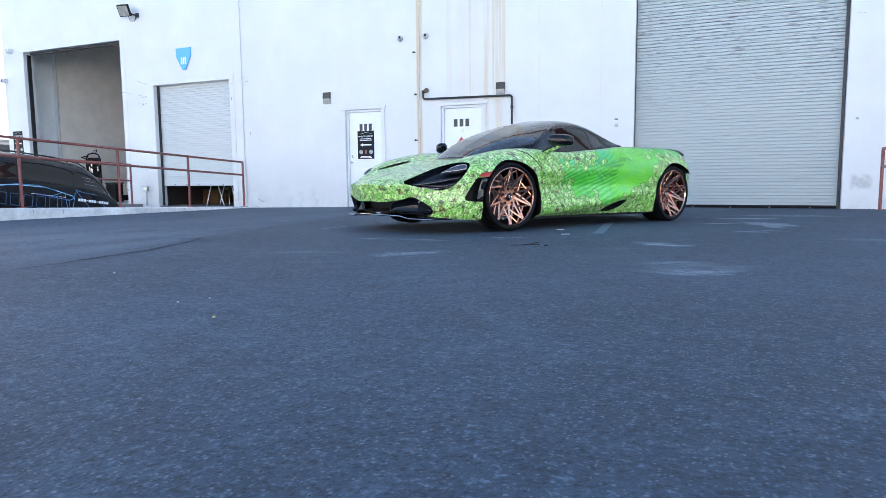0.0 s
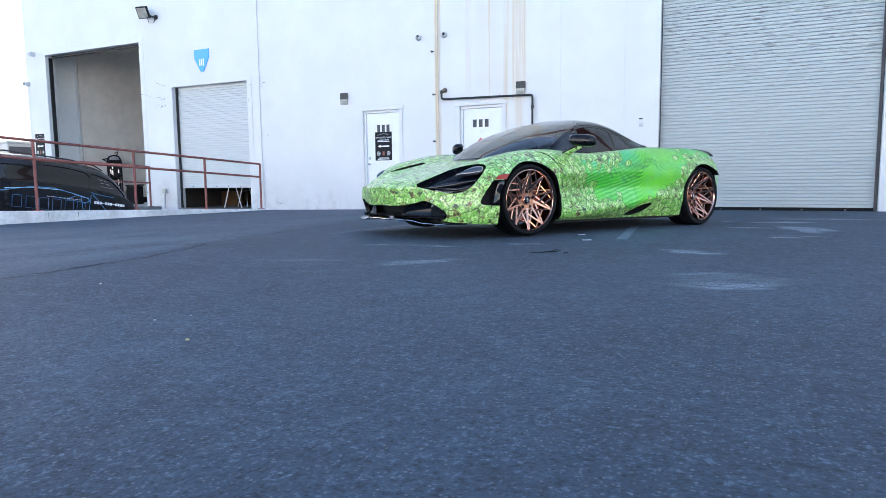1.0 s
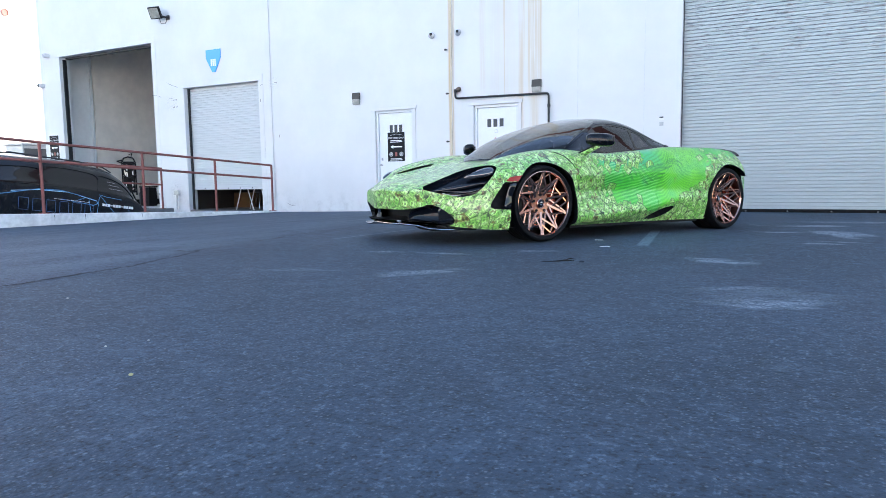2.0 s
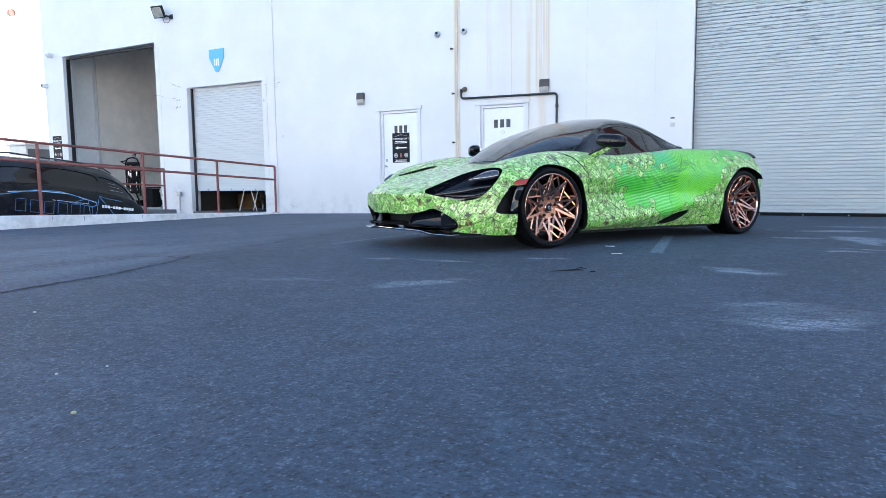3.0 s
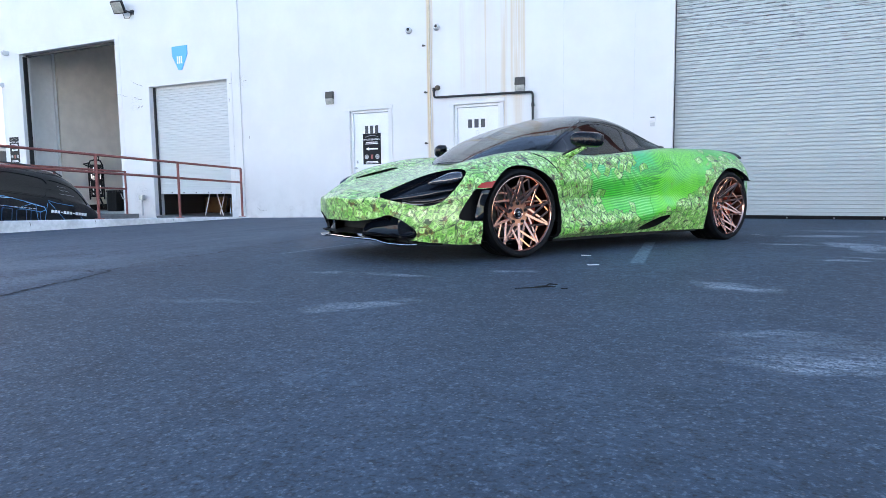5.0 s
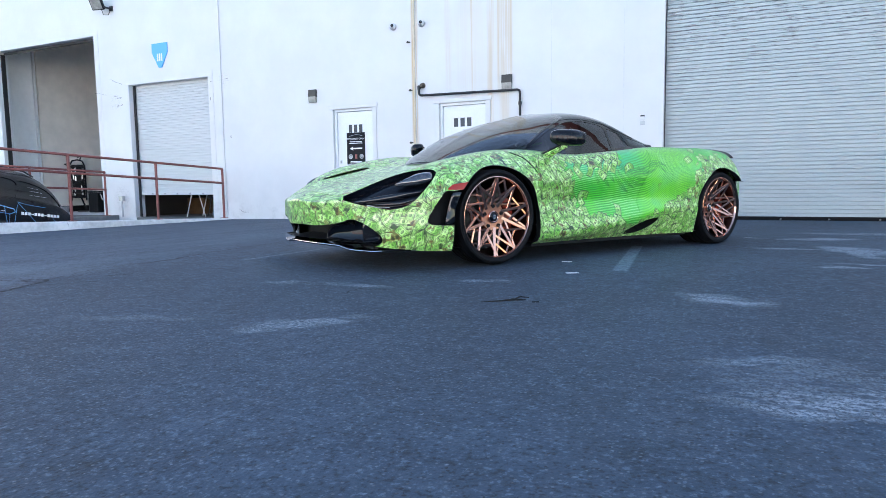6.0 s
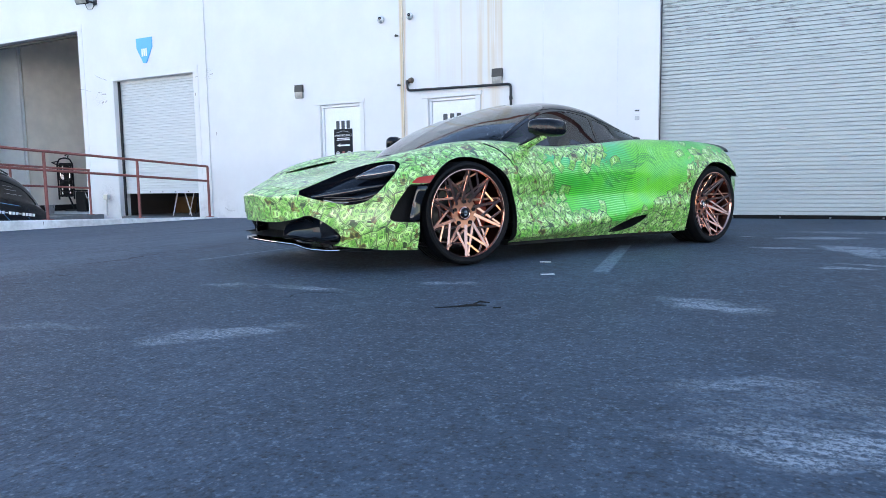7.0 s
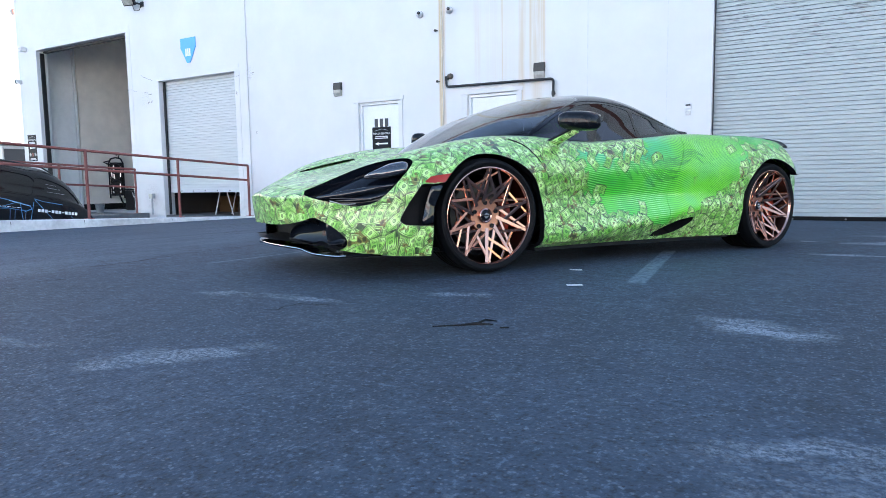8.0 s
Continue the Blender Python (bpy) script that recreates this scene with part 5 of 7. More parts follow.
body = body_shell()
left, right = (lambda v: v[:, 1] > 0.25), (lambda v: v[:, 1] < -0.25)
ANY = lambda v: np.ones(len(v), bool)  # noqa: E731

# canopy: stations from the windscreen's foot to the tail of the roof
CS = [0.06, -0.15, -0.4, -0.7, -1.0, -1.3, -1.6, -1.85, -2.1, -2.45]
CZR = curve_of(CS, [0.722, 0.848, 0.975, 1.085, 1.158, 1.191, 1.170, 1.108, 1.018, 0.875])
CYT = curve_of(CS, [0.25, 0.45, 0.625, 0.625, 0.56, 0.52, 0.525, 0.53, 0.50, 0.43])
CZT = curve_of(CS, [0.708, 0.788, 0.865, 0.965, 1.060, 1.098, 1.054, 0.978, 0.922, 0.858])
CYB = curve_of(CS, [0.27, 0.50, 0.735, 0.795, 0.815, 0.825, 0.795, 0.745, 0.66, 0.50])
CZB = curve_of(CS, [0.695, 0.745, 0.772, 0.760, 0.762, 0.795, 0.835, 0.86, 0.868, 0.85])


def canopy_shell():
    xs = np.linspace(0.06, -2.45, 190)
    zr, yt, zt = CZR(xs), CYT(xs), CZT(xs)
    pts = np.stack([np.stack(c, -1) for c in ((0 * xs, zr), (0.6 * yt, zt + 0.72 * (zr - zt)), (yt, zt), (0.45 * yt + 0.55 * CYB(xs), 0.42 * zt + 0.58 * CZB(xs)), (CYB(xs), CZB(xs)))], 1)
    sec = through_points(pts, (18, 14, 12, 10))
    n, m = sec.shape[:2]
    v = np.stack([np.broadcast_to(xs[:, None], (n, m)), sec[..., 0], sec[..., 1]], -1)
    return mirrored(v.reshape(-1, 3), np.stack([v[..., 0], v[..., 1]], -1).reshape(-1, 2), half_grid(n, m))


canopy = canopy_shell()
inner = np.linspace(0.02, -2.38, 40)
foot = np.concatenate([np.stack([inner, CYB(inner) - 0.03], 1), np.stack([inner[::-1], -CYB(inner[::-1]) + 0.03], 1)])
body.cut(foot, (0, 1), "out", lambda v: v[:, 2] > 0.6)

# wheel arches
for s, side in ((1, left), (-1, right)):
    for cx, cz, r in ((0.0, FRONT_R + 0.005, 0.366), (-BASE, REAR_R + 0.005, 0.382)):
        if cx == 0.0:
            hole = [(0.05 + 0.388 * math.cos(a), 0.31 + 0.373 * math.sin(a)) for a in (radians(3 * k) for k in range(61))] + [(-0.325, 0.18), (-0.30, 0.12), (-0.30, 0.0), (0.44, 0.0)]
        else:
            hole = [(-2.635 + 0.39 * math.cos(a), 0.335 + 0.363 * math.sin(a)) for a in (radians(3 * k) for k in range(61))] + [(-3.03, 0.2), (-3.03, 0.0), (-2.24, 0.0), (-2.24, 0.2)]
        body.cut(hole, (0, 2), "out", lambda v, s=s: v[:, 1] * s > 0.45)
faces = len(body.f)
body.flange(lambda v, n: np.stack([0 * v[:, 0], -np.sign(v[:, 1]) * 0.045, 0 * v[:, 0]], 1), lambda v: (np.abs(v[:, 1]) > 0.5) & (v[:, 2] < 0.76))
lips = body.f[faces:]
for s, ahead in ((1, 1), (1, -1), (-1, 1), (-1, -1)):
    edge = body.copy()
    mid = body.v[lips].mean(1)
    edge.f = lips[(mid[:, 1] * s > 0) & ((mid[:, 0] + 1.3) * ahead > 0)]
    edge.object("arch_edge", M_BLACK, car, "black inner edge of a wheel arch")
body.f = body.f[:faces]
body.rim[:] = False

# side openings, drawn from the side
# the lamp outline lies in a plane that is turned towards the nose: along it, and up
LAMP = closed([(0.530, 0.468), (0.434, 0.512), (0.325, 0.560), (0.225, 0.600), (0.113, 0.632), (-0.01, 0.652), (-0.078, 0.650), (-0.100, 0.625), (-0.067, 0.566), (0.006, 0.477), (0.082, 0.418), (0.187, 0.394), (0.316, 0.412), (0.455, 0.440)])
LAMP_TURN = 36.87
VENT = closed([(0.497, 0.510), (0.44, 0.512), (0.30, 0.515), (0.30, 0.40), (0.30, 0.292), (0.44, 0.288), (0.54, 0.291), (0.592, 0.298), (0.612, 0.318), (0.602, 0.348), (0.568, 0.41), (0.53, 0.47)])
INTAKE = closed([(-1.335, 0.150), (-1.40, 0.200), (-1.50, 0.238), (-1.60, 0.261), (-1.735, 0.272), (-1.70, 0.235), (-1.60, 0.180), (-1.47, 0.150)])
MOUTH = closed([(0.0, 0.284), (0.25, 0.284), (0.42, 0.306), (0.52, 0.330), (0.585, 0.322), (0.66, 0.272), (0.706, 0.212), (0.672, 0.160), (0.55, 0.150), (0.3, 0.168), (0.0, 0.172),
                (-0.3, 0.168), (-0.55, 0.150), (-0.672, 0.160), (-0.706, 0.212), (-0.66, 0.272), (-0.585, 0.322), (-0.52, 0.330), (-0.42, 0.306), (-0.25, 0.284)])
for s, side in ((1, left), (-1, right)):
    tag = lambda v, s=s: v[:, 1] * s > 0.25  # noqa: E731
    brow = lambda v, s=s: (v[:, 1] * s > 0.3) & (v[:, 2] > 0.3)  # noqa: E731
    lamp = body.copy().turned(LAMP_TURN * s).cut(LAMP, (0, 2), "in", brow).turned(-LAMP_TURN * s)
    body.turned(LAMP_TURN * s).cut(LAMP, (0, 2), "out", brow).turned(-LAMP_TURN * s)
    vent = body.copy().cut(VENT, (0, 2), "in", tag)
    body.cut(VENT, (0, 2), "out", tag)
    intake = body.copy().cut(INTAKE, (0, 2), "in", tag)
    body.cut(INTAKE, (0, 2), "out", tag)
    bowl = lamp.walled(0.045).object("headlight", M_GLOSS, car, "black deep-set headlight housing")
    # inside the lamp: a swelling projector pod, a long wedge under it and a dark tray
    POD = closed([(0.172, 0.556), (0.109, 0.592), (0.028, 0.629), (-0.047, 0.640), (-0.082, 0.625), (-0.074, 0.588), (-0.013, 0.570), (0.074, 0.557)])
    WEDGE = closed([(0.455, 0.462), (0.29, 0.499), (0.16, 0.518), (0.007, 0.532), (-0.035, 0.536), (-0.016, 0.509), (0.151, 0.480), (0.369, 0.448)])
    TRAY = closed([(0.36, 0.438), (0.25, 0.450), (0.10, 0.464), (0.03, 0.470), (0.07, 0.440), (0.15, 0.418), (0.28, 0.418)])
    for nm, shape, deep, swell, wide, mat, words in (("projector_lens", POD, 0.020, 0.040, 0.040, M_LAMPLENS, "glossy swelling projector lens"), ("lamp_wedge", WEDGE, 0.040, 0.032, 0.034, M_POD, "long dark glossy wedge"), ("lamp_tray", TRAY, 0.040, 0.006, 0.02, M_LENS, "dark glossy lower tray")):
        piece = lamp.copy().turned(LAMP_TURN * s).cut(shape, (0, 2), "in", brow).domed(shape, (0, 2), swell, wide).turned(-LAMP_TURN * s).pushed(deep)
        piece.object(nm, mat, bowl, words, 60, solid=0.004)
    flat = lamp.copy().turned(LAMP_TURN * s)
    for run, deep, r, mat in (([(0.353, 0.452), (0.30, 0.447), (0.243, 0.442), (0.18, 0.438), (0.112, 0.436)], 0.026, 0.0022, M_DISC), ([(0.35, 0.424), (0.31, 0.414), (0.276, 0.409), (0.23, 0.406), (0.196, 0.407)], 0.012, 0.0020, M_GREYMETAL)):
        bm = bmesh.new()
        back = Matrix.Rotation(radians(-LAMP_TURN * s), 4, "Z")
        tube(bm, [back @ Vector(p - n * deep) for p, n in (flat.nearest(u, z, (0, 2), brow) for u, z in run)], r, 6)
        part("lamp_strip", bm, mat, bowl, "thin silver lamp strip")
    vent.walled(0.06).object("air_vent", M_RUBBER, car, "black recessed air outlet ahead of the wheel")
    intake.walled(0.07).object("side_intake", M_BLACK, car, "black recessed side intake")
    # blade standing in the outlet, and the reflector over it
    BLADE = closed([(0.31, 0.506), (0.39, 0.506), (0.447, 0.502), (0.468, 0.45), (0.488, 0.37), (0.500, 0.298), (0.42, 0.298), (0.33, 0.300), (0.31, 0.40)])
    vent.copy().cut(BLADE, (0, 2), "in", tag).domed(BLADE, (0, 2), 0.012, 0.05).pushed(0.006).object("vent_blade", M_POD, car, "dark glossy carbon blade", 180, solid=0.014)
    AMBER = closed([(0.30, 0.521), (0.30, 0.568), (0.38, 0.561), (0.445, 0.551), (0.462, 0.540), (0.482, 0.520), (0.40, 0.519)])
    amber = body.copy().cut(AMBER, (0, 2), "in", tag)
    body.cut(AMBER, (0, 2), "out", tag)
    amber.walled(-0.002).object("reflector", M_REFLECT, car, "orange-red side reflector")

ahead = lambda v: v[:, 0] > 0.72  # noqa: E731
mouth = body.copy().cut(MOUTH, (1, 2), "in", ahead)
body.cut(MOUTH, (1, 2), "out", ahead)
mouth.copy().welded().walled(0.13).object("grille", M_BLACK, car, "black mesh behind the front intake")
body.rim[:] = False

# doors and bonnet as panels of their own, a narrow gap apart
DOORLINE = closed([(-0.10, 0.86), (-0.135, 0.787), (-0.209, 0.757), (-0.262, 0.722), (-0.305, 0.66), (-0.345, 0.58), (-0.395, 0.50), (-0.41, 0.30), (-0.41, 0.05), (-0.80, 0.05), (-1.34, 0.05), (-1.40, 0.15), (-1.447, 0.284), (-1.472, 0.385), (-1.513, 0.529), (-1.607, 0.698), (-1.65, 0.80), (-1.65, 0.95), (-1.2, 0.98), (-0.7, 0.98), (-0.12, 0.95)])
BONNET = closed([(0.99, 0.0), (0.975, 0.30), (0.93, 0.42), (0.80, 0.50), (0.60, 0.54), (0.30, 0.57), (0.10, 0.52), (0.06, 0.3), (0.06, 0.0), (0.06, -0.3), (0.10, -0.52), (0.30, -0.57), (0.60, -0.54), (0.80, -0.50), (0.93, -0.42), (0.975, -0.30)])
turn_in = lambda v, n: -n * 0.012  # noqa: E731
for s in (1, -1):
    tag = lambda v, s=s: v[:, 1] * s > 0.4  # noqa: E731
    # black tube stands in for the dark open gap of the shut line
    bm = bmesh.new()
    run = [body.nearest(a, b, (0, 2), tag) for a, b in ((-0.135, 0.787), (-0.17, 0.773), (-0.209, 0.757), (-0.238, 0.742), (-0.262, 0.722), (-0.287, 0.69), (-0.305, 0.66), (-0.32, 0.63))]
    tube(bm, [Vector(p - n * 0.001) for p, n in run], [0.006, 0.006, 0.006, 0.0055, 0.005, 0.005, 0.004, 0.002], 8)
    smooth(part("shut_line_strip", bm, M_BLACK, car, "dark strip standing in for the shaded shut line gap"))
    door = body.copy()
    door.cut(grown(DOORLINE, -0.0018), (0, 2), "in", tag)
    door.flange(turn_in, tag)
    door.object("door", M_WRAP, car, "green printed door with flowing engraved lines")
    body.cut(grown(DOORLINE, 0.0018), (0, 2), "out", tag)
bonnet = body.copy().cut(grown(BONNET, -0.003), (0, 1), "in", lambda v: (v[:, 2] > 0.45) & (v[:, 0] > 0.02))
bonnet.flange(turn_in, lambda v: v[:, 2] > 0.4)
body.cut(grown(BONNET, 0.003), (0, 1), "out", lambda v: (v[:, 2] > 0.45) & (v[:, 0] > 0.02))
body.flange(turn_in, lambda v: v[:, 2] > 0.2)
for s in (1, -1):
    SLOT = closed([(0.70, 0.492 * s), (0.58, 0.440 * s), (0.42, 0.432 * s), (0.28, 0.448 * s), (0.25, 0.475 * s), (0.30, 0.496 * s), (0.46, 0.498 * s), (0.60, 0.496 * s)])
    hole = lambda v: (v[:, 2] > 0.5)  # noqa: E731
    slot = bonnet.copy().cut(SLOT, (0, 1), "in", hole)
    bonnet.cut(SLOT, (0, 1), "out", hole)
    slot.pushed(0.02).object("bonnet_slot", M_BLACK, car, "black slot in the bonnet")
bonnet.object("bonnet", M_WRAP, car, "green banknote-printed bonnet")
body.object("body", M_WRAP, car, "green banknote-printed body panels", 55, weld=0.0015)

# glass and roof
SCREEN = closed([(0.045, 0.0), (0.03, 0.24), (-0.11, 0.455), (-0.25, 0.60), (-0.38, 0.685), (-0.50, 0.675), (-0.72, 0.60), (-1.00, 0.51), (-1.06, 0.42), (-1.09, 0.2), (-1.10, 0.0),
                 (-1.09, -0.2), (-1.06, -0.42), (-1.00, -0.51), (-0.72, -0.60), (-0.50, -0.675), (-0.38, -0.685), (-0.25, -0.60), (-0.11, -0.455), (0.03, -0.24)])
SIDEWIN = closed([(-0.42, 0.808), (-0.50, 0.853), (-0.69, 0.953), (-0.95, 1.046), (-1.155, 1.070), (-1.32, 1.056), (-1.405, 1.034), (-1.412, 1.024), (-1.37, 0.94), (-1.302, 0.838), (-1.288, 0.830), (-1.15, 0.805), (-0.95, 0.793), (-0.60, 0.788), (-0.44, 0.797)])
QUARTER = closed([(-1.445, 1.016), (-1.460, 1.018), (-1.600, 0.975), (-1.605, 0.962), (-1.555, 0.875), (-1.54, 0.867), (-1.345, 0.843), (-1.338, 0.850), (-1.395, 0.94)])
REARQ = closed([(-1.665, 0.948), (-1.675, 0.950), (-1.80, 0.928), (-1.93, 0.897), (-1.935, 0.890), (-1.90, 0.886), (-1.65, 0.884), (-1.625, 0.888)])
over = lambda v: v[:, 2] > 0.5  # noqa: E731
screen = canopy.copy().cut(grown(SCREEN, -0.002), (0, 1), "in", over)
canopy.cut(SCREEN, (0, 1), "out", over)
screen.object("windscreen", M_WINDSCREEN, car, "raked curved windscreen", solid=0.006)
for s in (1, -1):
    tag = lambda v, s=s: v[:, 1] * s > 0.36  # noqa: E731
    for nm, shape in (("side_window", SIDEWIN), ("quarter_window", QUARTER), ("rear_vent_window", REARQ)):
        pane = canopy.copy().cut(grown(shape, -0.002), (0, 2), "in", tag)
        canopy.cut(shape, (0, 2), "out", tag)
        pane.pushed(0.0015).object(nm, M_TINTED, car, "dark tinted side glass")
canopy.flange(lambda v, n: -n * 0.005, over)
for s in (1, -1):
    tag = lambda v, s=s: v[:, 1] * s > 0.30  # noqa: E731
    bm = bmesh.new()
    run = [canopy.nearest(a, b, (0, 2), tag) for a, b in ((-0.46, 0.868), (-0.58, 0.925), (-0.69, 0.978), (-0.82, 1.030), (-0.95, 1.068), (-1.05, 1.084), (-1.155, 1.092), (-1.25, 1.088), (-1.35, 1.076), (-1.45, 1.056), (-1.55, 1.028), (-1.66, 0.990), (-1.78, 0.952))]
    tube(bm, [Vector(p + n * 0.001) for p, n in run], 0.0035, 6)
    smooth(part("roof_seam", bm, M_DISC, car, "thin satin seam along the roof edge"))
canopy.object("roof", M_GLOSS, car, "black gloss roof and pillars")
# cabin
bm = bmesh.new()
box(bm, -1.9, -0.05, -0.70, 0.70, 0.20, 0.24)
box(bm, -0.62, -0.10, -0.70, 0.70, 0.24, 0.74, 0.06)
box(bm, -1.95, -1.85, -0.70, 0.70, 0.24, 0.90, 0.03)
part("cabin_tub", bm, M_LEATHER, car, "black dashboard and cabin tub")
for s in (1, -1):
    bm = bmesh.new()
    box(bm, -1.35, -0.85, 0.15, 0.60, 0.24, 0.42, 0.06, pose(0, 0 if s > 0 else -0.75, 0))
    box(bm, -0.10, 0.10, 0.16, 0.59, 0.0, 0.66, 0.06, pose(-1.36, 0 if s > 0 else -0.75, 0.38, 0, -22, 0))
    part("seat", bm, M_LEATHER, car, "black bucket seat")
bm = bmesh.new()
ring = [(0.03 * math.sin(a), 0.19 * math.cos(a), 0.19 * math.sin(a)) for a in (2 * math.pi * k / 24 for k in range(25))]
tube(bm, [pose(-0.72, 0.38, 0.70, 0, -20, 0) @ Vector(p) for p in ring], 0.016, 8, False)
box(bm, -0.02, 0.02, -0.17, 0.17, -0.03, 0.03, 0.01, pose(-0.71, 0.38, 0.70, 0, -20, 0))
part("steering_wheel", bm, M_LEATHER, car)

# splitter with upturned ends, intake ducts, wing and floor
LIP_X = curve_of([0.0, 0.25, 0.479, 0.62, 0.76], [1.040, 1.020, 0.966, 0.925, 0.872])
DUCT_X = curve_of([0.20, 0.25, 0.35, 0.50, 0.60, 0.70], [1.000, 0.993, 0.970, 0.920, 0.872, 0.812])
LIP_Z = curve_of([0.0, 0.30, 0.40, 0.48, 0.62, 0.70, 0.76], [0.158, 0.156, 0.152, 0.136, 0.130, 0.130, 0.136])
bm = bmesh.new()
front = [(float(y), float(LIP_X(abs(y))), float(LIP_Z(abs(y)))) for y in np.linspace(-0.76, 0.76, 61)]
rows = [[bm.verts.new(c) for c in ((x - 0.22, y, z - 0.016), (x - 0.22, y, z + 0.004), (x - 0.03, y, z + 0.004), (x - 0.004, y, z), (x, y, z - 0.005), (x - 0.006, y, z - 0.012))] for y, x, z in front]
for a, b in zip(rows, rows[1:]):
    for k in range(6):
        bm.faces.new((a[k], a[(k + 1) % 6], b[(k + 1) % 6], b[k]))
bm.faces.new(rows[0])
bm.faces.new(rows[-1][::-1])
bmesh.ops.recalc_face_normals(bm, faces=bm.faces[:])
smooth(part("front_splitter", bm, M_CARBON, car, "dark carbon front splitter"), 30)
bm = bmesh.new()
tube(bm, [(x - 0.001, y, z - 0.002) for y, x, z in front], 0.0030, 8)
smooth(part("splitter_edge", bm, M_CHROME, car, "thin pale splitter edge"))
for s in (1, -1):
    DUCT = closed([(0.235 * s, 0.180), (0.245 * s, 0.250), (0.30 * s, 0.282), (0.42 * s, 0.305), (0.53 * s, 0.318), (0.60 * s, 0.290), (0.665 * s, 0.225), (0.65 * s, 0.185), (0.5 * s, 0.172), (0.35 * s, 0.176)])
    gy, gz = np.meshgrid(np.linspace(0.20, 0.70, 60), np.linspace(0.15, 0.34, 30), indexing="ij")
    gx = DUCT_X(gy) - 0.10 * (gz - 0.17)
    sheet = np.stack([gx, gy * s, gz], -1).reshape(-1, 3)
    duct = Shell(sheet, half_grid(60, 30, flip=s < 0), sheet[:, 1:])
    duct = duct.cut(DUCT, (1, 2), "in", ahead).domed(DUCT, (1, 2), 0.030, 0.070)
    duct.object("intake_duct", M_GLOSS, car, "smooth black side intake duct", 60, solid=0.008)
    bm = bmesh.new()
    run = [duct.nearest(y * s, z, (1, 2), ahead) for y, z in ((0.262, 0.190), (0.34, 0.198), (0.43, 0.207), (0.52, 0.214), (0.60, 0.220), (0.645, 0.222))]
    tube(bm, [Vector(p + n * 0.004) for p, n in run], [0.002, 0.003, 0.004, 0.004, 0.003, 0.002], 8)
    smooth(part("duct_vane", bm, M_GLOSS, car, "glossy black vane across the intake"))
    PLATE = closed([(0.585 * s, 0.158), (0.600 * s, 0.306), (0.655 * s, 0.274), (0.704 * s, 0.212), (0.672 * s, 0.162)])
    mouth.copy().cut(PLATE, (1, 2), "in", ahead).pushed(0.055).object("bumper_end_plate", M_POD, car, "glossy black end plate of the front intake", 60, solid=0.006)
    bm = bmesh.new()
    prism(bm, [(0.76, 0.132), (0.872, 0.138), (0.868, 0.150), (0.835, 0.215), (0.76, 0.225)], 0.0, 0.008, (0, 2), pose(0, 0.722 * s, 0, 0, 0, -8 * s))
    part("splitter_fin", bm, M_POD, car, "glossy upright fin at the splitter end")
bm = bmesh.new()
box(bm, -3.15, 0.55, -0.80, 0.80, 0.135, 0.15)
box(bm, 0.55, 0.84, -0.66, 0.66, 0.137, 0.152)
box(bm, -2.25, -0.35, -0.845, 0.845, 0.100, 0.134)
part("floor_pan", bm, M_BLACK, car, "black flat floor")
bm = bmesh.new()
rows = []
for y in np.linspace(-0.80, 0.80, 33):
    dr = 0.085 * (abs(y) / 0.80) ** 6
    x = -3.15 + 0.20 * (abs(y) / 0.8) ** 3
    rows.append([bm.verts.new(c) for c in ((x + 0.17, y, 0.872 - dr * 0.1), (x, y, 0.906 - dr), (x - 0.13, y, 0.896 - dr), (x - 0.13, y, 0.884 - dr), (x, y, 0.886 - dr))])
for a, b in zip(rows, rows[1:]):
    for k in range(5):
        bm.faces.new((a[k], a[(k + 1) % 5], b[(k + 1) % 5], b[k]))
bm.faces.new(rows[0])
bm.faces.new(rows[-1][::-1])
bmesh.ops.recalc_face_normals(bm, faces=bm.faces[:])
smooth(part("rear_wing", bm, M_BLACK, car, "dark carbon rear wing"))

# door mirrors
for s in (1, -1):
    bm = bmesh.new()
    bmesh.ops.create_uvsphere(bm, u_segments=28, v_segments=16, radius=1.0)
    for v in bm.verts:
        x, y, z = v.co
        k = (abs(y) ** 3 + abs(z) ** 3 + abs(x) ** 3) ** (1 / 3)
        x, y, z = x / k, y / k, z / k
        v.co = (-0.600 + 0.100 * x * (1 if x > 0 else 0.45) - 0.050 * y, s * (0.975 + 0.100 * y), 0.890 + 0.060 * z - 0.008 * y)
    shell = smooth(part("mirror", bm, M_CARBON, car, "dark carbon door mirror"))
    bm = bmesh.new()
    box(bm, -0.005, 0.004, -0.085, 0.085, -0.035, 0.035, 0.003, pose(-0.644, s * 0.975, 0.890, 0, 0, 26 * s))
    part("mirror_glass", bm, M_CHROME, shell, "silvered mirror glass")
    bm = bmesh.new()
    rr = [(-0.49, 0.80 * s, 0.752), (-0.525, 0.86 * s, 0.785), (-0.56, 0.92 * s, 0.820), (-0.585, 0.955 * s, 0.842)]
    tube(bm, rr, [0.034, 0.029, 0.026, 0.026], 8)
    layer = bm.loops.layers.uv.new("UVMap")
    for f in bm.faces:
        for lp in f.loops:
            lp[layer].uv = (lp.vert.co.y + 0.4, lp.vert.co.z)
    part("mirror_stalk", bm, M_WRAP, shell, "green printed mirror stalk")
    bm = bmesh.new()
    tube(bm, [(x + 0.022, y, z + 0.012) for x, y, z in rr], 0.011, 6)
    part("stalk_edge", bm, M_BLACK, shell)


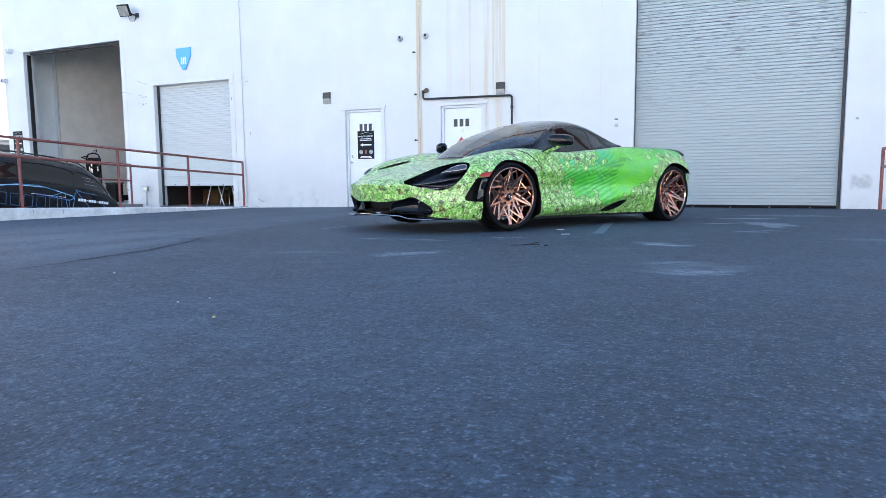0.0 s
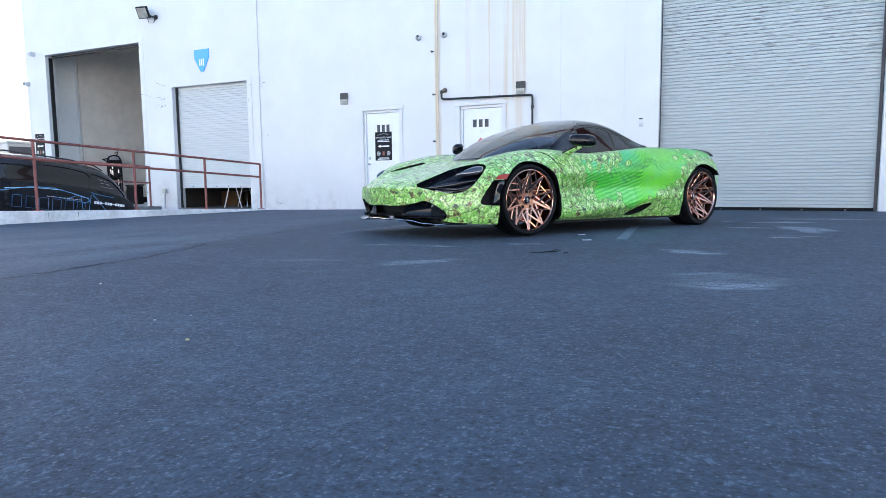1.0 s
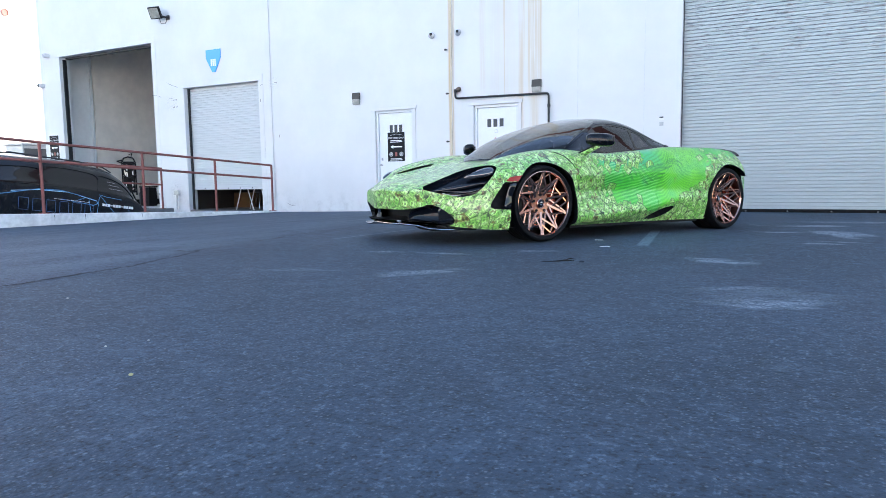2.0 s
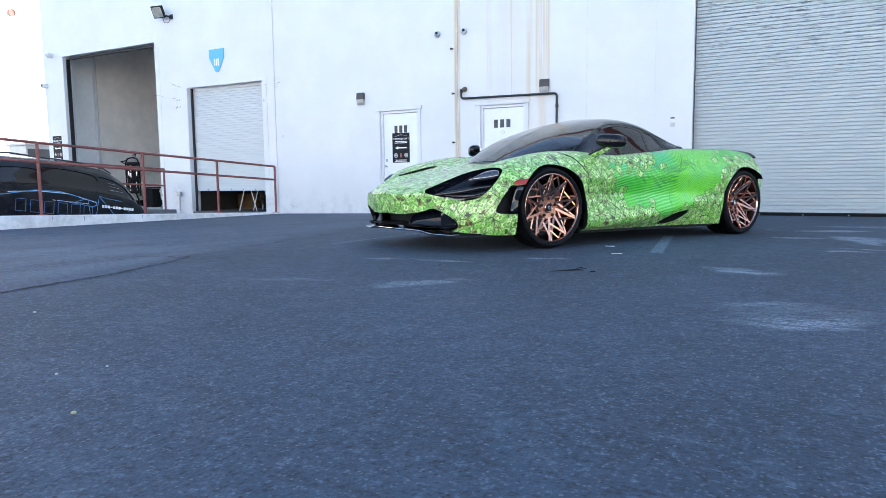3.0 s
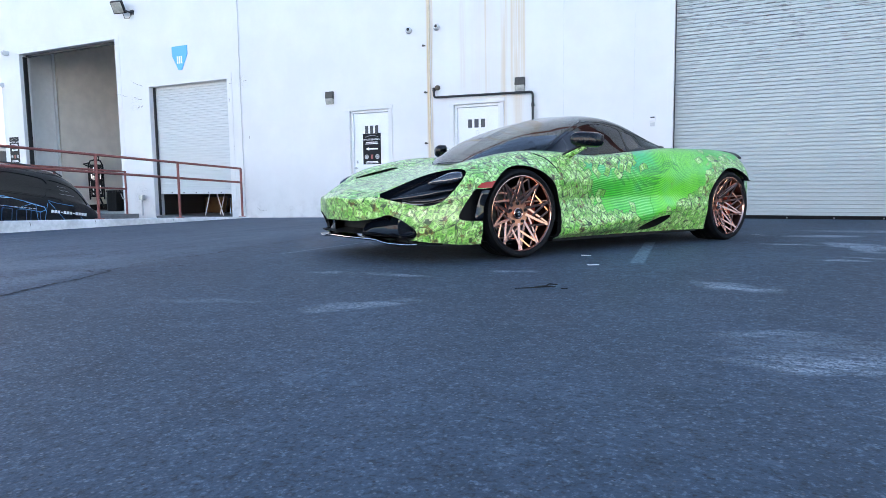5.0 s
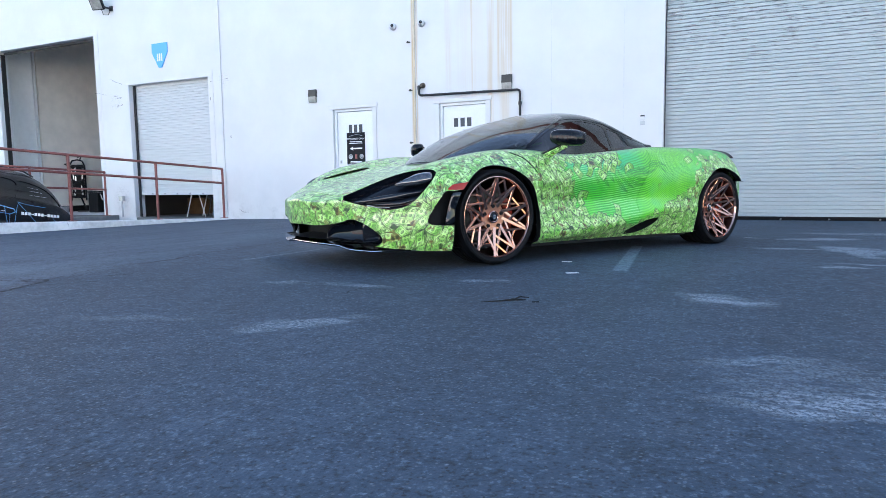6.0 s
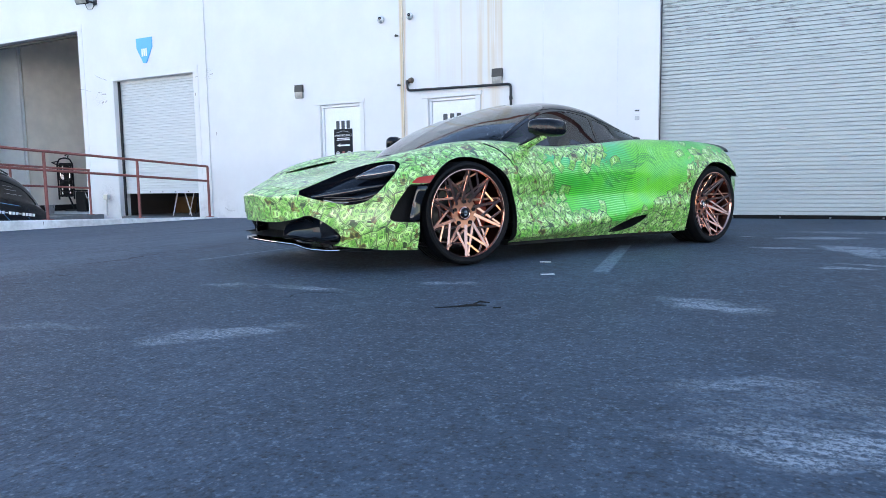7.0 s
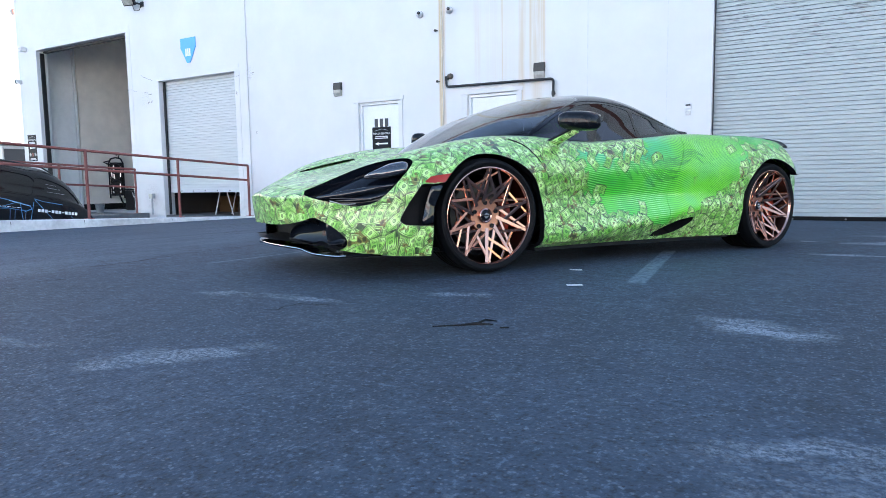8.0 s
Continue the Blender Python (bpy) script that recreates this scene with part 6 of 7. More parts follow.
# ---- wheels ----
def wheel_parts(cx, y_out, r, rim, width, s, seed, dish, steer):
    rng = random.Random(seed)
    at = pose(cx, 0.8 * s, r, 0, 0, steer) @ pose(0, -0.8 * s, 0) @ Matrix.Diagonal((1, s, 1, 1))
    def P(x, d, z):
        return at @ Vector((x, y_out - d, z))
    # barrel is the wheel itself; its other pieces hang under it
    bm = bmesh.new()
    prof = [(y_out - 0.010, rim - 0.012), (y_out - 0.045, rim - 0.024), (y_out - width * 0.45, rim - 0.045), (y_out - width + 0.03, rim - 0.03), (y_out - width, rim - 0.005)]
    lathe(bm, prof, 72, "y", at)
    whl = smooth(part("wheel", bm, M_BARREL, car, "rose-gold crossed-spoke alloy wheel"))
    bm = bmesh.new()
    sw = r - rim
    prof = [(y_out - 0.004, rim - 0.004), (y_out + 0.004, rim + 0.010), (y_out + 0.010, rim + sw * 0.45), (y_out + 0.006, rim + sw * 0.72), (y_out - 0.008, r - 0.010), (y_out - 0.022, r - 0.001)]
    for k in range(4):
        yk = y_out - 0.03 - k * (width - 0.07) / 4
        prof += [(yk, r), (yk - (width - 0.07) / 4 + 0.012, r), (yk - (width - 0.07) / 4 + 0.010, r - 0.007), (yk - (width - 0.07) / 4 + 0.002, r - 0.007)]
    prof += [(y_out - width + 0.03, r), (y_out - width + 0.005, r - 0.02), (y_out - width - 0.01, rim + sw * 0.4), (y_out - width, rim - 0.004)]
    lathe(bm, prof, 96, "y", at)
    smooth(part("tyre", bm, M_RUBBER, whl, "black low-profile tyre"))
    bm = bmesh.new()
    lathe(bm, [(y_out - 0.006, rim - 0.002), (y_out + 0.004, rim - 0.001), (y_out + 0.005, rim - 0.005), (y_out - 0.003, rim - 0.010), (y_out - 0.014, rim - 0.013)], 96, "y", at)
    smooth(part("rim_lip", bm, M_ROSE_LIP, whl, "polished rose-gold lip"))
    # crossed spokes: from ten roots at the hub two bars run out at unlike slants, and a third ties them
    r0, r1 = 0.075, rim - 0.012
    def bar(bm, a0, ra, a1, rb, da, db, w0, w1, thick=0.018):
        p, q = Vector((math.cos(a0) * ra, 0, math.sin(a0) * ra)), Vector((math.cos(a1) * rb, 0, math.sin(a1) * rb))
        d = (q - p).normalized()
        n = Vector((-d.z, 0, d.x))
        top = [bm.verts.new(P(c.x, dd, c.z)) for c, dd in ((p + n * w0, da), (q + n * w1, db), (q - n * w1, db), (p - n * w0, da))]
        e = 0.003
        mid = [bm.verts.new(P(c.x, dd, c.z)) for c, dd in ((p + n * (w0 + e), da + 0.004), (q + n * (w1 + e), db + 0.004), (q - n * (w1 + e), db + 0.004), (p - n * (w0 + e), da + 0.004))]
        low = [bm.verts.new(P(c.x, dd + thick, c.z)) for c, dd in ((p + n * w0 * 0.6, da), (q + n * w1 * 0.6, db), (q - n * w1 * 0.6, db), (p - n * w0 * 0.6, da))]
        for u, v in ((top, mid), (mid, low)):
            for k in range(4):
                bm.faces.new((u[k], u[(k + 1) % 4], v[(k + 1) % 4], v[k]))
        bm.faces.new(top)
        bm.faces.new(low[::-1])
    step = 2 * math.pi / 10
    for i in range(10):
        a = i * step + 0.12 + rng.uniform(-0.03, 0.03)
        bm = bmesh.new()
        bar(bm, a, r0, a + radians(13), r1, dish, 0.006, 0.0105, 0.0070)
        bar(bm, a + radians(5), r0 + 0.055, a - radians(25), r1, dish * 0.76, 0.007, 0.0075, 0.0065)
        bar(bm, a + radians(2), r0 + 0.020, a + radians(46), r1, dish * 0.95, 0.012, 0.0075, 0.0055)
        if i % 2:
            bar(bm, a + radians(9), r0 + 0.11, a - radians(9), r1, dish * 0.52, 0.014, 0.0060, 0.0055)
        else:
            bar(bm, a - radians(16), r0 + 0.12, a + radians(27), r1, dish * 0.48, 0.016, 0.0060, 0.0050)
        bmesh.ops.recalc_face_normals(bm, faces=bm.faces[:])
        part("spoke", bm, M_ROSE, whl)
    bm = bmesh.new()
    lathe(bm, [(y_out - dish - 0.035, 0.104), (y_out - dish - 0.006, 0.100), (y_out - dish + 0.001, 0.093), (y_out - dish - 0.003, 0.050), (y_out - dish - 0.003, 0.0005)], 48, "y", at)
    smooth(part("hub", bm, M_HUB, whl))
    bm = bmesh.new()
    lathe(bm, [(y_out - dish - 0.006, 0.044), (y_out - dish + 0.010, 0.042), (y_out - dish + 0.014, 0.036), (y_out - dish + 0.010, 0.031)], 32, "y", at)
    smooth(part("cap_ring", bm, M_ROSE_LIP, whl, "polished ring round the centre cap"))
    bm = bmesh.new()
    lathe(bm, [(y_out - dish + 0.008, 0.0315), (y_out - dish + 0.012, 0.026), (y_out - dish + 0.014, 0.0005)], 32, "y", at)
    smooth(part("centre_cap", bm, M_GLOSS, whl, "black centre cap"))
    bm = bmesh.new()
    for half in (1, -1):
        prism(bm, [(-0.016, 0.003 * half), (0.016, 0.003 * half), (0.006, 0.016 * half), (-0.006, 0.016 * half)], y_out - dish + 0.013, y_out - dish + 0.0165, (0, 2), at)
    part("cap_emblem", bm, M_CHROME, whl, "small silver emblem")
    for i in range(5):
        a = i * 2 * math.pi / 5 + 0.3
        bm = bmesh.new()
        mm = at @ pose(0.074 * math.cos(a), 0, 0.074 * math.sin(a))
        lathe(bm, [(y_out - dish - 0.006, 0.0135), (y_out - dish + 0.0075, 0.0125), (y_out - dish + 0.0075, 0.008), (y_out - dish + 0.001, 0.006), (y_out - dish + 0.001, 0.0003)], 12, "y", mm)
        part("lug_nut", bm, M_BLACK, whl)
    bm = bmesh.new()
    lathe(bm, [(y_out - 0.155, 0.09), (y_out - 0.130, 0.09), (y_out - 0.130, 0.188), (y_out - 0.155, 0.188), (y_out - 0.155, 0.09)], 64, "y", at)
    lathe(bm, [(y_out - 0.155, 0.02), (y_out - 0.110, 0.085), (y_out - 0.129, 0.092)], 40, "y", at)
    smooth(part("brake_disc", bm, M_DISC, whl, "steel brake disc"))
    bm = bmesh.new()
    arc = [radians(k) for k in range(140, 222, 9)]
    for a, b in zip(arc, arc[1:]):
        for ra, rb in ((0.135, 0.205),):
            q = [(math.cos(t) * rr, math.sin(t) * rr) for t, rr in ((a, ra), (b, ra), (b, rb), (a, rb))]
            vs = [bm.verts.new(P(x, dd, z)) for dd in (0.098, 0.185) for x, z in q]
            for fc in ((0, 1, 2, 3), (7, 6, 5, 4), (2, 6, 7, 3), (0, 4, 5, 1)):
                bm.faces.new([vs[k] for k in fc])
    bmesh.ops.remove_doubles(bm, verts=bm.verts[:], dist=0.0005)
    bmesh.ops.recalc_face_normals(bm, faces=bm.faces[:])
    part("caliper", bm, M_CALIPER, whl, "orange-red brake caliper")
    # dark liner over the tyre
    bm = bmesh.new()
    rl = r + 0.045
    prof = [(y_out - 0.065, rl), (y_out - 0.20, rl), (y_out - 0.38, rl), (y_out - 0.38, 0.05)]
    lathe(bm, prof, 48, "y", at)
    for v in bm.verts:
        v.co.z = max(v.co.z, 0.13)
    part("arch_liner", bm, M_BLACK, car, "black wheel arch liner")


for s in (1, -1):
    wheel_parts(0.04, 0.925, FRONT_R, 0.280, 0.25, s, 1, 0.052, -4.0)
    wheel_parts(-2.635, 0.945, 0.333, 0.278, 0.30, s, 2, 0.110, 0.0)


# ---- the van on the dock ramp: x ahead from its tail, y to its left ----
VAN_AT = pose(-4.13, -3.45, -0.99, 0, -7.97, -90)
van = thing("van", VAN_AT, "dark wrapped passenger van with blue line graphics on the ramp", "van")
VS = [0.02, 0.16, 0.36, 0.70, 1.2, 2.3, 3.1, 3.6, 4.1, 4.6, 4.88]
VZ = curve_of(VS, [0.95, 1.20, 1.51, 1.725, 1.775, 1.76, 1.64, 1.38, 1.12, 1.0, 0.72])
VR = curve_of(VS, [0.66, 0.66, 0.66, 0.67, 0.68, 0.68, 0.66, 0.68, 0.74, 0.70, 0.60])
VE = curve_of(VS, [0.90, 1.12, 1.40, 1.60, 1.655, 1.645, 1.53, 1.30, 1.08, 0.95, 0.68])
VB = curve_of(VS, [0.86, 0.905, 0.925, 0.935, 0.94, 0.945, 0.945, 0.945, 0.93, 0.88, 0.75])
VBZ = curve_of(VS, [0.82, 1.00, 1.10, 1.15, 1.17, 1.18, 1.16, 1.10, 0.98, 0.85, 0.62])


def van_shell():
    xs = np.linspace(0.02, 4.88, 170)
    z, yr, ze, yb, zb = VZ(xs), VR(xs), VE(xs), VB(xs), VBZ(xs)
    pts = np.stack([np.stack(c, -1) for c in ((0 * xs, z), (0.6 * yr, z - 0.015), (yr, ze), (0.35 * yr + 0.65 * yb, 0.4 * ze + 0.6 * zb), (yb, zb), (yb + 0.012, 0.62 * zb), (yb - 0.02, 0 * xs + 0.26))], 1)
    sec = through_points(pts, (10, 10, 12, 10, 10, 8))
    n, m = sec.shape[:2]
    v = np.stack([np.broadcast_to(xs[:, None], (n, m)), sec[..., 0], sec[..., 1]], -1)
    return mirrored(v.reshape(-1, 3), v[..., :2].reshape(-1, 2), half_grid(n, m, flip=True))


vs = van_shell()
caps = bmesh.new()
for x in (0.021, 4.879):
    prism(caps, [(-0.84, 0.27), (0.84, 0.27), (0.84, 0.60), (0.60, 0.68), (-0.60, 0.68), (-0.84, 0.60)], x - 0.015, x, (1, 2))
part("end_panel", caps, M_VAN, van)
M_CYAN = plain("pale_cyan_vinyl", (0.45, 0.70, 0.88), 0.35, 0, 0.05, 30)
M_VANGLASS = plain("van_tinted_glass", (0.010, 0.0095, 0.009), 0.05, 0, 0.2, 6, 0, 0.0, 0.32)
QUART = closed([(1.05, 1.565), (0.66, 1.50), (0.47, 1.38), (0.36, 1.21), (0.60, 1.205), (1.14, 1.225), (1.13, 1.38)])
MIDWIN = closed([(1.16, 1.57), (1.26, 1.23), (2.10, 1.24), (2.12, 1.575)])
FRONTWIN = closed([(2.22, 1.53), (2.20, 1.24), (3.15, 1.22), (3.42, 1.22), (3.0, 1.46)])
for s in (1, -1):
    for nm, shape in (("rear_side_window", QUART), ("middle_window", MIDWIN), ("front_window", FRONTWIN)):
        tag = lambda v, s=s: v[:, 1] * s > 0.45  # noqa: E731
        pane = vs.copy().cut(grown(shape, -0.003), (0, 2), "in", tag)
        vs.cut(shape, (0, 2), "out", tag)
        pane.pushed(0.012 if vs.normals()[40, 2] > 0 else -0.012).object(nm, M_VANGLASS, van, "dark tinted van window")
vs.flange(lambda v, n: np.stack([0 * v[:, 0], -np.sign(v[:, 1]) * 0.02, 0 * v[:, 0]], 1), ANY)
vs.object("body", M_VAN, van, "near-black wrapped van body")
def van_y(x, z):
    """Half width of the van at a place."""
    zs = np.array([float(VBZ(x)) * 0.62, float(VBZ(x)), 0.4 * float(VE(x)) + 0.6 * float(VBZ(x)), float(VE(x))])
    ys = np.array([float(VB(x)) + 0.012, float(VB(x)), 0.35 * float(VR(x)) + 0.65 * float(VB(x)), float(VR(x))])
    return float(np.interp(z, zs, ys))


def van_line(points, r, material=None):
    bm = bmesh.new()
    run = []
    for (ax, az), (bx, bz) in zip(points, points[1:]):
        run += [(ax + (bx - ax) * t, az + (bz - az) * t) for t in (0, 0.25, 0.5, 0.75)]
    run.append(points[-1])
    tube(bm, [(x, van_y(x, z) + 0.012, z) for x, z in run], r * 0.7, 5)
    part("graphic_and_glint_line", bm, material or M_VANBLUE, van, "thin line on the van, vinyl graphic and drawn window reflection")


van_line([(3.0, 1.00), (2.3, 1.17), (1.9, 1.19), (1.55, 1.14), (1.22, 1.08), (1.20, 1.03), (1.30, 0.98)], 0.009)
van_line([(2.75, 1.09), (2.3, 1.155), (1.75, 1.175)], 0.009, M_CYAN)
van_line([(1.55, 1.135), (1.22, 1.075)], 0.008, M_CYAN)
van_line([(1.9, 1.04), (1.5, 1.01), (1.28, 0.99)], 0.007)
van_line([(1.62, 1.04), (1.42, 1.12)], 0.006)
van_line([(1.38, 1.12), (1.32, 0.85)], 0.006)
van_line([(1.17, 1.15), (1.20, 0.85)], 0.006)
van_line([(1.15, 1.18), (0.80, 0.85)], 0.006)
van_line([(1.16, 1.20), (1.02, 1.17), (0.70, 1.15)], 0.006)
van_line([(0.55, 0.98), (0.42, 0.85)], 0.005)
# grey lines laid on the rear window, drawing its reflections
for z, x0, x1 in ((1.33, 0.62, 0.92), (1.40, 0.68, 0.90), (1.46, 0.74, 0.92)):
    van_line([(x0, z), (x1, z + 0.012)], 0.003, M_GREYMETAL)
for k in range(6):
    van_line([(2.62 - k * 0.235, 1.00), (2.46 - k * 0.235, 1.00), (2.46 - k * 0.235, 0.80), (2.62 - k * 0.235, 0.80), (2.62 - k * 0.235, 0.99)], 0.007, M_VANDEEP)
for k in range(9):
    van_line([(2.02 - k * 0.075, 1.036), (1.965 - k * 0.075, 1.034)], 0.006, M_WHITE)
for k in range(12):
    bm = bmesh.new()
    x = 1.08 - k * 0.056
    y = van_y(x, 1.02)
    tall = 0.007 if k in (3, 7) else 0.024
    box(bm, x - 0.019, x + 0.019, y - 0.004, y + 0.022, 1.02 - tall, 1.02 + tall)
    part("number_bar", bm, M_WHITE, van)
for s in (1, -1):
    bm = bmesh.new()
    tube(bm, [(0.72, 0.60 * s, 1.68), (0.90, 0.60 * s, 1.755), (1.4, 0.60 * s, 1.785), (2.6, 0.60 * s, 1.755), (3.0, 0.59 * s, 1.675), (3.1, 0.58 * s, 1.61)], 0.014, 8)
    smooth(part("roof_rail", bm, M_DARKMETAL, van, "dark roof rail"))
    for cx in (0.95, 3.95):
        bm = bmesh.new()
        lathe(bm, [(0.70, 0.20), (0.70, 0.33), (0.90, 0.33), (0.915, 0.29), (0.905, 0.21), (0.88, 0.19), (0.88, 0.02)], 40, "y", pose(cx, 0, 0.335) @ Matrix.Diagonal((1, s, 1, 1)))
        smooth(part("wheel", bm, M_RUBBER, van, "black van wheel"))
bm = bmesh.new()
box(bm, 0.1, 4.75, -0.80, 0.80, 0.24, 0.30)
part("underbody", bm, M_BLACK, van)

# ---- inside the bay ----
pst = thing("column", pose(-11.44, 1.40, -0.15), "pale square steel column against the wall", "column", kind="structure")
bm = bmesh.new()
box(bm, -0.05, 0.04, -0.028, 0.028, 0.0, 5.5, 0.012)
part("shaft", bm, M_WHITE, pst)
bm = bmesh.new()
box(bm, -11.495, -11.44, 0.30, 8.98, -0.149, 0.04, 0.004)
tagged(part("baseboard", bm, M_BLACK, None), "black rubber baseboard along the grey wall", "baseboard", kind="structure")

rack = thing("hose_rack", pose(-11.22, 2.42, -0.144, 0, 0, -40), "black tool stand with chrome tubes and hoses", "tool stand")
bm = bmesh.new()
for y in (-0.20, 0.20):
    tube(bm, [(0, y, 0.34), (0, y, 1.42), (0, y * 0.7, 1.56), (0, 0, 1.60)], 0.024, 8)
for z in (0.45, 0.95, 1.38):
    tube(bm, [(0, -0.2, z), (0, 0.2, z)], 0.02, 8)
box(bm, -0.06, -0.03, -0.17, 0.17, 0.42, 1.45, 0.02)
part("frame", bm, M_BLACK, rack)
for y, z0, z1 in ((-0.12, 0.95, 1.32), (-0.06, 0.95, 1.36), (0.12, 1.0, 1.34), (-0.1, 0.50, 0.74), (0.1, 0.52, 0.8)):
    bm = bmesh.new()
    tube(bm, [(0.05, y, z0), (0.05, y, z1)], 0.026, 10)
    smooth(part("cylinder", bm, M_CHROME, rack, "chrome cylinder"))
for k, (r, z) in enumerate(((0.17, 1.1), (0.15, 0.72), (0.13, 1.25))):
    bm = bmesh.new()
    tube(bm, [(0.07 + 0.01 * k, r * math.cos(a), z + r * 1.15 * math.sin(a)) for a in (2 * math.pi * j / 20 for j in range(21))], 0.022, 6, False)
    part("hose", bm, M_BLACK, rack, "coiled black hose")
bm = bmesh.new()
tube(bm, [(-0.05, -0.18, 1.5), (0.02, -0.34, 1.46), (0.06, -0.22, 1.4)], 0.02, 6)
part("hook", bm, M_BLACK, rack)
bm = bmesh.new()
tube(bm, [(0, 0.08, 1.58), (0.05, 0.12, 1.72), (0.05, 0.02, 1.66)], 0.018, 6)
part("hook", bm, M_BLACK, rack)
bm = bmesh.new()
tube(bm, [(0.0, 0.05, 0.45), (0.05, 0.20, 0.02)], 0.025, 8)
box(bm, -0.18, 0.25, -0.05, 0.30, 0.0, 0.03, 0.01)
part("leg", bm, M_BLACK, rack)

bucket = thing("bucket", pose(-9.25, 0.55, -0.15), "dented galvanised bucket on the bay floor", "bucket")
bm = bmesh.new()
lathe(bm, [(0.0, 0.001), (0.0, 0.09), (0.22, 0.12), (0.228, 0.125), (0.232, 0.121), (0.22, 0.115), (0.02, 0.085)], 32, "z")
smooth(part("pail", bm, M_BIN, bucket))
bm = bmesh.new()
tube(bm, [(0.122 * math.cos(a), 0.02, 0.22 - 0.10 * math.sin(a)) for a in (math.pi * j / 12 for j in range(13))], 0.005, 6)
part("handle", bm, M_DARKMETAL, bucket)

bin_ = thing("waste_bin", pose(-9.88, 2.05, -0.144), "black plastic bins by the bay jamb", "bin")
bm = bmesh.new()
box(bm, -0.20, 0.20, -0.16, 0.16, 0.0, 0.58, 0.03)
part("body", bm, M_BLACK, bin_)
bm = bmesh.new()
box(bm, -0.22, 0.22, -0.18, 0.18, 0.585, 0.63, 0.02)
part("lid", bm, M_BLACK, bin_)
bottle = thing("spray_bottle", pose(-10.55, 2.32, -0.144), "dark spray bottle on the floor", "bottle")
bm = bmesh.new()
lathe(bm, [(0.0, 0.001), (0.0, 0.07), (0.40, 0.07), (0.48, 0.03), (0.56, 0.03), (0.56, 0.001)], 20, "z")
box(bm, -0.03, 0.09, -0.02, 0.02, 0.56, 0.62, 0.008)
smooth(part("flask", bm, M_GREYINK, bottle))

# ---- inside the dock unit, under the half-open door ----
crate = thing("cardboard_box", pose(-5.75, 2.2, -0.15), "brown cardboard box in the dark room", "box")
bm = bmesh.new()
box(bm, -0.30, 0.30, -0.35, 0.35, 0.0, 0.42, 0.01)
part("carton", bm, M_CARDBOARD, crate)
bm = bmesh.new()
box(bm, -0.302, 0.302, -0.02, 0.04, 0.421, 0.424)
part("tape", bm, M_BRONZE, crate)
stand = thing("folding_stand", pose(-4.35, 0.75, -0.15), "white folding trestle legs under the door", "trestle")
for y in (-0.25, 0.25):
    for d in (-1, 1):
        bm = bmesh.new()
        tube(bm, [(0.30 * d, y, 0.0), (0.05 * d, y, 0.74)], 0.013, 8)
        part("leg", bm, M_WHITE, stand)
bm = bmesh.new()
box(bm, -0.09, 0.09, -0.32, 0.32, 0.735, 0.78, 0.008)
part("beam", bm, M_WHITE, stand)
stool = thing("stool", pose(-4.55, 1.35, -0.15), "black workshop stool in the dark room", "stool")
bm = bmesh.new()
lathe(bm, [(0.42, 0.001), (0.42, 0.18), (0.47, 0.19), (0.49, 0.17), (0.49, 0.001)], 24, "z")
part("seat", bm, M_LEATHER, stool)
for k in range(4):
    bm = bmesh.new()
    a = k * math.pi / 2 + 0.4
    tube(bm, [(0.20 * math.cos(a), 0.20 * math.sin(a), 0.0), (0.11 * math.cos(a), 0.11 * math.sin(a), 0.43)], 0.014, 8)
    part("leg", bm, M_CHROME, stool)

# ---- beyond the yard ----
def far_block(name, x0, x1, y0, y1, h, material, label):
    b = thing(name, pose(0, 0, -0.3), label, "building")
    bm = bmesh.new()
    box(bm, x0, x1, y0, y1, 0, h)
    part("wall", bm, material, b)
    bm = bmesh.new()
    box(bm, x0 - 0.2, x1 + 0.2, y0 - 0.2, y1 + 0.2, h + 0.002, h + 0.4)
    part("parapet", bm, material, b)
    return b


west = far_block("warehouse", -48.0, -30.0, -8.0, 60.0, 13.0, M_FARWALL, "pale cream warehouse in full sun beyond the yard")
bm = bmesh.new()
lathe(bm, [(0.0, 0.001), (0.0, 0.19), (0.03, 0.19)], 24, "x", pose(-29.97, 9.77, 10.29))
part("wall_disc", bm, M_REDSTRIPE, west, "small red round sign")
for k in range(9):
    bm = bmesh.new()
    box(bm, -30.0, -29.985, -5 + k * 7.0, -4.96 + k * 7.0, 0.4, 12.9)
    part("panel_joint", bm, M_FRAME, west)
# out of view; added so its sunlit face lights the facade and fills reflections
south = far_block("bounce_warehouse", -30.0, 60.0, -52.0, -36.0, 8.5, M_BROWNWALL, "unseen warehouse with red-brown bands, added for bounced sun and reflections")
for k in range(10):
    bm = bmesh.new()
    box(bm, -28 + k * 9.0, -27.2 + k * 9.0, -36.12, -35.95, 0.3, 8.4)
    part("pilaster", bm, M_REDSTRIPE, south, "red-brown pilaster")
    bm = bmesh.new()
    box(bm, -25.5 + k * 9.0, -21.0 + k * 9.0, -36.06, -35.96, 0.3, 4.6)
    part("roller_door", bm, M_SLAT, south, "pale roller door")
bm = bmesh.new()
box(bm, -30.0, 60.0, -36.16, -35.9, 6.6, 7.3)
part("band", bm, M_REDSTRIPE, south, "red-brown band under the roof")
cab = thing("utility_cabinet", pose(-13.25, 0.35, -0.3), "grey metal utility cabinet beside the building", "cabinet")
bm = bmesh.new()
box(bm, -0.45, 0.45, -0.40, 0.40, 0.0, 2.10, 0.015)
part("case", bm, M_GREYMETAL, cab)
bm = bmesh.new()
box(bm, -0.50, 0.50, -0.45, 0.45, 2.102, 2.17, 0.01)
part("lid", bm, M_GREYMETAL, cab)
bm = bmesh.new()
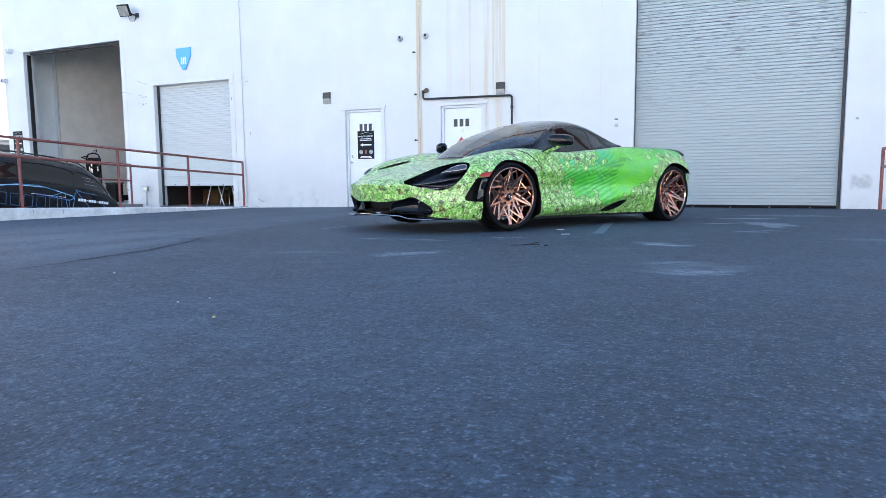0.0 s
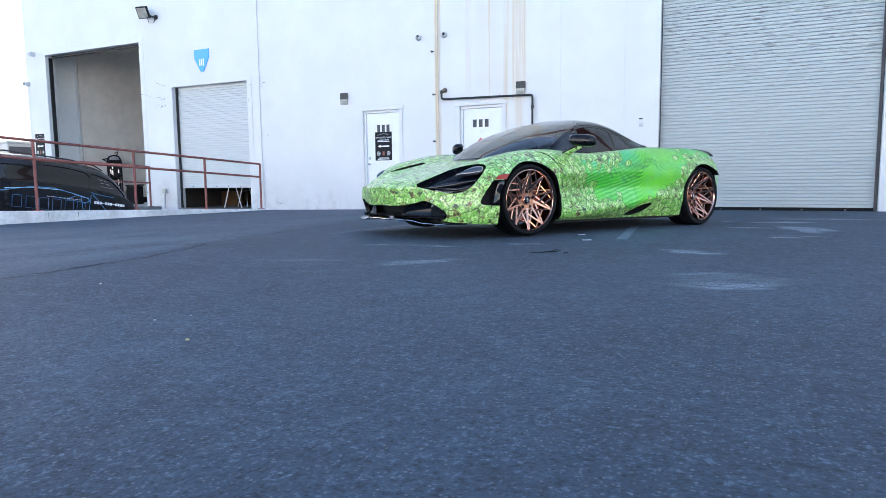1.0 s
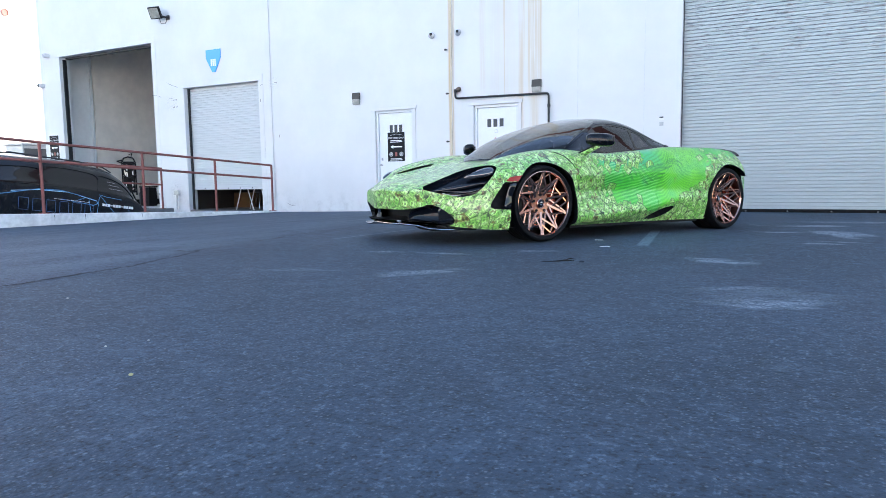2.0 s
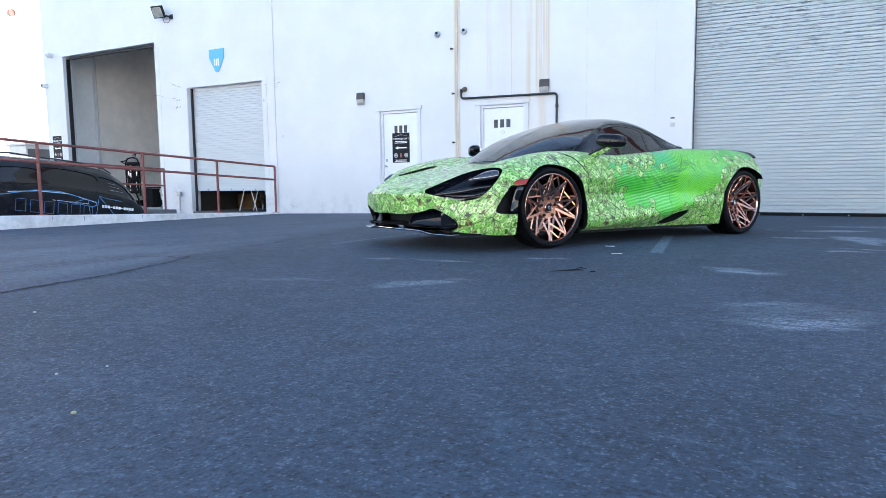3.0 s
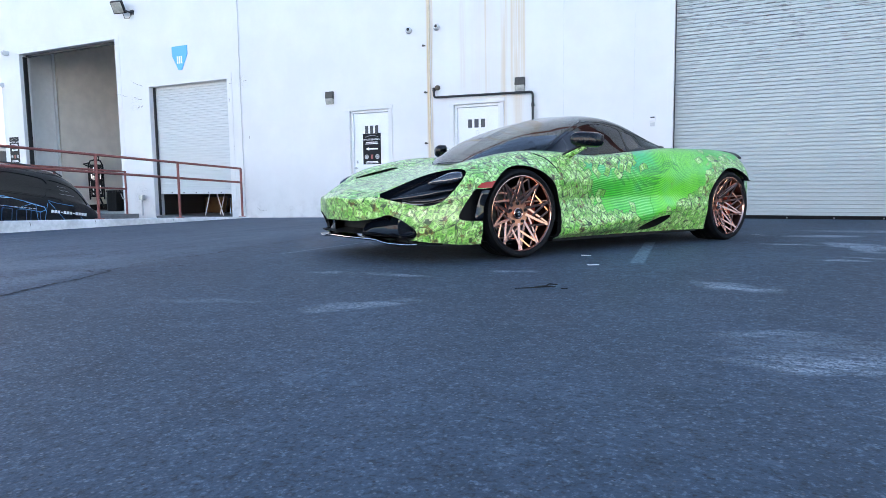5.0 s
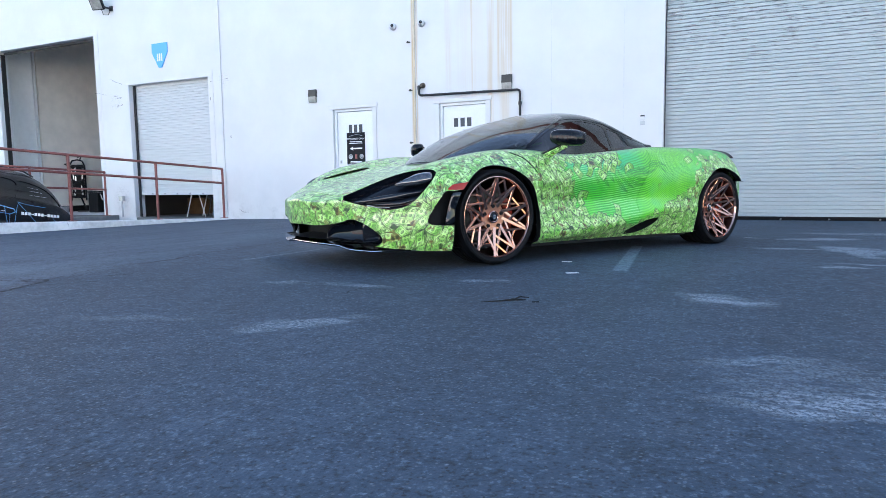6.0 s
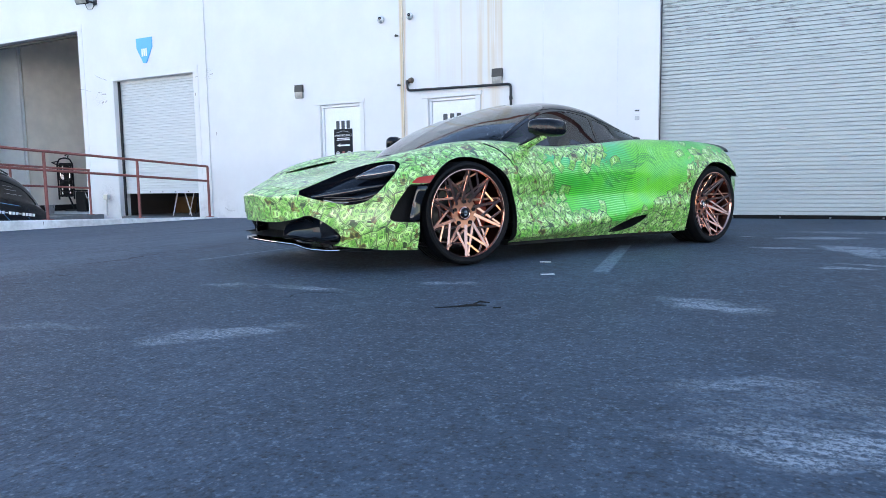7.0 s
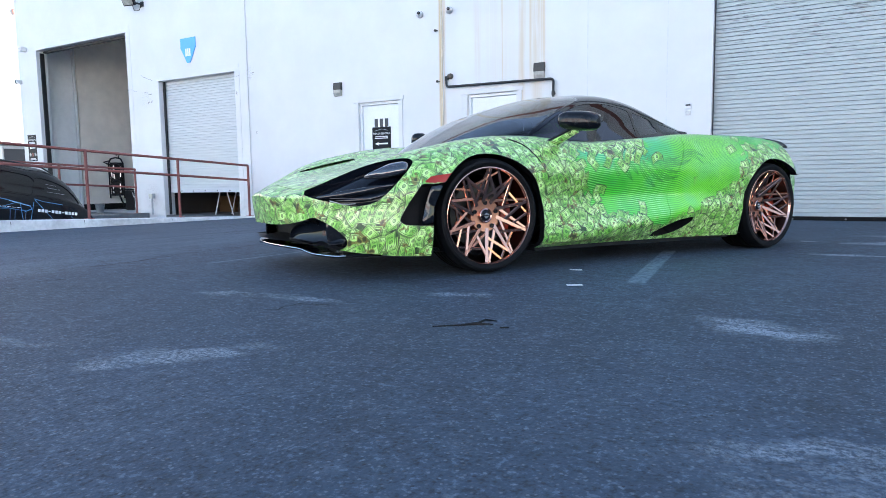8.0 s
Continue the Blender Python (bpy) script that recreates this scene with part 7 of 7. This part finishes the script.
box(bm, 0.452, 0.458, -0.36, 0.36, 1.2, 2.0)
part("panel", bm, M_GREYINK, cab)

# ---- litter on the asphalt ----
for (x, y, a, w) in ((6.61, -6.64, 20, 0.072), (6.80, -7.23, 40, 0.080)):
    p = thing("paper_scrap", pose(x, y, ground_z(x, y) + 0.004, 2, 1, a), "thin white strip of paper on the asphalt", "litter", "paper scraps")
    bm = bmesh.new()
    box(bm, -w / 2, w / 2, -0.012, 0.012, 0.0, 0.003)
    for v in bm.verts:
        v.co.z += 0.008 * (v.co.x / w) ** 2
    part("strip", bm, M_PAPER, p)
tw = thing("twig", pose(6.76, -8.32, ground_z(6.76, -8.32)), "dry dark twig lying on the asphalt", "litter")
bm = bmesh.new()
tube(bm, [(-0.10, -0.07, 0.006), (-0.02, -0.02, 0.008), (0.03, 0.015, 0.012), (0.085, 0.05, 0.008)], [0.002, 0.0035, 0.006, 0.002], 6)
tube(bm, [(0.03, 0.015, 0.01), (0.05, 0.06, 0.02), (0.09, 0.075, 0.015)], [0.004, 0.004, 0.002], 6)
part("stick", bm, M_TWIG, tw)
bm = bmesh.new()
tube(bm, [(0.12, 0.03, 0.004), (0.15, 0.045, 0.004)], 0.003, 5)
part("stub", bm, M_TWIG, tw)

def pebble(x, y, r, material, label, seed):
    rng = random.Random(seed)
    p = thing("pebble", pose(x, y, ground_z(x, y)), label, "pebble", "loose pebbles")
    bm = bmesh.new()
    bmesh.ops.create_icosphere(bm, subdivisions=2, radius=r)
    for v in bm.verts:
        v.co *= rng.uniform(0.85, 1.12)
        v.co.z = v.co.z * 0.6 + r * 0.5
    smooth(part("stone", bm, material, p), 60)


M_PEBBLE = plain("pale_stone", (0.42, 0.42, 0.40), 0.8, 0, 0.15, 60)
for k, (x, y, r) in enumerate(((5.03, -10.50, 0.007), (6.04, -11.036, 0.005), (6.10, -10.917, 0.0045))):
    pebble(x, y, r, M_PEBBLE, "small pale stone lying on the asphalt", 20 + k)
pebble(6.406, -11.223, 0.007, plain("yellowish_stone", (0.42, 0.40, 0.20), 0.8, 0, 0.15, 60), "small yellowish stone lying on the asphalt", 30)
